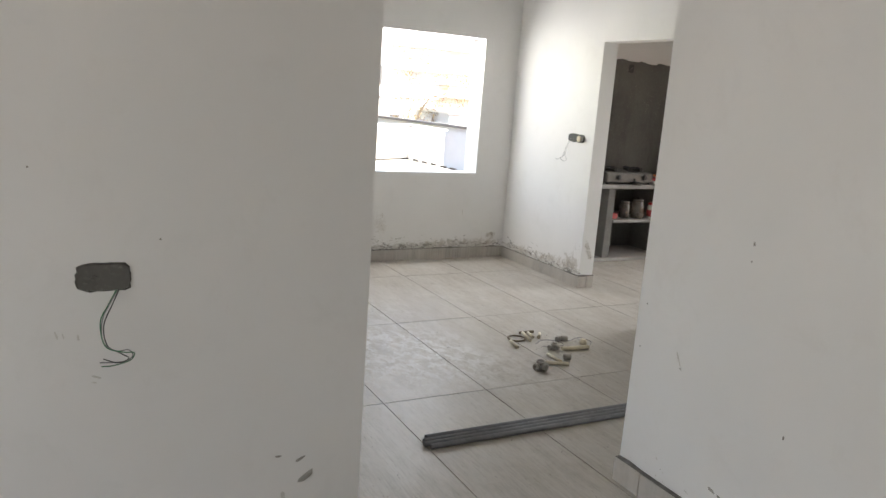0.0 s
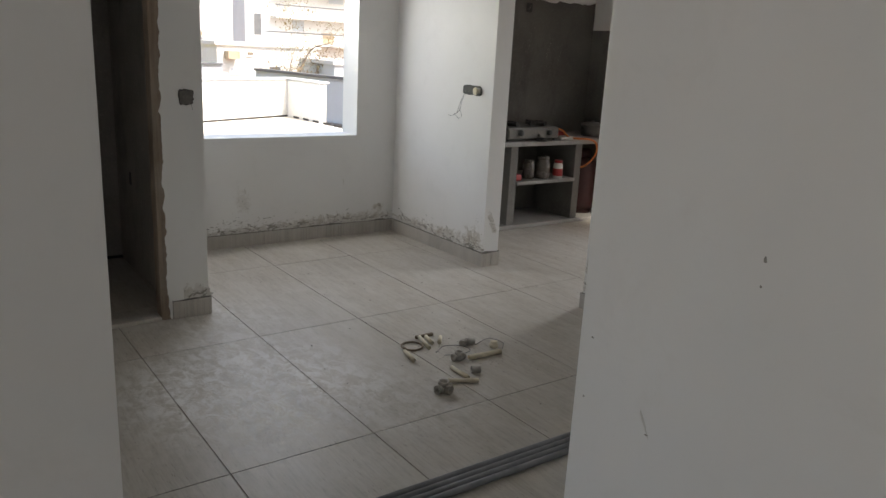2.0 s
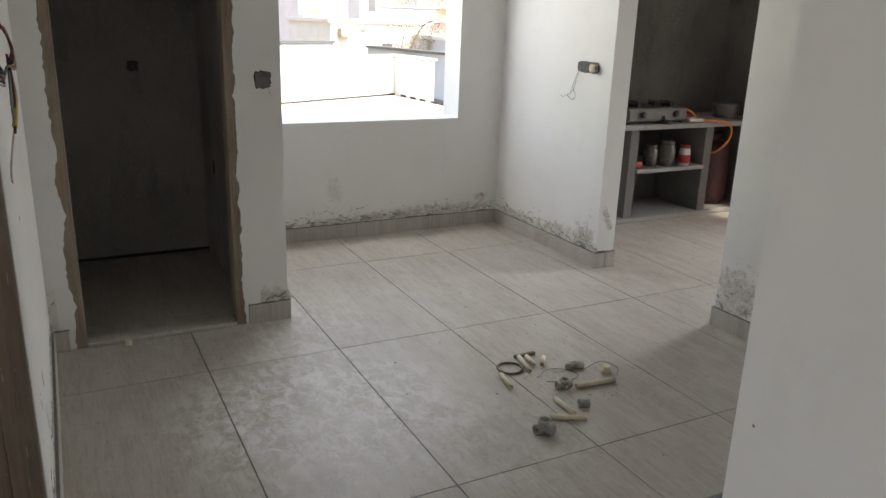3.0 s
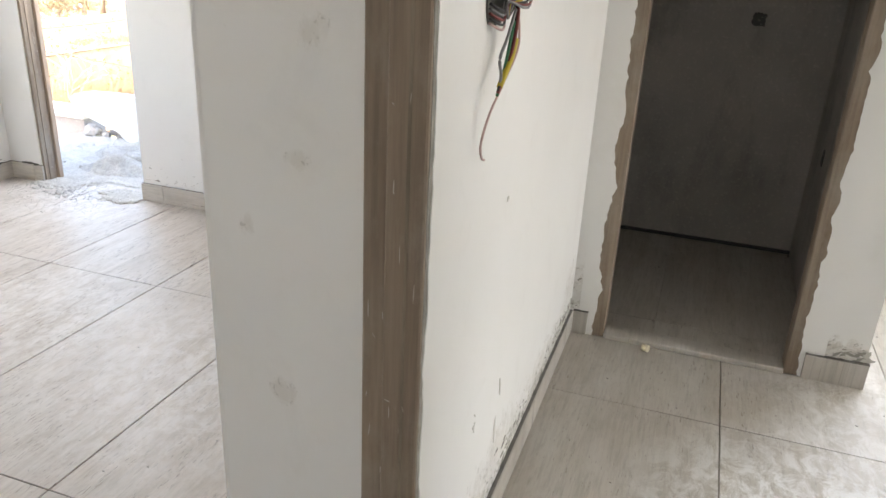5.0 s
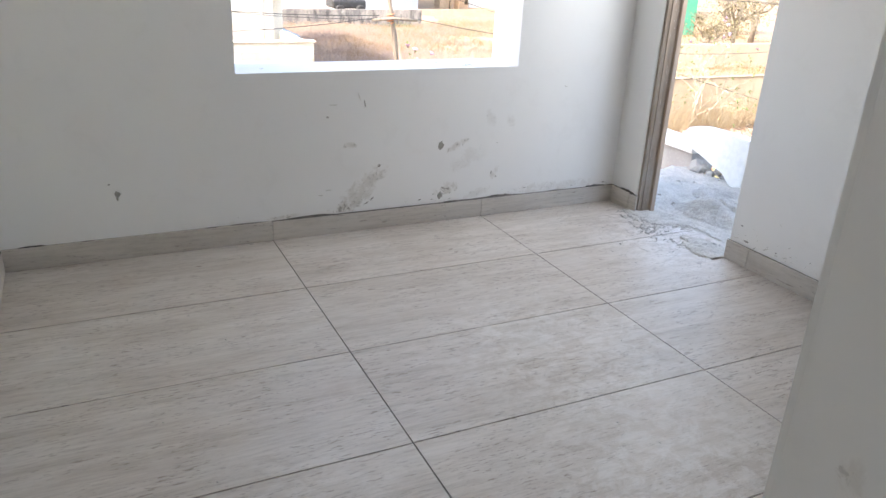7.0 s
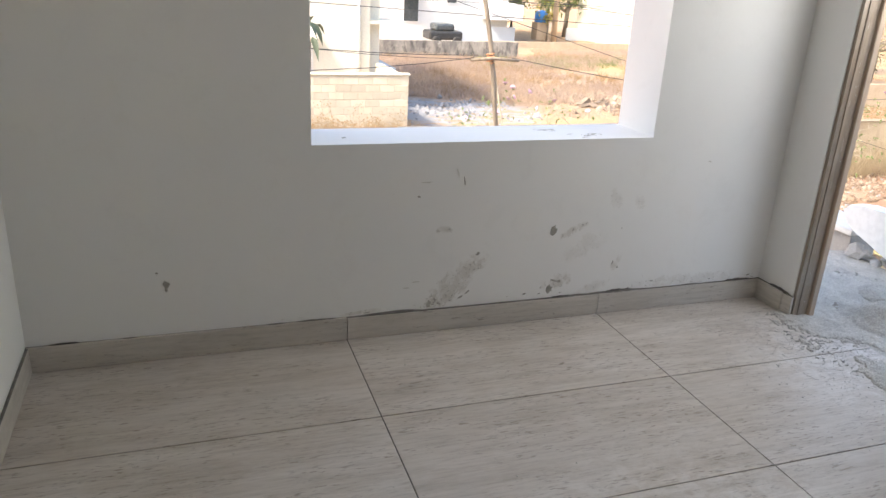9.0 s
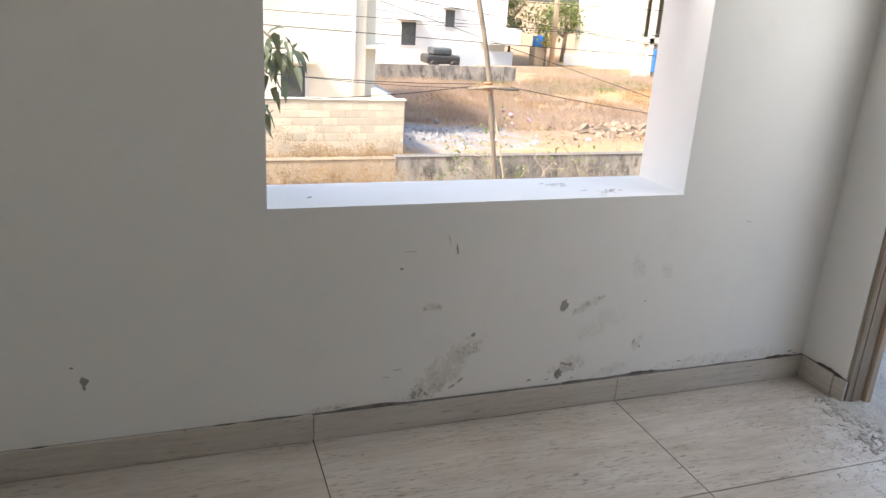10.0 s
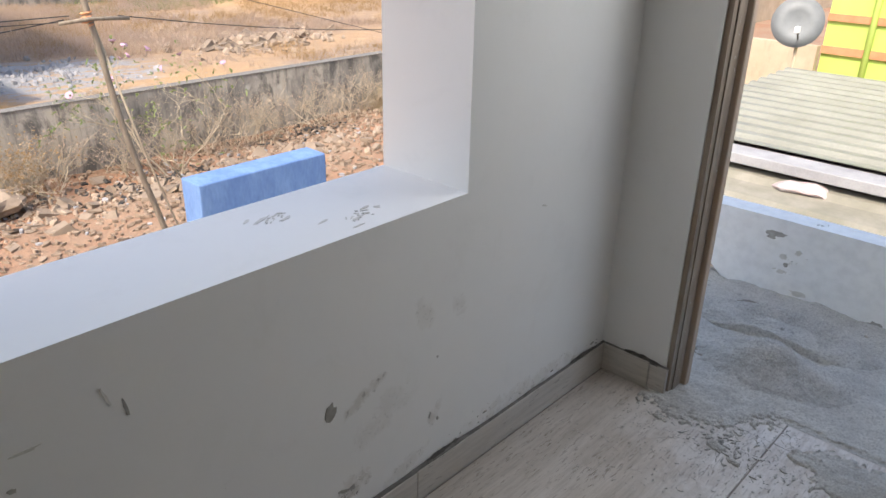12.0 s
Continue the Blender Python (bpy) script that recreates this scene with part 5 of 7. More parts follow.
heap("sand_heap", -4.85, -3.85, 1.17, 2.03, mound_height, M_SAND_DAMP, "small heap of damp dark sand on the balcony", 110)
heap("sand_spill", -4.60, -3.8, 0.80, 1.32, spill_height, M_SAND, "grey sand spilled through the balcony doorway", 150)
bm = bmesh.new()
for _ in range(1800):
    x, y = rng.gauss(-4.3, 0.3), BN + 0.1 - abs(rng.gauss(0, 0.28))
    if BW + 0.02 < x < -3.5:
        flake(bm, (0, 0, 0), (1, 0, 0), (0, 1, 0), (0, 0, 1), x, y, abs(rng.gauss(0, 0.0018)) + 0.0008, abs(rng.gauss(0, 0.0014)) + 0.0006, 0.002, 6, rng.uniform(0, 3))
for _ in range(40):
    flake(bm, (0, 0, 0), (1, 0, 0), (0, 1, 0), (0, 0, 1), rng.gauss(-4.25, 0.08), rng.gauss(0.93, 0.05), rng.uniform(0.004, 0.018), rng.uniform(0.003, 0.008), 0.004, 7, rng.uniform(0, 3))
for _ in range(160):
    flake(bm, (0, 0, 0), (1, 0, 0), (0, 1, 0), (0, 0, 1), rng.uniform(BW + 0.05, BE - 0.05), rng.uniform(BS + 0.05, BN - 0.05), rng.uniform(0.001, 0.005), rng.uniform(0.001, 0.004), 0.002, 6)
solid("bedroom_grit", bm, M_SAND, "grit and sand crumbs on the bedroom floor by the balcony door", "grit", kind="stuff")

bm = bmesh.new()
for _ in range(220):
    x, y = rng.uniform(-5.2, -3.3), rng.uniform(BN + 0.25, 2.04)
    r = abs(rng.gauss(0, 0.004)) + 0.002
    bmesh.ops.create_icosphere(bm, subdivisions=1, radius=r, matrix=Matrix.Translation((x, y, sand_height(x, y) + r * 0.3)) @ Matrix.Diagonal((rng.uniform(0.8, 1.6), rng.uniform(0.8, 1.4), rng.uniform(0.5, 1), 1)))
solid("sand_lumps", bm, M_SAND, "crumbs and lumps of sand and mortar on the balcony", "sand", kind="stuff")

# broken white parapet
bm = bmesh.new()
outline = [(-4.66, -0.2), (-4.70, -0.02), (-4.80, 0.0), (-4.87, 0.06), (-4.98, 0.09), (-5.06, 0.12), (-5.16, 0.15), (-5.24, 0.19), (-5.28, 0.26), (-5.24, 0.30), (-5.14, 0.318), (-4.9, 0.326), (-4.6, 0.33), (-1.2, 0.33), (-1.2, -0.2)]
front = [bm.verts.new((x, 2.05, z)) for x, z in outline]
back = [bm.verts.new((x, 2.16, z)) for x, z in outline]
bm.faces.new(front)
bm.faces.new(back[::-1])
for k in range(len(outline)):
    bm.faces.new((front[k], front[(k + 1) % len(outline)], back[(k + 1) % len(outline)], back[k]))
parapet = solid("parapet", bm, M_PARAPET, "low white balcony parapet, broken off at its end", "parapet", kind="structure")
marks(parapet, lambda u, d, z: (u, 2.05 - d, z), [(-4.60, 0.262, 0.05, 0.014, 8, "scuff"), (-4.62, 0.245, 0.02, 0.012, 0, "scuff"), (-4.555, 0.17, 0.022, 0.014, 10, "smear"), (-4.55, 0.104, 0.02, 0.012, 0, "smear"), (-4.50, 0.205, 0.018, 0.012, 30, "smear"), (-4.47, 0.03, 0.035, 0.014, 0, "smear"), (-4.54, 0.14, 0.01, 0.012, 0, "scuff"), (-4.166, 0.0, 0.03, 0.02, 0, "scuff")]
      + smear(-4.53, 0.14, 0.06, 0.03, 70, 14, ("smear", "scuff")))
marks(parapet, lambda u, d, z: (u, 2.05 + z, 0.333 + d), smear(-4.45, 0.04, 0.04, 0.015, 10, 8, ("scuff", "chip")))
bm = bmesh.new()
for i in range(16):
    x, y, z, r = rng.uniform(-5.22, -4.78), rng.uniform(2.06, 2.14), rng.uniform(-0.06, 0.05), rng.uniform(0.02, 0.05)
    bmesh.ops.create_icosphere(bm, subdivisions=1, radius=r, matrix=Matrix.Translation((x, y, z)) @ Matrix.Diagonal((1.3, 0.9, rng.uniform(0.6, 1.1), 1)))
for v in bm.verts:
    v.co += Vector((noise.noise(v.co * 19), noise.noise(v.co * 17 + Vector((5, 0, 0))), noise.noise(v.co * 21))) * 0.02
solid("parapet_rubble", bm, M_ROUGHCON, "broken grey masonry lumps at the end of the parapet", "rubble", kind="stuff")
stub = thing("step_wall", (-5.35, 2.3, -0.3), "grey concrete wall stub with a white coping", "wall stub")
part("stub_body", soft_box(-6.3, -5.24, 2.12, 2.34, -0.9, 0.10, 0.01), M_ROUGHCON, stub)
part("coping", soft_box(-6.32, -5.22, 2.09, 2.37, 0.10, 0.14, 0.01), M_OUTWHITE, stub)
solid("house_foot", boxes((-5.09, 4.42, -6.75, 2.16, GZ, -0.25)), M_OUTWHITE, "white painted lower storey of the house", "wall", kind="structure")
solid("stub_base", boxes((-6.3, -5.24, 2.12, 2.34, GZ, -0.9)), M_OUTWHITE, "white lower wall under the stub", "wall", kind="structure")

# ---- ground ----
def spread(a, b, near, far, centre):
    """Coordinates that are dense round the centre and sparse far off."""
    out, s, step = [], 0.0, near
    while s < max(abs(a - centre), abs(b - centre)):
        out.append(s)
        s += step
        step = min(far, step * 1.09)
    pts = sorted({round(centre + v, 3) for v in out} | {round(centre - v, 3) for v in out} | {a, b})
    return [p for p in pts if a <= p <= b]


def land(x, y):
    d = max(0.0, -6.5 - x)
    h = min(1.0, d / 3) * (0.10 * noise.noise((x * 0.35, y * 0.35, 0)) + 0.06 * noise.noise((x * 1.1, y * 1.1, 4)))
    if x < -18:
        h += 0.25 * noise.noise((x * 0.12, y * 0.12, 9)) * min(1.0, (-18 - x) / 6)
    return GZ + h


gx, gy = spread(-900, 600, 0.45, 60, -14), spread(-700, 900, 0.45, 60, 5)
bm = bmesh.new()
rows = [[bm.verts.new((x, y, land(x, y) if -120 < x and abs(y) < 120 else GZ)) for y in gy] for x in gx]
for p, q in zip(rows, rows[1:]):
    for j in range(len(gy) - 1):
        bm.faces.new((p[j], q[j], q[j + 1], p[j + 1])).smooth = True
solid("ground", bm, M_GROUND, "dry red and brown ground with rubbish and withered growth", "ground", kind="structure")


# ---- plants ----
def blades(bm, x, y, z, h, lean, w):
    a, b = rng.uniform(0, math.tau), rng.uniform(0, lean)
    dx, dy = math.cos(a), math.sin(a)
    t = rng.uniform(0, math.tau)
    p = Vector((x, y, z))
    top = p + Vector((dx * b, dy * b, h))
    side = Vector((math.cos(t), math.sin(t), 0)) * w
    mid = p.lerp(top, 0.55) - Vector((dx * b * 0.2, dy * b * 0.2, 0))
    v = [bm.verts.new(c) for c in (p - side, p + side, mid + side * 0.7, mid - side * 0.7, top)]
    bm.faces.new(v[:4])
    bm.faces.new((v[3], v[2], v[4]))


def grass(name, material, label, count, x0, x1, y0, y1, h0, h1, keep, w=0.012, tuft=10):
    """Tufts of fine stems that lean all ways, on the spots that keep(x, y) allows."""
    bm = bmesh.new()
    for _ in range(count):
        x, y = rng.uniform(x0, x1), rng.uniform(y0, y1)
        if not keep(x, y):
            continue
        z, big = land(x, y), rng.uniform(0.45, 1.0)
        for _ in range(tuft):
            blades(bm, x + rng.gauss(0, 0.13), y + rng.gauss(0, 0.13), z - 0.02, rng.uniform(h0, h1) * big, 1.1 * h1 * big, w)
    return solid(name, bm, material, label, "dry grass", kind="stuff")


dumped = lambda x, y: (x + 25.5) ** 2 + (y - 6.4) ** 2 < 13
bare = lambda x, y: x > -29 and 3 < y < 11.5 and noise.noise((x * 0.3, y * 0.3, 1)) < 0.35
patchy = lambda x, y, s, seed: noise.noise((x * s, y * s, seed)) + 0.5 * noise.noise((x * s * 3, y * s * 3, seed + 1))
grass("dry_grass", M_DRYGRASS, "tall orange dry grass on the empty plot", 9000, -42, -18, 8, 34, 0.10, 0.42, lambda x, y: not bare(x, y) and patchy(x, y, 0.2, 3) > 0.05 - 0.02 * min(y - 10, 8), 0.006)
grass("dry_scrub", M_SCRUB, "grey brown withered scrub over the empty plot", 17000, -45, -27, 2, 30, 0.12, 0.46, lambda x, y: not dumped(x, y) and patchy(x, y, 0.13, 7) > -0.3 + 0.035 * max(0, y - 12), 0.0065)
grass("dry_scrub", M_SCRUB, "thin grey scrub on the bare part of the plot", 1500, -29, -19, 2, 16, 0.08, 0.3, lambda x, y: not dumped(x, y) and patchy(x, y, 0.5, 4) > 0.15, 0.006)
grass("dry_grass", M_DRYGRASS, "orange dry grass along the compound wall", 1300, -16.9, -15.8, -6, 2.4, 0.15, 0.55, lambda x, y: patchy(x, y, 0.8, 5) > -0.25, 0.004)
grass("dry_scrub", M_SCRUB, "withered grey brush along the compound wall", 420, -16.95, -16.4, 2.2, 26, 0.1, 0.45, lambda x, y: patchy(x, y, 0.8, 6) > 0.0, 0.004)
grass("dry_grass", M_DRYGRASS, "orange grass before the block wall", 900, -21.8, -20.4, 0, 4.4, 0.2, 0.6, lambda x, y: y < 4.3, 0.006)
grass("dry_reeds", M_REED, "tall tan dry reeds before the compound wall", 900, -16.95, -16.1, 10.6, 24, 0.5, 1.15, lambda x, y: True, 0.004, 12)
grass("green_weeds", M_LEAF2, "yellow-green weeds before the far wall", 900, -41, -36, 12, 30, 0.15, 0.45, lambda x, y: patchy(x, y, 0.3, 2) > -0.1, 0.008)


def branch(bm, p, d, length, r, depth, tips):
    n = 4
    pts, q = [p], p.copy()
    dd = d.copy()
    for _ in range(n):
        dd = (dd + Vector((rng.gauss(0, 0.26), rng.gauss(0, 0.26), rng.gauss(0.02, 0.16)))).normalized()
        q = q + dd * length / n
        pts.append(q)
    tube(bm, pts, r, 5 if r > 0.012 else 3, False, r * 0.45)
    if depth == 0:
        tips.append((q, dd))
        return
    for _ in range(rng.choice((2, 3, 3))):
        s = rng.choice(pts[2:])
        nd = (dd + Vector((rng.gauss(0, 0.6), rng.gauss(0, 0.6), rng.gauss(0.15, 0.45)))).normalized()
        branch(bm, s, nd, length * rng.uniform(0.5, 0.8), r * 0.55, depth - 1, tips)
    tips.append((q, dd))


def leaf(bm, p, d, length, width, droop=0.3):
    side = d.cross(Vector((0, 0, 1)))
    if side.length < 0.1:
        side = Vector((1, 0, 0))
    side = (side.normalized() + Vector((rng.gauss(0, 0.25), rng.gauss(0, 0.25), rng.gauss(0, 0.25)))).normalized() * width / 2
    down = Vector((0, 0, -droop * length))
    c = [p, p + d * length * 0.3, p + d * length * 0.65 + down * 0.3, p + d * length + down]
    rib = [bm.verts.new(q) for q in c]
    fold = Vector((0, 0, width * 0.18))
    l = [bm.verts.new(c[1] + side + fold), bm.verts.new(c[2] + side * 0.8 + fold)]
    r = [bm.verts.new(c[1] - side + fold), bm.verts.new(c[2] - side * 0.8 + fold)]
    for s in (l, r):
        bm.faces.new((rib[0], rib[1], s[0]))
        bm.faces.new((rib[1], rib[2], s[1], s[0]))
        bm.faces.new((rib[2], rib[3], s[1]))


def bush(x, y, h, label, stems=6, leaves=None, flowers=0, depth=2, name="dry_bush", leafsize=0.06, thick=0.011, spread_out=0.6):
    base = Vector((x, y, land(x, y) - 0.05))
    e = thing(name, base, label, "bush")
    bm, tips = bmesh.new(), []
    for _ in range(stems):
        branch(bm, base + Vector((rng.gauss(0, 0.12), rng.gauss(0, 0.12), 0)), Vector((rng.gauss(0, spread_out), rng.gauss(0, spread_out), 1)).normalized(), h * rng.uniform(0.4, 0.62), thick, depth, tips)
    part("brushwood", bm, M_TWIG, e)["kind"] = "stuff"
    if leaves:
        bm = bmesh.new()
        for p, d in tips:
            for _ in range(3):
                leaf(bm, p, (d + Vector((rng.gauss(0, 0.6), rng.gauss(0, 0.6), rng.gauss(0, 0.4)))).normalized(), leafsize * rng.uniform(0.7, 1.3), leafsize * 0.45)
        part("foliage", bm, leaves, e)
    if flowers:
        tops = sorted(tips, key=lambda q: -q[0].z)[:30]
        for p, d in rng.sample(tops, min(flowers, len(tops))):
            part("flower", lathe(bmesh.new(), [(0.007, 0), (0.016, 0.032), (0.06, 0.06), (0.054, 0.055), (0.007, 0.014)], p, 7, d.to_track_quat("Z", "Y").to_matrix()), M_FLOWER, e, "pale pink trumpet flower")
    return e


for x, y, h, n in [(-15.6, 2.4, 1.5, 9), (-15.2, 3.2, 1.3, 7), (-15.9, 5.4, 1.3, 8), (-15.8, 6.6, 1.5, 9), (-16.1, 8.0, 1.4, 8), (-15.4, 9.4, 1.2, 7), (-16.2, 11.5, 1.5, 8), (-16.0, 14.5, 1.4, 8), (-15.8, -0.6, 1.2, 8), (-15.4, 0.6, 1.2, 8), (-16.3, 4.4, 1.4, 9), (-16.4, 7.3, 1.4, 9), (-16.3, 9.8, 1.3, 9), (-15.9, 10.6, 1.3, 8), (-16.2, 5.9, 1.3, 9), (-15.6, 7.4, 1.1, 8), (-16.5, 13, 1.3, 8), (-16.6, 3.4, 1.4, 12), (-16.2, 3.0, 1.2, 10), (-16.6, 6.4, 1.4, 12), (-16.6, 8.6, 1.3, 12), (-15.8, 8.9, 1.2, 10), (-16.6, 10.4, 1.4, 12), (-15.5, 4.6, 1.0, 10)]:
    bush(-16.8 + (x + 16.6) * 0.45, y, h * 0.9, "leafless pale dry bush before the compound wall", n // 2 + 2, M_SCRUB, 0, 3, "dry_bush", 0.028, 0.010)
for x, y, h in [(-15.8, -2.2, 1.2), (-15.6, -1.2, 1.3), (-15.9, -0.3, 1.1), (-15.5, 0.5, 1.25), (-16.0, 1.2, 1.15), (-15.3, 1.7, 1.2), (-14.6, -0.4, 0.9), (-14.5, 0.9, 0.8), (-15.9, 2.1, 1.0), (-21.2, 3.6, 0.8), (-21.2, 2.9, 0.9), (-21.1, 2.2, 1.0), (-21.3, 1.5, 1.1), (-21.2, 0.8, 1.1), (-20.7, 3.2, 0.6), (-20.6, 1.9, 0.7), (-15.7, -1.7, 1.2), (-15.2, 0.0, 1.1), (-15.7, 1.0, 1.2), (-16.2, 2.8, 1.1), (-15.4, 2.5, 0.9), (-16.4, 0.3, 1.2), (-16.4, -0.9, 1.2), (-16.3, 1.8, 1.2)]:
    bush(-16.75 + (x + 16.5) * 0.35 if x > -17 else x, y, h * (1.1 if x > -17 else 1), "dense orange-brown withered bush by the wall", 9, M_DRYGRASS, 0, 3, "withered_bush", 0.045, 0.008)
bush(-15.7, 5.1, 2.6, "straggly flowering bush with pale pink trumpet flowers", 6, M_LEAF2, 10, 3, "flowering_bush", 0.085, 0.017, 0.38)
bush(-16.2, 12.9, 2.9, "straggly flowering bush with pale pink trumpet flowers", 6, M_LEAF2, 12, 3, "flowering_bush", 0.085, 0.020, 0.34)
for x, y, h in [(-20.5, 15.2, 1.6), (-21.5, 17.5, 1.9), (-19.5, 16.4, 1.3), (-23.5, 19.5, 1.8), (-20.0, 13.2, 1.0), (-25.0, 22.0, 1.6)]:
    bush(x, y, h, "leafless grey thorn bush on the empty plot", 9, M_SCRUB, 0, 3, "thorn_bush", 0.04, 0.014)

# drooping branch of a mango tree close to the window
mango = thing("mango_tree", (-9.6, -2.6, GZ), "mango tree with long drooping dark green leaves", "tree")
bm = bmesh.new()
tube(bm, smooth_line([(-9.6, -2.6, GZ - 0.1), (-9.5, -2.5, -1.5), (-9.55, -2.3, 0.2), (-9.4, -2.0, 1.6), (-9.5, -1.9, 2.8)]), 0.13, 10, True, 0.05)
for pts in ([(-9.5, -2.2, 0.4), (-9.3, -1.6, 0.75), (-9.1, -1.0, 0.95), (-9.0, -0.55, 1.0)], [(-9.45, -2.1, 1.0), (-9.2, -1.5, 1.25), (-9.1, -0.95, 1.2), (-9.05, -0.7, 1.05)], [(-9.5, -2.3, 0.0), (-9.4, -1.6, 0.25), (-9.2, -1.1, 0.45), (-9.1, -0.85, 0.45)],
            [(-9.4, -2.0, 1.6), (-9.8, -2.6, 2.4), (-10.0, -3.2, 2.9)], [(-9.4, -2.0, 1.6), (-9.9, -1.3, 2.4), (-10.1, -0.9, 2.8)]):
    tube(bm, smooth_line(pts), 0.028, 6, True, 0.008)
part("trunk", bm, M_BARK, mango)
bm = bmesh.new()
for c, r, n in [((-9.02, -0.62, 1.0), 0.18, 20), ((-9.05, -0.75, 0.85), 0.24, 26), ((-9.1, -0.95, 1.0), 0.26, 28), ((-9.12, -1.0, 0.62), 0.22, 22), ((-9.1, -0.85, 0.5), 0.15, 12), ((-9.3, -1.4, 0.85), 0.3, 60), ((-9.3, -1.5, 1.2), 0.3, 60), ((-10.0, -3.2, 2.9), 0.6, 160), ((-10.1, -0.9, 2.9), 0.5, 130), ((-9.6, -2.2, 2.4), 0.6, 140)]:
    for _ in range(n):
        p = Vector(c) + Vector((rng.gauss(0, r * 0.5), rng.gauss(0, r * 0.5), rng.gauss(0, r * 0.45)))
        d = Vector((rng.gauss(0, 0.6), rng.gauss(0.1, 0.5), rng.gauss(-0.75, 0.4))).normalized()
        leaf(bm, p, d, rng.uniform(0.13, 0.19), rng.uniform(0.055, 0.08), 0.5)
part("crown", bm, M_LEAF, mango)

# ---- the pole, its wires, walls and rubble outside the bedroom ----
pole = thing("utility_pole", (-11, 2.75, GZ), "leaning rough wooden pole with a lashed crossbar", "pole")
axis_at = lambda z: (-11, 2.03 - 0.195 * (z - 0.46) + (0.03 * math.sin(z * 2.2)), z)
part("pole_shaft", tube(bmesh.new(), [axis_at(GZ - 0.1 + k * 0.3) for k in range(23)], 0.034, 9, True, 0.026), M_BARK, pole)
part("crossbar", tube(bmesh.new(), [(-10.94, 1.75, 0.44), (-10.94, 2.05, 0.46), (-10.93, 2.40, 0.44)], 0.019, 8), M_BARK, pole)
part("lashing", tube(bmesh.new(), [(-11 + 0.044 * math.cos(k), 2.03 + 0.044 * math.sin(k), 0.40 + 0.006 * k) for k in range(22)], 0.012, 5), M_ORANGEB, pole, "orange rope lashing")
part("stay", tube(bmesh.new(), [(-11.02, 2.1, 0.35), (-10.9, 2.35, -0.9), (-10.8, 2.9, GZ)], 0.012, 7), M_TWIG, pole)


def cable(a, b, sag, r=0.012):
    a, b = Vector(a), Vector(b)
    pts = [a.lerp(b, k / 16) - Vector((0, 0, sag * 4 * (k / 16) * (1 - k / 16))) for k in range(17)]
    solid("overhead_cable", tube(bmesh.new(), pts, r, 5), M_CABLE, "thin black overhead cable", "cable", "overhead cables")


cable((-10.94, 1.80, 0.47), (-11.6, -9.0, 1.9), 0.75, 0.005)
cable((-10.94, 1.85, 0.50), (-10.2, -9.0, 2.6), 0.55, 0.005)
cable((-10.94, 2.30, 0.47), (-13.0, 16.0, 0.1), 0.55, 0.005)
cable((-11.3, -9.0, 1.45), (-11.3, 16.0, 0.55), 0.1, 0.005)
cable((-11.3, -9.0, 4.3), (-11.3, 16.0, -3.0 + 0.4), 0.25, 0.004)
cable((-10.94, 1.78, 0.45), (-11.3, -9.0, 3.2), 0.7, 0.004)
cable((-24.0, -9.0, 1.7), (-24.0, 30.0, 1.5), 0.25, 0.009)
cable((-24.0, -9.0, 1.15), (-26.0, 30.0, 0.6), 0.3, 0.009)
cable((-30.0, -9.0, 1.9), (-30.0, 34.0, -0.9), 0.2, 0.009)
cable((-30.0, -9.0, 0.7), (-30.0, 34.0, 0.5), 0.3, 0.009)
cable((-17.0, -9.0, 3.0), (-38.0, 34.0, -1.6), 0.3, 0.012)

cw = solid("compound_wall", boxes((-17.2, -17.0, -16, 2.6, GZ - 0.2, -1.76)), M_TANWALL, "tan plastered boundary wall", "boundary wall", kind="structure")
cw2 = solid("compound_wall_north", boxes((-17.22, -17.0, 2.6, 11.4, GZ - 0.2, -1.72)), M_OLDWALL, "weathered grey black-stained boundary wall", "boundary wall", kind="structure")
cw3 = solid("compound_wall_end", boxes((-17.21, -17.0, 11.4, 44, GZ - 0.2, -1.73)), M_TANWALL, "tan plastered boundary wall", "boundary wall", kind="structure")
part("coping", soft_box(-17.235, -16.985, 2.6, 11.4, -1.719, -1.70, 0.006, 1), M_MORTAR, cw2)
part("coping", soft_box(-17.235, -16.985, -16, 2.59, -1.759, -1.735, 0.006, 1), M_ORANGEDUST, cw)
part("coping", soft_box(-17.235, -16.985, 11.41, 44, -1.729, -1.70, 0.006, 1), M_ORANGEDUST, cw3)
part("hole", boxes((-17.0, -16.992, -0.3, 0.0, -2.3, -1.8)), M_BLACK, cw, "dark grating in the wall")

blk = thing("blue_pillar", (-8.5, 2.1, GZ), "rough blue painted wall pier", "wall pier")
part("pier", soft_box(-8.63, -8.38, 1.53, 2.68, GZ - 0.1, -0.38, 0.012), M_BLUE, blk)

def stones(name, label, spots, material=M_STONE):
    bm = bmesh.new()
    for x, y, r in spots:
        m = Matrix.Translation((x, y, land(x, y) + r * 0.2)) @ Euler((rng.uniform(0, 3), rng.uniform(0, 3), rng.uniform(0, 3))).to_matrix().to_4x4() @ Matrix.Diagonal((r * rng.uniform(0.8, 1.4), r * rng.uniform(0.6, 1), r * rng.uniform(0.4, 0.8), 1))
        bmesh.ops.create_icosphere(bm, subdivisions=1, radius=1, matrix=m)
    for v in bm.verts:
        v.co += Vector((noise.noise(v.co * 7), noise.noise(v.co * 7 + Vector((9, 0, 0))), noise.noise(v.co * 8))) * 0.035
    return solid(name, bm, material, label, "rubble", kind="stuff")


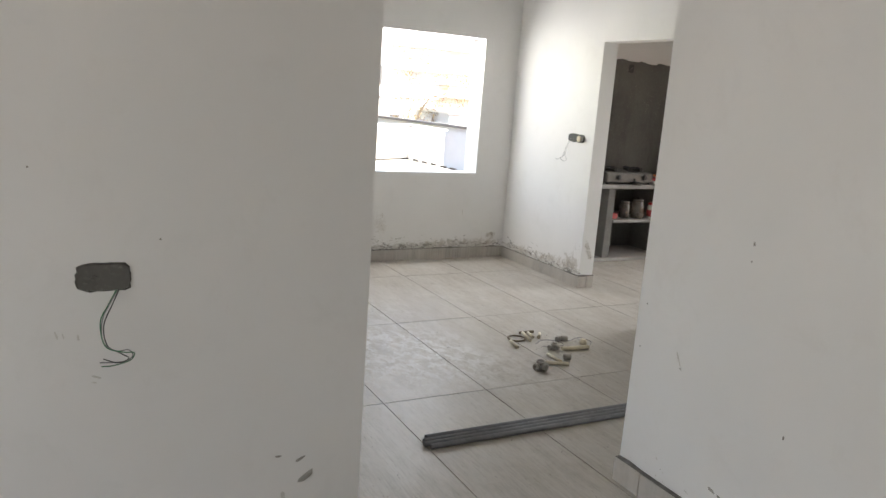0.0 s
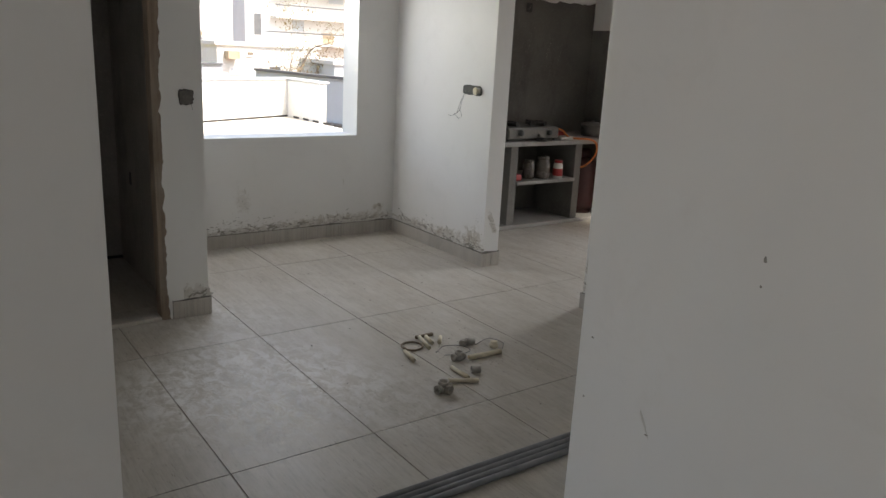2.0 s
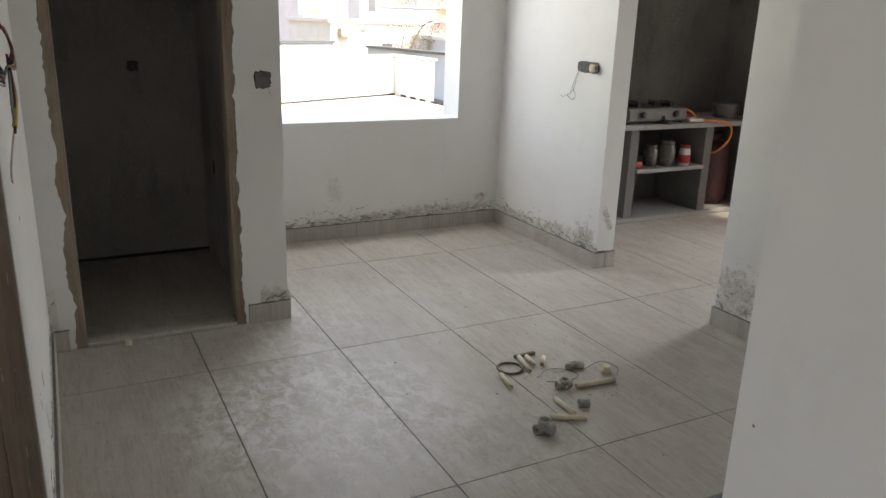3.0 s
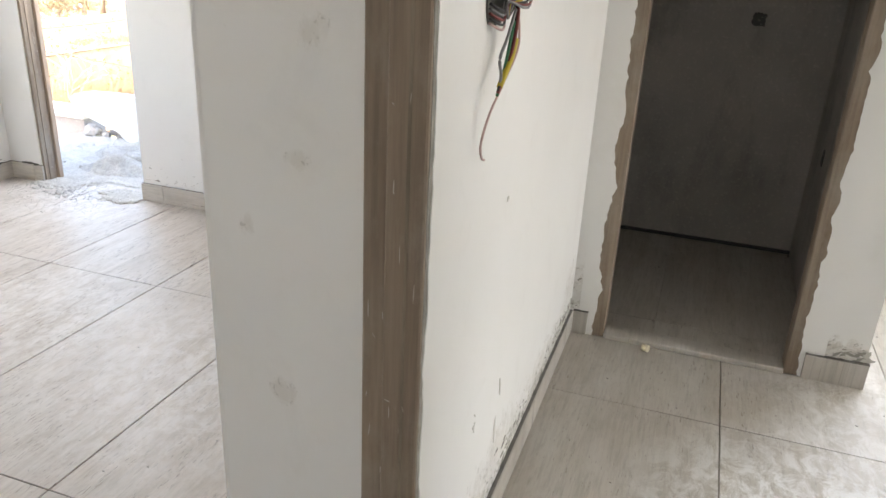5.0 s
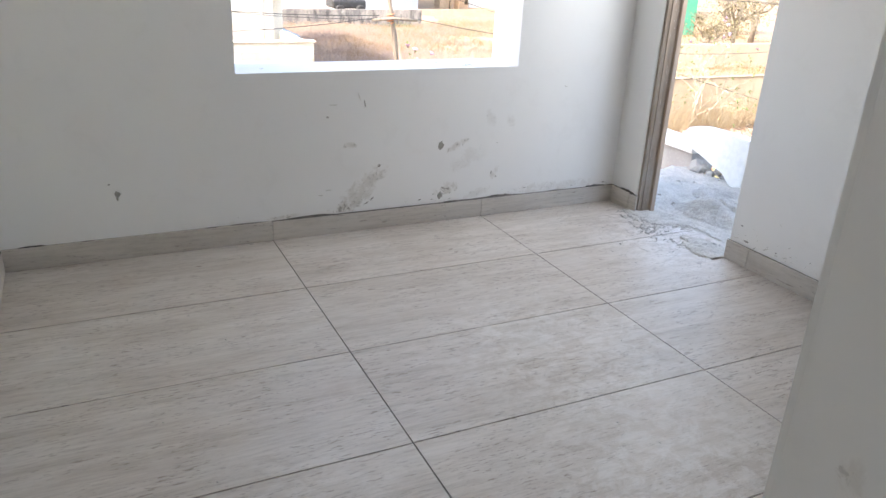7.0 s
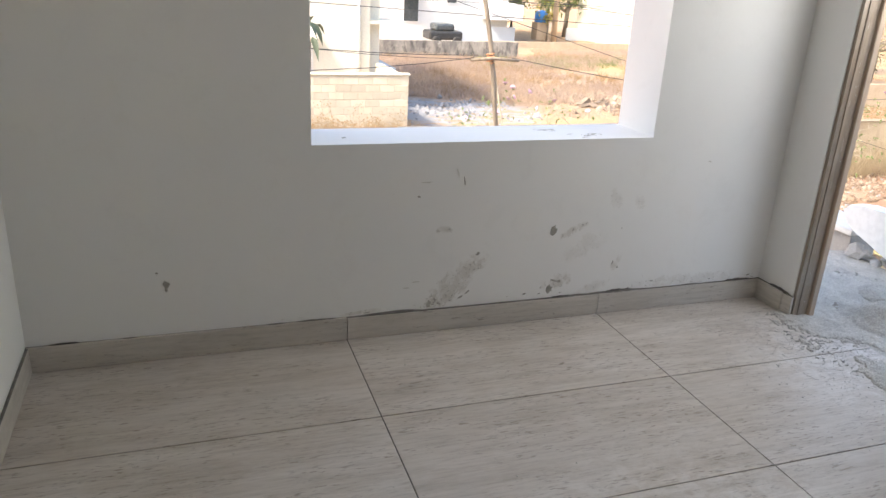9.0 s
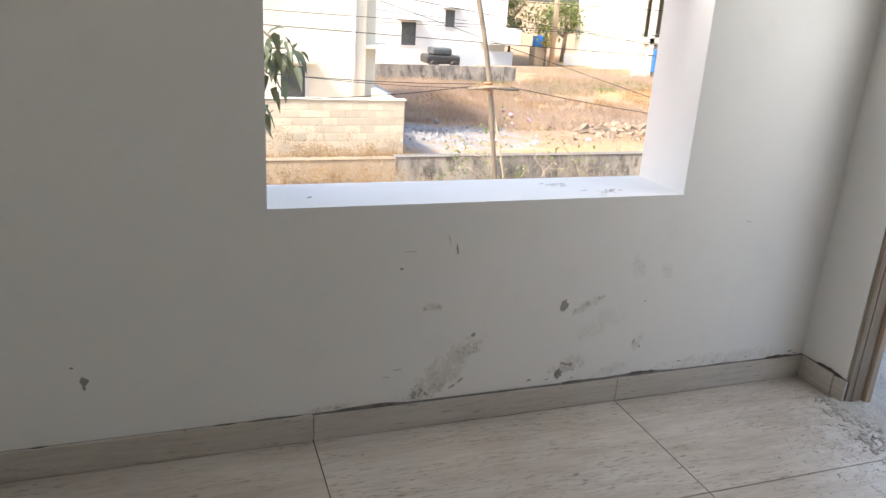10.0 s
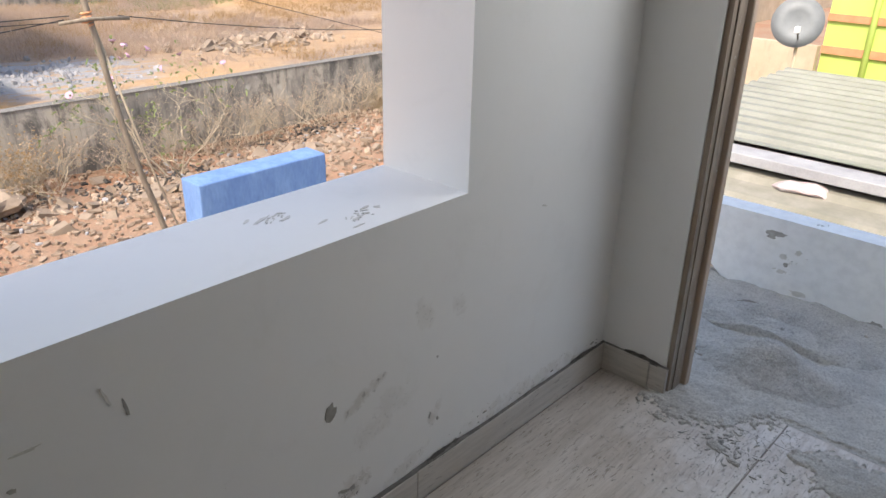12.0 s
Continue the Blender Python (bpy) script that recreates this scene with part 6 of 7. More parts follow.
stones("rubble", "pale stones and rubble strewn before the compound wall", [(rng.gauss(-15.5, 0.55), rng.uniform(-3, 16), abs(rng.gauss(0, 0.034)) + 0.012) for _ in range(1300)] + [(rng.uniform(-14.8, -9.5), rng.uniform(-3, 16), abs(rng.gauss(0, 0.03)) + 0.012) for _ in range(160)])
def slabs(name, label, spots, material):
    """Broken bricks and slabs lying at all angles."""
    bm = bmesh.new()
    for x, y, r in spots:
        m = Matrix.Translation((x, y, land(x, y) + r * 0.15)) @ Euler((rng.gauss(0, 0.35), rng.gauss(0, 0.35), rng.uniform(0, 3))).to_matrix().to_4x4()
        w, d, h = r * rng.uniform(0.8, 1.6), r * rng.uniform(0.5, 1.0), r * rng.uniform(0.18, 0.5)
        for v in box(bm, -w, w, -d, d, -h, h):
            v.co = m @ (v.co + Vector((rng.uniform(-0.25, 0.25) * w, rng.uniform(-0.25, 0.25) * d, rng.uniform(-0.2, 0.2) * h)))
    return solid(name, bm, material, label, "rubble", kind="stuff")


slabs("broken_slabs", "pale broken bricks and slabs strewn below the wall", [(rng.gauss(-15.2, 0.5), rng.uniform(-2, 9), rng.uniform(0.05, 0.13)) for _ in range(150)], M_STONE)
slabs("broken_slabs", "pale broken bricks on the empty plot", [(rng.gauss(-19.8, 0.9), rng.uniform(3.5, 12), rng.uniform(0.05, 0.16)) for _ in range(220)] + [(rng.gauss(-27, 1.0), rng.gauss(14.5, 1.2), rng.uniform(0.06, 0.2)) for _ in range(120)], M_STONE)
slabs("charred_rubbish", "dark burnt rubbish on the ground below the wall", [(rng.gauss(-15.6, 0.35), rng.gauss(4.6, 1.1), rng.uniform(0.015, 0.05)) for _ in range(260)] + [(rng.gauss(-16.3, 0.25), rng.gauss(8.4, 0.9), rng.uniform(0.015, 0.05)) for _ in range(160)], M_IRON)
stones("rubble", "pale broken stones along the field edge", [(rng.gauss(-18.6, 0.5), rng.uniform(2, 9), abs(rng.gauss(0, 0.09)) + 0.03) for _ in range(160)])
stones("rubble", "white rubbish and broken plaster heap", [(rng.gauss(-25.5, 1.5), rng.gauss(6.4, 1.4), abs(rng.gauss(0, 0.04)) + 0.015) for _ in range(420)], M_RUBBISH)
stones("rubble", "pile of broken brown stones in the field", [(rng.gauss(-27, 1.0), rng.gauss(14.5, 1.4), abs(rng.gauss(0, 0.07)) + 0.03) for _ in range(260)])
bm = bmesh.new()
bmesh.ops.create_icosphere(bm, subdivisions=3, radius=1, matrix=Matrix.Translation((-15.8, 1.95, GZ + 0.10)) @ Euler((0.10, -0.22, 0.25)).to_matrix().to_4x4() @ Matrix.Diagonal((0.42, 0.66, 0.24, 1)))
for v in bm.verts:
    v.co += Vector((noise.cell(v.co * 2.6), noise.cell(v.co * 2.6 + Vector((9, 0, 0))), 0.5 * noise.cell(v.co * 3))) * 0.10 + Vector((noise.noise(v.co * 9), noise.noise(v.co * 8), noise.noise(v.co * 10 + Vector((2, 0, 0))))) * 0.03
solid("boulder", bm, M_STONE, "large flat pale stone among dry growth", "boulder")

bm = bmesh.new()
for _ in range(7000):
    x, y = rng.uniform(-16.9, -11), rng.uniform(-3, 18)
    if noise.noise((x * 0.7, y * 0.5, 8)) + 0.12 * (-13 - x) < -0.25:
        continue
    flake(bm, (x, y, land(x, y)), (1, 0, rng.uniform(-0.3, 0.3)), (0, 1, rng.uniform(-0.3, 0.3)), (0, 0, 1), 0, 0, rng.uniform(0.02, 0.09), rng.uniform(0.01, 0.05), rng.uniform(0.02, 0.05), 6, rng.uniform(0, 3))
solid("leaf_litter", bm, M_LITTER, "dark litter and dry leaves under the wall", "litter", kind="stuff")
bm = bmesh.new()
for _ in range(500):
    x, y = rng.uniform(-16.5, -10), rng.uniform(-3, 16)
    flake(bm, (x, y, land(x, y)), (1, 0, rng.uniform(-0.3, 0.3)), (0, 1, rng.uniform(-0.3, 0.3)), (0, 0, 1), 0, 0, rng.uniform(0.02, 0.07), rng.uniform(0.01, 0.05), rng.uniform(0.02, 0.05), 6, rng.uniform(0, 3))
solid("pale_litter", bm, M_RUBBISH, "pale scraps of rubbish on the ground", "litter", kind="stuff")

# block wall before the cream house
bwall = solid("block_wall", boxes((-22.2, -22.02, -9, 4.2, GZ - 0.2, -1.30), (-25.0, -22.2, 4.0, 4.18, GZ - 0.2, -1.35)), M_BLOCKMORTAR, "pale concrete block wall before a house", "boundary wall", kind="structure")
part("coping", soft_box(-22.24, -21.98, -9, 4.24, -1.30, -1.26, 0.008, 1), M_CREAMWALL, bwall)
bm = soft_box(0, 0.03, 0, 0.385, 0, 0.185, 0.006, 1)
block_ob = finish("block", bm, M_BLOCK)
block_ob.parent = bwall
block_ob.location = (-22.043, -2.6, GZ)
for row in range(8):
    for col in range(17):
        if row == 0 and col == 0:
            continue
        y = -2.6 + 0.4 * col + (0.2 if row % 2 else 0)
        if y + 0.385 > 4.2:
            continue
        ob = new("block", block_ob.data)
        ob.parent = bwall
        ob.location = (-22.043 + rng.uniform(0, 0.004), y, GZ + 0.2 * row)


def building(name, label, x0, x1, y0, y1, z1, material, windows=(), bands=(), roof=M_OUTWHITE, face="x", glass=M_GLASSDK):
    """A house block whose seen face is x1 (face x) or y0 (face y); windows: along from, to, z from, to."""
    e = thing(name, ((x0 + x1) / 2, (y0 + y1) / 2, GZ), label, "building")
    part("wall", boxes((x0, x1, y0, y1, GZ - 0.2, z1)), material, e)
    part("roof", boxes((x0 - 0.3, x1 + 0.3, y0 - 0.3, y1 + 0.3, z1, z1 + 0.25)), roof, e)
    for a, b, c, d in windows:
        if face == "x":
            w = part("window", boxes((x1, x1 + 0.05, a - 0.07, b + 0.07, c - 0.07, d + 0.07)), M_OUTWHITE, e)
            part("pane", boxes((x1 + 0.05, x1 + 0.06, a, b, c, d)), M_GLASSDK, w)
            part("sunshade", boxes((x1, x1 + 0.45, a - 0.25, b + 0.25, d + 0.12, d + 0.2)), material, e)
        else:
            w = part("window", boxes((a - 0.07, b + 0.07, y0 - 0.05, y0, c - 0.07, d + 0.07)), M_OUTWHITE, e)
            part("pane", boxes((a, b, y0 - 0.06, y0 - 0.05, c, d)), glass, w)
    for a, b, c, d in bands:
        part("band", boxes((x1, x1 + 0.06, a, b, c, d)) if face == "x" else boxes((a, b, y0 - 0.06, y0, c, d)), M_ORANGEB, e)
    return e


house = building("cream_house", "cream two-storey house behind a block wall", -34, -25, -12, 3.8, 4.0, M_CREAMWALL, [(1.3, 2.0, -1.66, -0.75), (-3.0, -2.0, -1.6, -0.4), (-1.5, 0.2, 1.4, 2.7)])
part("drainpipe", tube(bmesh.new(), [(-24.93, 3.45, GZ), (-24.93, 3.45, 3.9)], 0.05, 8), M_OUTWHITE, house)
part("ledge", boxes((-26.2, -25.0, 3.8, 4.7, -0.2, -0.1)), M_CREAMWALL, house)
part("side_block", boxes((-34, -25.4, 3.8, 4.2, GZ, 4.0)), M_CREAMWALL, house)
part("side_wall", boxes((-30, -25.4, 4.2, 4.75, GZ, -1.55)), M_OUTGREY, house, "grey blue low wall")
white_house = building("white_house", "white house across the empty plot with dark windows", -58, -48, 6, 18.2, 5.0, M_OUTWHITE, [(11.35, 12.25, -1.65, -0.3), (14.1, 14.7, -0.5, 0.5), (14.3, 15.4, 2.0, 3.2), (8.0, 9.2, 1.8, 3.2)])
part("porch", boxes((-48, -46.5, 16.5, 18.6, -1.35, -0.4)), M_OUTWHITE, white_house)
part("fence_panel", boxes((-47.2, -47.1, 14.6, 18.4, -2.9, -1.8)), M_OUTGREY, white_house)
car = thing("parked_car", (-46.6, 13.5, GZ), "dark car parked before the white house", "car")
part("body", soft_box(-47.4, -45.9, 12.4, 14.5, -2.55, -2.05, 0.12, 3), M_BLACK, car)
part("cabin", soft_box(-47.3, -46.0, 12.8, 14.0, -2.06, -1.62, 0.14, 3), M_GLASSDK, car)
for y in (12.8, 14.1):
    part("wheel", lathe(bmesh.new(), [(0.2, 0), (0.3, 0.02), (0.3, 0.18), (0.2, 0.2)], (-45.9, y, -2.62), 14, Matrix.Rotation(math.pi / 2, 3, "Y")), M_IRON, car)
solid("inner_wall", boxes((-25.2, -25.0, 19.6, 38, GZ - 0.2, -1.95)), M_TANWALL, "old brown plot wall behind dry bushes", "boundary wall", kind="structure")
solid("far_wall", boxes((-40.2, -40.0, 4, 15.5, GZ - 0.3, -2.05)), M_OLDWALL, "old weathered wall at the end of the plot", "boundary wall", kind="structure")
solid("sheet_fence", boxes((-52.1, -52.0, 24.6, 31, GZ, -2.1)), M_OUTGREY, "grey metal sheet fence", "fence", kind="structure")
solid("far_wall_low", boxes((-46.2, -46.0, 15.5, 44, GZ - 0.3, -2.55)), M_TANWALL, "low tan wall at the end of the plot", "boundary wall", kind="structure")
tank = thing("water_tank", (-52, 22.5, -2.0), "blue plastic water tank on a stand", "water tank")
part("barrel", lathe(bmesh.new(), [(0.4, 0), (0.45, 0.05), (0.45, 0.6), (0.3, 0.75), (0.15, 0.8)], (-52, 22.5, -1.75), 16), M_TARP, tank)
part("stand", boxes((-52.45, -51.55, 22.05, 22.95, GZ, -1.75)), M_TANWALL, tank)
epole = thing("concrete_pole", (-50, 22.6, GZ), "tall weathered electricity pole", "pole")
part("pole_shaft", tube(bmesh.new(), [(-50, 22.6, GZ), (-50, 22.6, 6)], 0.2, 8, True, 0.14), M_TANWALL, epole)
part("crossarm", boxes((-50.05, -49.95, 21.8, 23.4, 5.2, 5.35)), M_IRON, epole)
site = thing("unfinished_house", (-50, 32, GZ), "unfinished concrete and brick house hung with blue tarpaulins", "building")
for y in (27.0, 29.3, 31.6, 33.9, 36.2):
    part("column", boxes((-45.3, -45.0, y - 0.16, y + 0.16, GZ - 0.2, 4)), M_CREAMWALL, site)
for z in (-0.85, 2.1):
    part("beam", boxes((-54, -45.0, 26.6, 40, z, z + 0.35)), M_CREAMWALL, site)
part("brick_wall", boxes((-45.8, -45.5, 29.5, 40, -0.5, 2.1)), M_REDBRICK, site)
# side and infill walls are added to cover the dark interior with pale cream
part("side_wall", boxes((-54, -45.4, 26.4, 26.6, GZ, 4)), M_CREAMWALL, site)
part("added_infill", boxes((-45.6, -45.4, 26.6, 40, GZ, -0.85)), M_CREAMWALL, site)
part("back_wall", boxes((-54, -53.8, 26.6, 40, GZ, 4)), M_CREAMWALL, site)
part("roof", boxes((-54.2, -44.8, 26.4, 40.2, 4.0, 4.3)), M_CREAMWALL, site)
part("tarpaulin", soft_box(-45.0, -44.93, 27.2, 28.1, -2.6, -1.2, 0.03, 1), M_TARP, site, "hanging blue tarpaulin")
part("tarpaulin", soft_box(-45.0, -44.93, 29.5, 30.9, -2.65, -1.15, 0.03, 1), M_TARP, site, "hanging blue tarpaulin")
part("net", soft_box(-45.0, -44.95, 28.1, 28.9, -2.6, -1.1, 0.02, 1), M_TARPG, site, "green net")
part("tarpaulin", soft_box(-45.0, -44.93, 32.2, 33.4, -2.65, -1.5, 0.03, 1), M_TARP, site, "hanging blue tarpaulin")


def tree(x, y, z0, h, r, material, label, n=1500, leafsize=0.3, name="tree"):
    e = thing(name, (x, y, z0), label, "tree")
    bm, tips = bmesh.new(), []
    base = Vector((x, y, z0 - 0.1))
    tube(bm, [base, base + Vector((0.1, 0, h * 0.35)), base + Vector((0, 0.15, h * 0.6))], r * 0.09, 8, True, r * 0.05)
    for k in range(6):
        branch(bm, base + Vector((0, 0, h * rng.uniform(0.35, 0.6))), Vector((rng.gauss(0, 0.7), rng.gauss(0, 0.7), 0.8)).normalized(), r * 0.8, r * 0.04, 2, tips)
    part("trunk", bm, M_BARK, e)
    bm = bmesh.new()
    lumps = [Vector((x + rng.gauss(0, r * 0.45), y + rng.gauss(0, r * 0.5), z0 + h * rng.uniform(0.45, 1.0))) for _ in range(14)] + [t[0] for t in tips[::4]]
    for _ in range(n):
        c = rng.choice(lumps)
        p = c + Vector((rng.gauss(0, r * 0.17), rng.gauss(0, r * 0.17), rng.gauss(0, r * 0.13)))
        leaf(bm, p, Vector((rng.gauss(0, 1), rng.gauss(0, 1), rng.gauss(-0.2, 0.6))).normalized(), leafsize * rng.uniform(0.6, 1.2), leafsize * 0.5)
    part("crown", bm, material, e)
    return e


tree(-56, 22.0, GZ, 5.4, 2.6, M_LEAF2, "broad green tree beyond the plot")
tree(-55, 26.0, GZ, 4.4, 2.4, M_LEAF2, "broad green tree beyond the plot")
tree(-58, 30.5, GZ, 3.8, 2.0, M_LEAF2, "broad green tree beyond the plot")
tree(-53, 20.0, GZ, 2.9, 1.3, M_LEAF2, "low green tree beyond the plot", 700)
tree(-51.5, 22.8, GZ, 2.8, 0.6, M_LEAFY, "small yellow-leaved tree by a tank", 400, 0.2)
for x, y, h, r in [(-31.5, 31.0, 3.6, 2.0), (-28.5, 26.5, 2.4, 1.5), (-36.0, 34.5, 4.2, 2.2), (-27.0, 23.5, 1.8, 1.1)]:
    tree(x, y, GZ, h, r, M_THORN, "half-bare thorny tree with dull olive leaves on the plot", 1700, 0.11, "thorn_tree")
solid("green_bin", boxes((-36.4, -35.6, 29.6, 30.8, GZ, -0.6)), M_TARPG, "green sheet screen on the plot", "screen")

# ---- beyond the balcony: sheet roofs, dish, green house ----
def corrugated(name, label, x0, x1, y0, y1, za, zb, pitch, depth, material, along="x"):
    """Sheet roofing with ridges along x, sloping from za at y0 to zb at y1."""
    bm = bmesh.new()
    n = int((y1 - y0) / pitch * 6)
    top, low = [], []
    for i in range(n + 1):
        y = y0 + (y1 - y0) * i / n
        ph = (i % 6) / 6
        d = depth if ph < 0.34 else 0.0
        z = za + (zb - za) * i / n + d
        top.append((bm.verts.new((x0, y, z)), bm.verts.new((x1, y, z))))
        low.append((bm.verts.new((x0, y, z - 0.006)), bm.verts.new((x1, y, z - 0.006))))
    for p, q, s, t in zip(top, top[1:], low, low[1:]):
        bm.faces.new((p[0], p[1], q[1], q[0]))
        bm.faces.new((s[0], t[0], t[1], s[1]))
        bm.faces.new((p[0], q[0], t[0], s[0]))
        bm.faces.new((p[1], s[1], t[1], q[1]))
    return finish(name, bm, material)


shed = thing("sheet_roof_shed", (-5, 10, GZ), "low shed with a dusty corrugated metal sheet roof", "shed")
r = corrugated("roof", "", -8.2, 2.0, 7.7, 12.6, -1.02, -0.95, 0.36, 0.045, M_SHEET)
r.parent = shed
r.matrix_parent_inverse = shed.matrix_basis.inverted()
part("fascia", soft_box(-8.2, 2.0, 7.35, 7.72, -1.14, -1.02, 0.01, 1), M_RUBBISH, shed, "pale metal fascia strip")
part("wall", boxes((-8.0, 1.8, 7.9, 12.4, GZ, -1.1)), M_OLDWALL, shed)
shed2 = thing("old_roof_shed", (-5, 6.8, GZ), "old shed with a mossy grey asbestos sheet roof", "shed")
r = corrugated("roof", "", -9, 2.0, 6.35, 7.85, -1.42, -1.21, 0.5, 0.05, M_SHEET_OLD)
r.parent = shed2
r.matrix_parent_inverse = shed2.matrix_basis.inverted()
part("wall", boxes((-8.8, 1.8, 6.45, 7.7, GZ, -1.47)), M_OLDWALL, shed2)
part("roof_edge", soft_box(-9, 2.0, 6.31, 6.36, -1.56, -1.38, 0.012, 1), M_LICHEN, shed2, "lichened lower edge of the old roof")
bm = bmesh.new()
bmesh.ops.create_icosphere(bm, subdivisions=3, radius=1, matrix=Matrix.Translation((-6.05, 7.35, -1.25)) @ Matrix.Diagonal((0.32, 0.14, 0.07, 1)))
for v in bm.verts:
    v.co += Vector((noise.noise(v.co * 5), noise.noise(v.co * 6), noise.noise(v.co * 7 + Vector((3, 0, 0))))) * 0.05
solid("rag", bm, M_RAG, "faded pink cloth bundle on the old roof", "cloth")
dish = thing("satellite_dish", (-8.28, 13.0, GZ), "grey satellite dish on a post beyond the sheet roof", "satellite dish")
part("post", tube(bmesh.new(), [(-8.28, 13.0, GZ), (-8.28, 13.0, -0.45)], 0.03, 8), M_TANWALL, dish)
part("reflector", lathe(bmesh.new(), [(0.02, 0.0), (0.2, 0.03), (0.42, 0.12), (0.425, 0.13), (0.2, 0.04), (0.02, 0.012)], (-8.36, 13.05, -0.24), 28, (Vector((0.35, -1, 0.25))).to_track_quat("Z", "Y").to_matrix()), M_DISHPALE, dish)
part("arm", tube(bmesh.new(), [(-8.28, 13.0, -0.5), (-8.2, 12.75, -0.45), (-8.18, 12.6, -0.3)], 0.015, 6), M_IRON, dish)
part("receiver", soft_box(-8.22, -8.14, 12.54, 12.62, -0.34, -0.24, 0.01), M_OUTWHITE, dish)
green = building("green_house", "lime green house with terracotta bands", -8.6, -2.4, 15.5, 24, 4.0, M_GREENWALL, [(-4.0, -2.8, -1.0, 0.3)], [(-8.6, -2.4, -0.42, -0.28), (-8.6, -2.4, -1.05, -0.9)], M_OUTWHITE, "y")
part("drainpipe", tube(bmesh.new(), [(-7.75, 15.42, GZ), (-7.75, 15.42, 3.9)], 0.06, 8), M_GREENWALL, green)
solid("tan_yard_wall", boxes((-12.5, -8.6, 15.2, 15.4, GZ, -0.9)), M_TANWALL, "tan yard wall behind the dish", "boundary wall", kind="structure")

# ---- beyond the living room window: roof terrace and houses ----
def prism(bm, ring, z0, z1):
    """An upright block over a ring of (x, y)."""
    lo = [bm.verts.new((x, y, z0)) for x, y in ring]
    hi = [bm.verts.new((x, y, z1)) for x, y in ring]
    n = len(ring)
    bm.faces.new(lo[::-1])
    bm.faces.new(hi)
    for k in range(n):
        bm.faces.new((lo[k], lo[(k + 1) % n], hi[(k + 1) % n], hi[k]))
    return bm


def bar(a, b, width, z0, z1):
    """A straight block from a to b, in plan, of that width."""
    a, b = Vector(a), Vector(b)
    d = (b - a).normalized()
    w = Vector((-d.y, d.x)) * width / 2
    return prism(bmesh.new(), [tuple(p) for p in (a - w, b - w, b + w, a + w)], z0, z1)


terrace = solid("terrace", prism(bmesh.new(), [(-2.2, 2.9), (4.62, 2.9), (4.36, 9.34), (-2.2, 6.32)], -1.2, 0.2), M_CREAMWALL, "flat cream roof terrace of the next house", "terrace", kind="structure")
tw = solid("terrace_parapet", bar((-2.2, 6.4), (4.42, 9.45), 0.13, -1.2, 0.85), M_OUTWHITE, "white terrace parapet with a thin stone coping", "parapet", kind="structure")
part("side_parapet", bar((4.42, 9.37), (4.47, 8.16), 0.13, -1.2, 0.85), M_OUTWHITE, tw)
part("coping", bar((-2.2, 6.4), (4.47, 9.475), 0.19, 0.862, 0.895), M_OUTWHITE, tw)
part("coping", bar((4.425, 9.35), (4.475, 8.13), 0.19, 0.8625, 0.8955), M_OUTWHITE, tw)
# grey strip paints the shadow line below the coping
part("coping_shadow", bar((-2.2, 6.4), (4.46, 9.472), 0.15, 0.85, 0.862), M_DISH, tw, "thin grey strip painted as the shadow under the coping")
# raised near-black bar along the parapet foot
part("foot_line", bar((-2.2, 6.325), (4.35, 9.345), 0.022, 0.2, 0.232), M_IRON, tw, "thin dark line along the parapet foot")
for k in range(9):
    y = 9.1 - 0.36 * k
    part("edge_joint", bar((4.372 + 0.03 * k / 2, y), (4.379 + 0.03 * k / 2, y - 0.2), 0.03, 0.2, 0.235), M_IRON, tw, "dark gaps along the terrace edge")
gwall = solid("yard_wall_grey", bar((7.9, 19.4), (8.75, 13.0), 0.2, GZ, 0.60), M_OUTGREY, "pale grey blue wall of the next roof", "parapet", kind="structure")
part("coping", bar((7.88, 19.4), (8.73, 13.0), 0.30, 0.60, 0.67), M_DISH, gwall, "dark grey coping")
part("gutter", bar((7.84, 18.4), (8.60, 13.2), 0.12, -0.72, -0.58), M_DISH, gwall, "dark grey gutter")
bwall2 = solid("yard_wall_blue", bar((2.6, 15.4), (5.6, 16.4), 0.2, GZ, 0.84), M_OUTGREY, "pale blue yard wall", "boundary wall", kind="structure")
part("coping", bar((2.6, 15.38), (5.6, 16.38), 0.3, 0.84, 0.89), M_DISH, bwall2, "dark grey coping")


def north_house(name, label, x0, x1, y0, y1, z1, material, windows=(), ledges=(), roof=M_OUTWHITE):
    """A house seen from the south: windows (x from, to, z from, to, glass), ledges (x from, to, z)."""
    e = thing(name, ((x0 + x1) / 2, (y0 + y1) / 2, GZ), label, "building")
    part("wall", boxes((x0, x1, y0, y1, GZ - 0.2, z1)), material, e)
    part("roof", boxes((x0 - 0.1, x1 + 0.1, y0 - 0.1, y1 + 0.1, z1, z1 + 0.12)), roof, e)
    for a, b, c, d, glass in windows:
        w = part("window", boxes((a - 0.06, b + 0.06, y0 - 0.04, y0, c - 0.06, d + 0.06)), M_OUTWHITE, e)
        part("pane", boxes((a, b, y0 - 0.05, y0 - 0.04, c, d)), glass, w)
    for a, b, z in ledges:
        part("ledge", boxes((a, b, y0 - 0.7, y0, z, z + 0.1)), M_OUTWHITE, e)
        part("railing", boxes((a, b, y0 - 0.72, y0 - 0.68, z + 0.55, z + 0.6)), M_DISH, e, "thin grey rail")
    return e


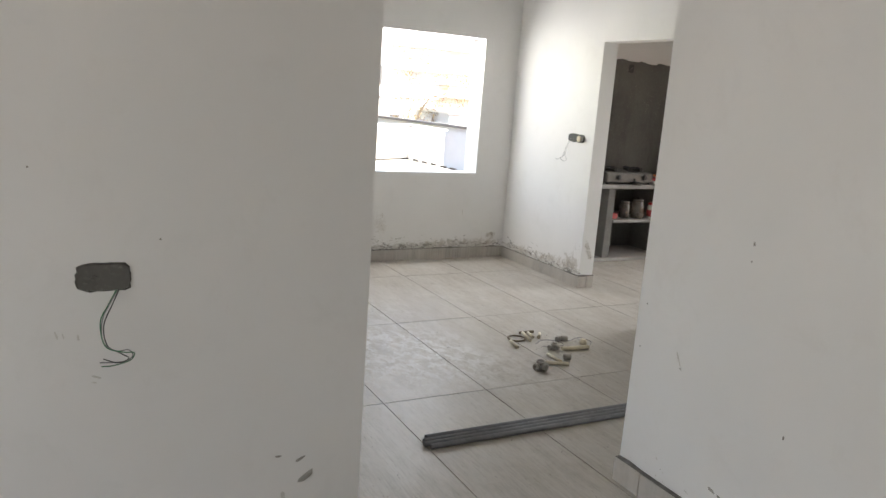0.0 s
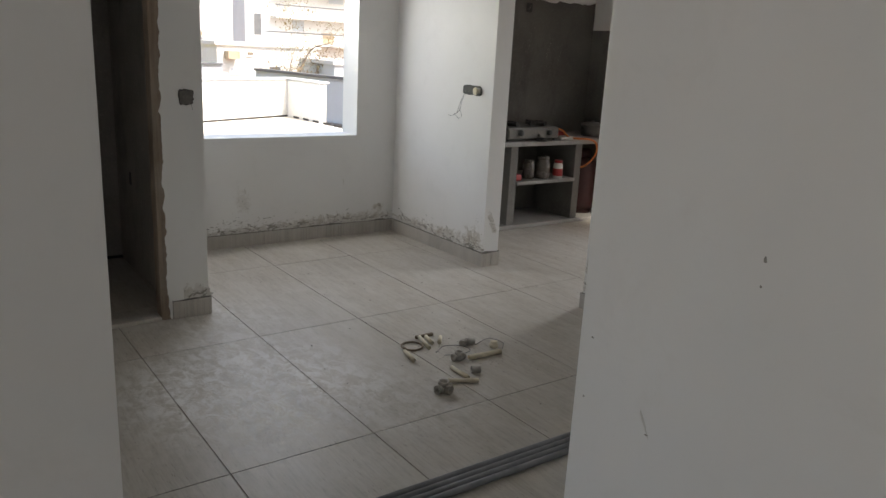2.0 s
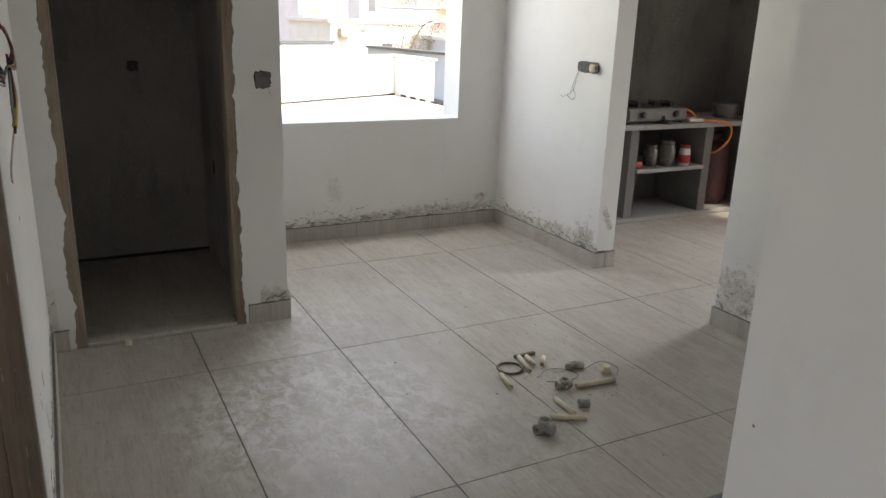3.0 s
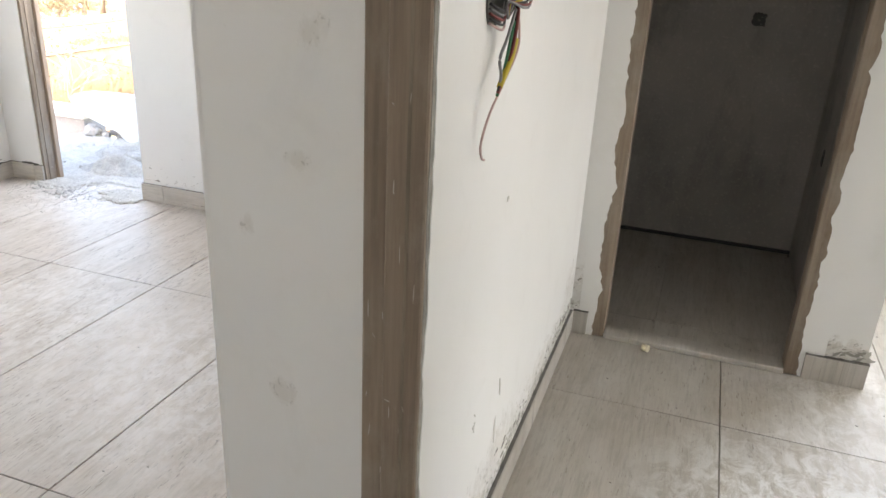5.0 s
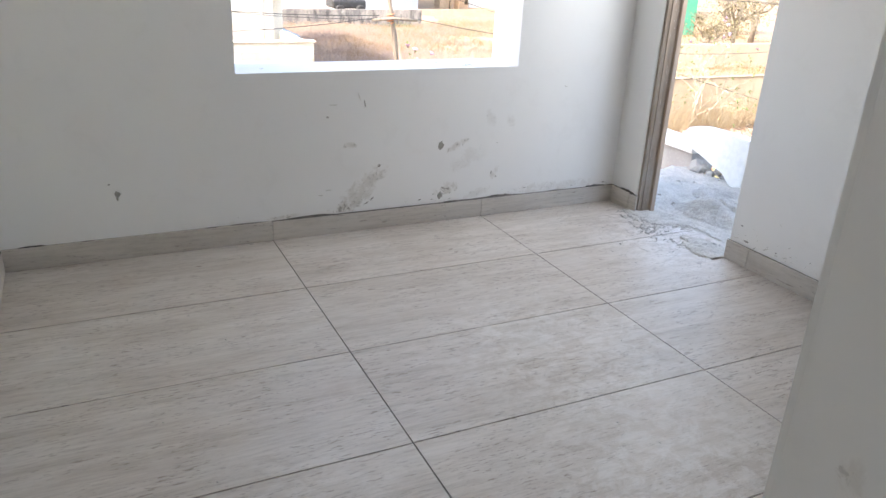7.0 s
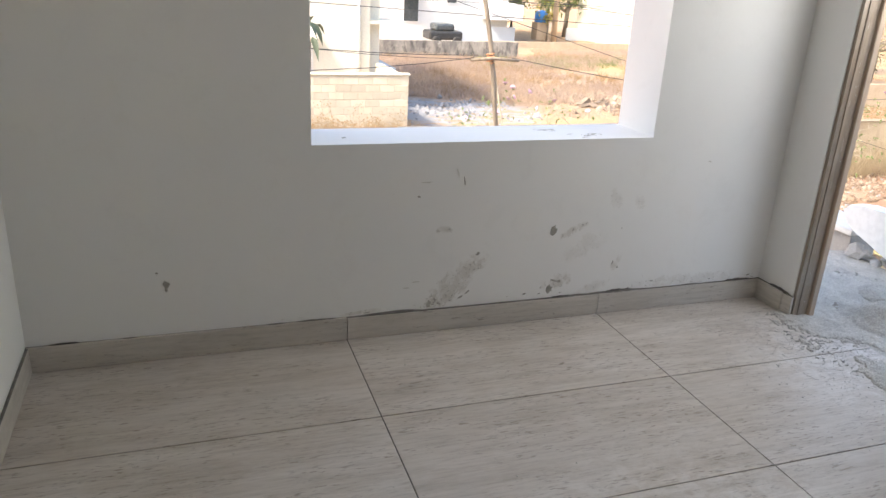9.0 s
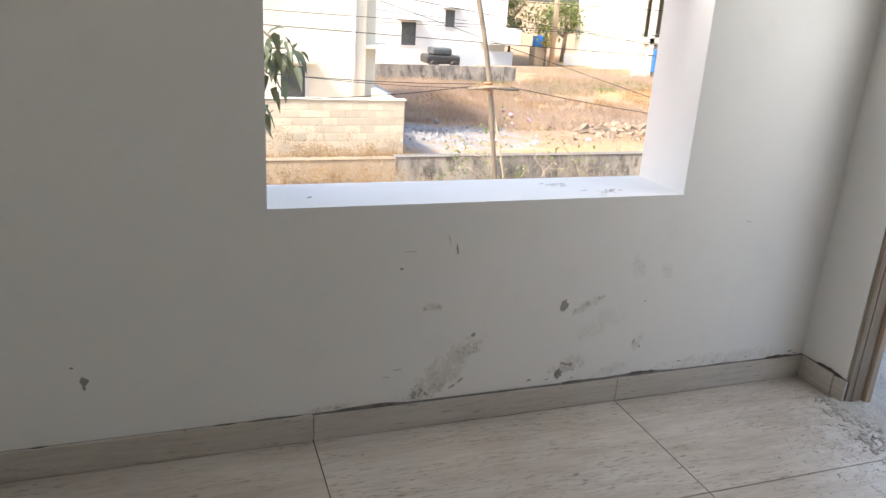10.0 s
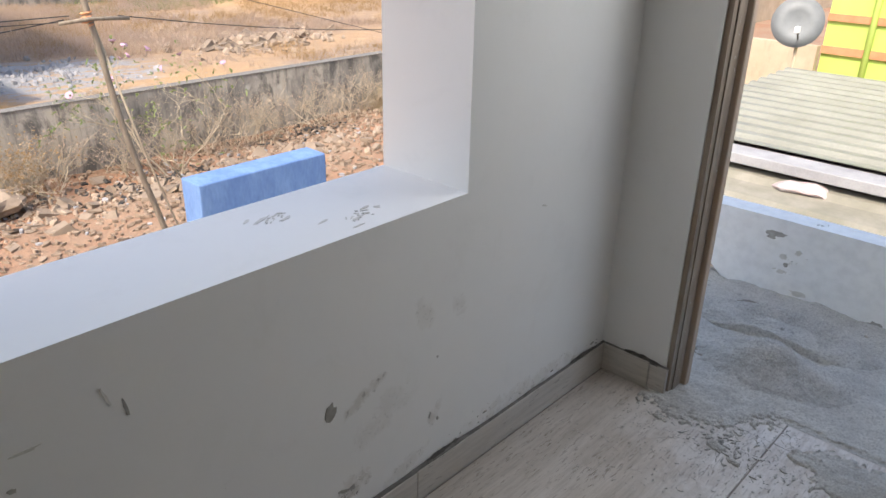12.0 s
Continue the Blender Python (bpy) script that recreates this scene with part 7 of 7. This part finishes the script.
low_house = north_house("low_white_house", "low white flat-roofed house beyond the terrace", 7.5, 11.2, 22.0, 27.0, 1.30, M_OUTWHITE,
                        [(7.95, 8.5, 0.38, 0.55, M_OUTGREY), (9.35, 9.75, 0.52, 0.64, M_DISH), (9.35, 9.75, 0.28, 0.46, M_OUTGREY), (8.55, 8.75, 1.0, 1.1, M_BARK)])
part("parapet_seam", boxes((10.9, 10.93, 21.97, 22.0, 0.4, 1.3)), M_OUTGREY, low_house)
part("canopy", prism(bmesh.new(), [(7.75, 21.6), (8.15, 21.6), (8.15, 21.98), (7.75, 21.98)], 0.86, 1.12), M_TANWALL, low_house, "small tan canopy")
pale_block = north_house("pale_blue_house", "pale blue house corner beside a grey roof", 10.6, 15.0, 19.5, 24.0, 0.85, M_OUTGREY)
tower = north_house("white_tower", "white multi-storey house with thin balcony ledges and pale windows", 12.0, 20.0, 31.0, 32.6, 8.0, M_OUTWHITE,
                    [(12.4, 12.75, 1.75, 2.7, M_DISH), (12.85, 13.1, 1.75, 2.4, M_OUTGREY), (14.3, 14.9, 2.0, 2.5, M_OUTGREY), (15.9, 16.5, 1.5, 2.0, M_TANWALL), (16.2, 17.0, 3.4, 4.4, M_OUTGREY), (14.2, 15.0, 3.6, 4.2, M_OUTGREY)],
                    [(12.6, 18.5, 1.35), (13.2, 18.5, 2.55), (13.2, 18.5, 3.7)])
# widened and raised as a white backdrop where the sky would look grey
far_left = north_house("far_house_backdrop", "far house with narrow windows, enlarged as a white backdrop for bright sky", 12.1, 19.0, 41.0, 46.0, 9.0, M_OUTWHITE,
                       [(12.3, 12.6, 1.75, 1.95, M_TANWALL), (12.8, 13.3, 1.6, 1.85, M_TANWALL), (12.3, 13.2, 2.6, 2.7, M_OUTGREY), (12.3, 13.2, 3.6, 3.7, M_OUTGREY)])
blue_shed = north_house("blue_shed", "small bright blue shed beside a cream house", 10.9, 11.7, 36.0, 38.0, 1.4, M_TARP_PALE)
tree(9.9, 20.6, GZ, 6.2, 1.25, M_THINLEAF, "sparse half-bare tree with brown leaves beyond the terrace", 1500, 0.08)
tree(11.7, 21.5, GZ, 6.0, 1.25, M_THINLEAF, "sparse half-bare tree with brown leaves beyond the terrace", 1500, 0.08)


# ---- floor tiles ----
def tile_mesh(w, d):
    bm = bmesh.new()
    v = [bm.verts.new(p) for p in ((0, 0, -0.0034), (w, 0, -0.0034), (w, d, -0.0034), (0, d, -0.0034), (0.0008, 0.0008, 0), (w - 0.0008, 0.0008, 0), (w - 0.0008, d - 0.0008, 0), (0.0008, d - 0.0008, 0))]
    bm.faces.new(v[4:])
    for k in range(4):
        bm.faces.new((v[k], v[(k + 1) % 4], v[4 + (k + 1) % 4], v[4 + k]))
    me = bpy.data.meshes.new("floor_tile")
    bm.to_mesh(me)
    bm.free()
    return me


TILE_MESHES = {}


def lay(x0, x1, y0, y1, gx, gy, material, joint=0.0042, z=0.0):
    """Tiles 0.6 x 1.2 m over a rectangle, on a grid through (gx, gy), cut at its edges."""
    xs = [gx + 0.6 * k for k in range(-30, 31)]
    ys = [gy + 1.2 * k for k in range(-20, 21)]
    for c in ys:
        if y0 < c < y1:
            part("dark_joint", boxes((x0, x1, c - 0.0016, c + 0.0016, -0.0034, -0.0020)), M_RIM, slab)
    for a, b in zip(xs, xs[1:]):
        for c, d in zip(ys, ys[1:]):
            p, q, r, s = max(a + joint / 2, x0), min(b - joint / 2, x1), max(c + 0.0016, y0), min(d - 0.0016, y1)
            if q - p < 0.01 or s - r < 0.01:
                continue
            key = (round(q - p, 4), round(s - r, 4), material.name)
            if key not in TILE_MESHES:
                TILE_MESHES[key] = tile_mesh(q - p, s - r)
                TILE_MESHES[key].materials.append(material)
            ob = new("floor_tile", TILE_MESHES[key])
            ob.location = (p, r, z + rng.uniform(-0.0003, 0.0003))
            ob.parent = slab


lay(WW, EW + 0.07, -2.36, NW, 0.0, 0.0, M_TILE)
lay(BW, 0.045, -6.6, -2.36, 0.0, 0.0, M_TILE)
lay(EW + 0.07, 4.30, -2.36, 1.36, 0.0, 0.0, M_TILE)
lay(-1.19, -0.26, 0.555, 1.83, -0.87, 1.9, M_TILE, z=0.006)
lay(BW, BE, BS, BN, -4.175, -1.087, M_TILE_B)
lay(-4.48, -3.87, BN, BN + 0.23, -4.175, -1.087, M_TILE_B)
lay(BE, WW, -2.297, -1.225, -4.175, -1.087, M_TILE_B)
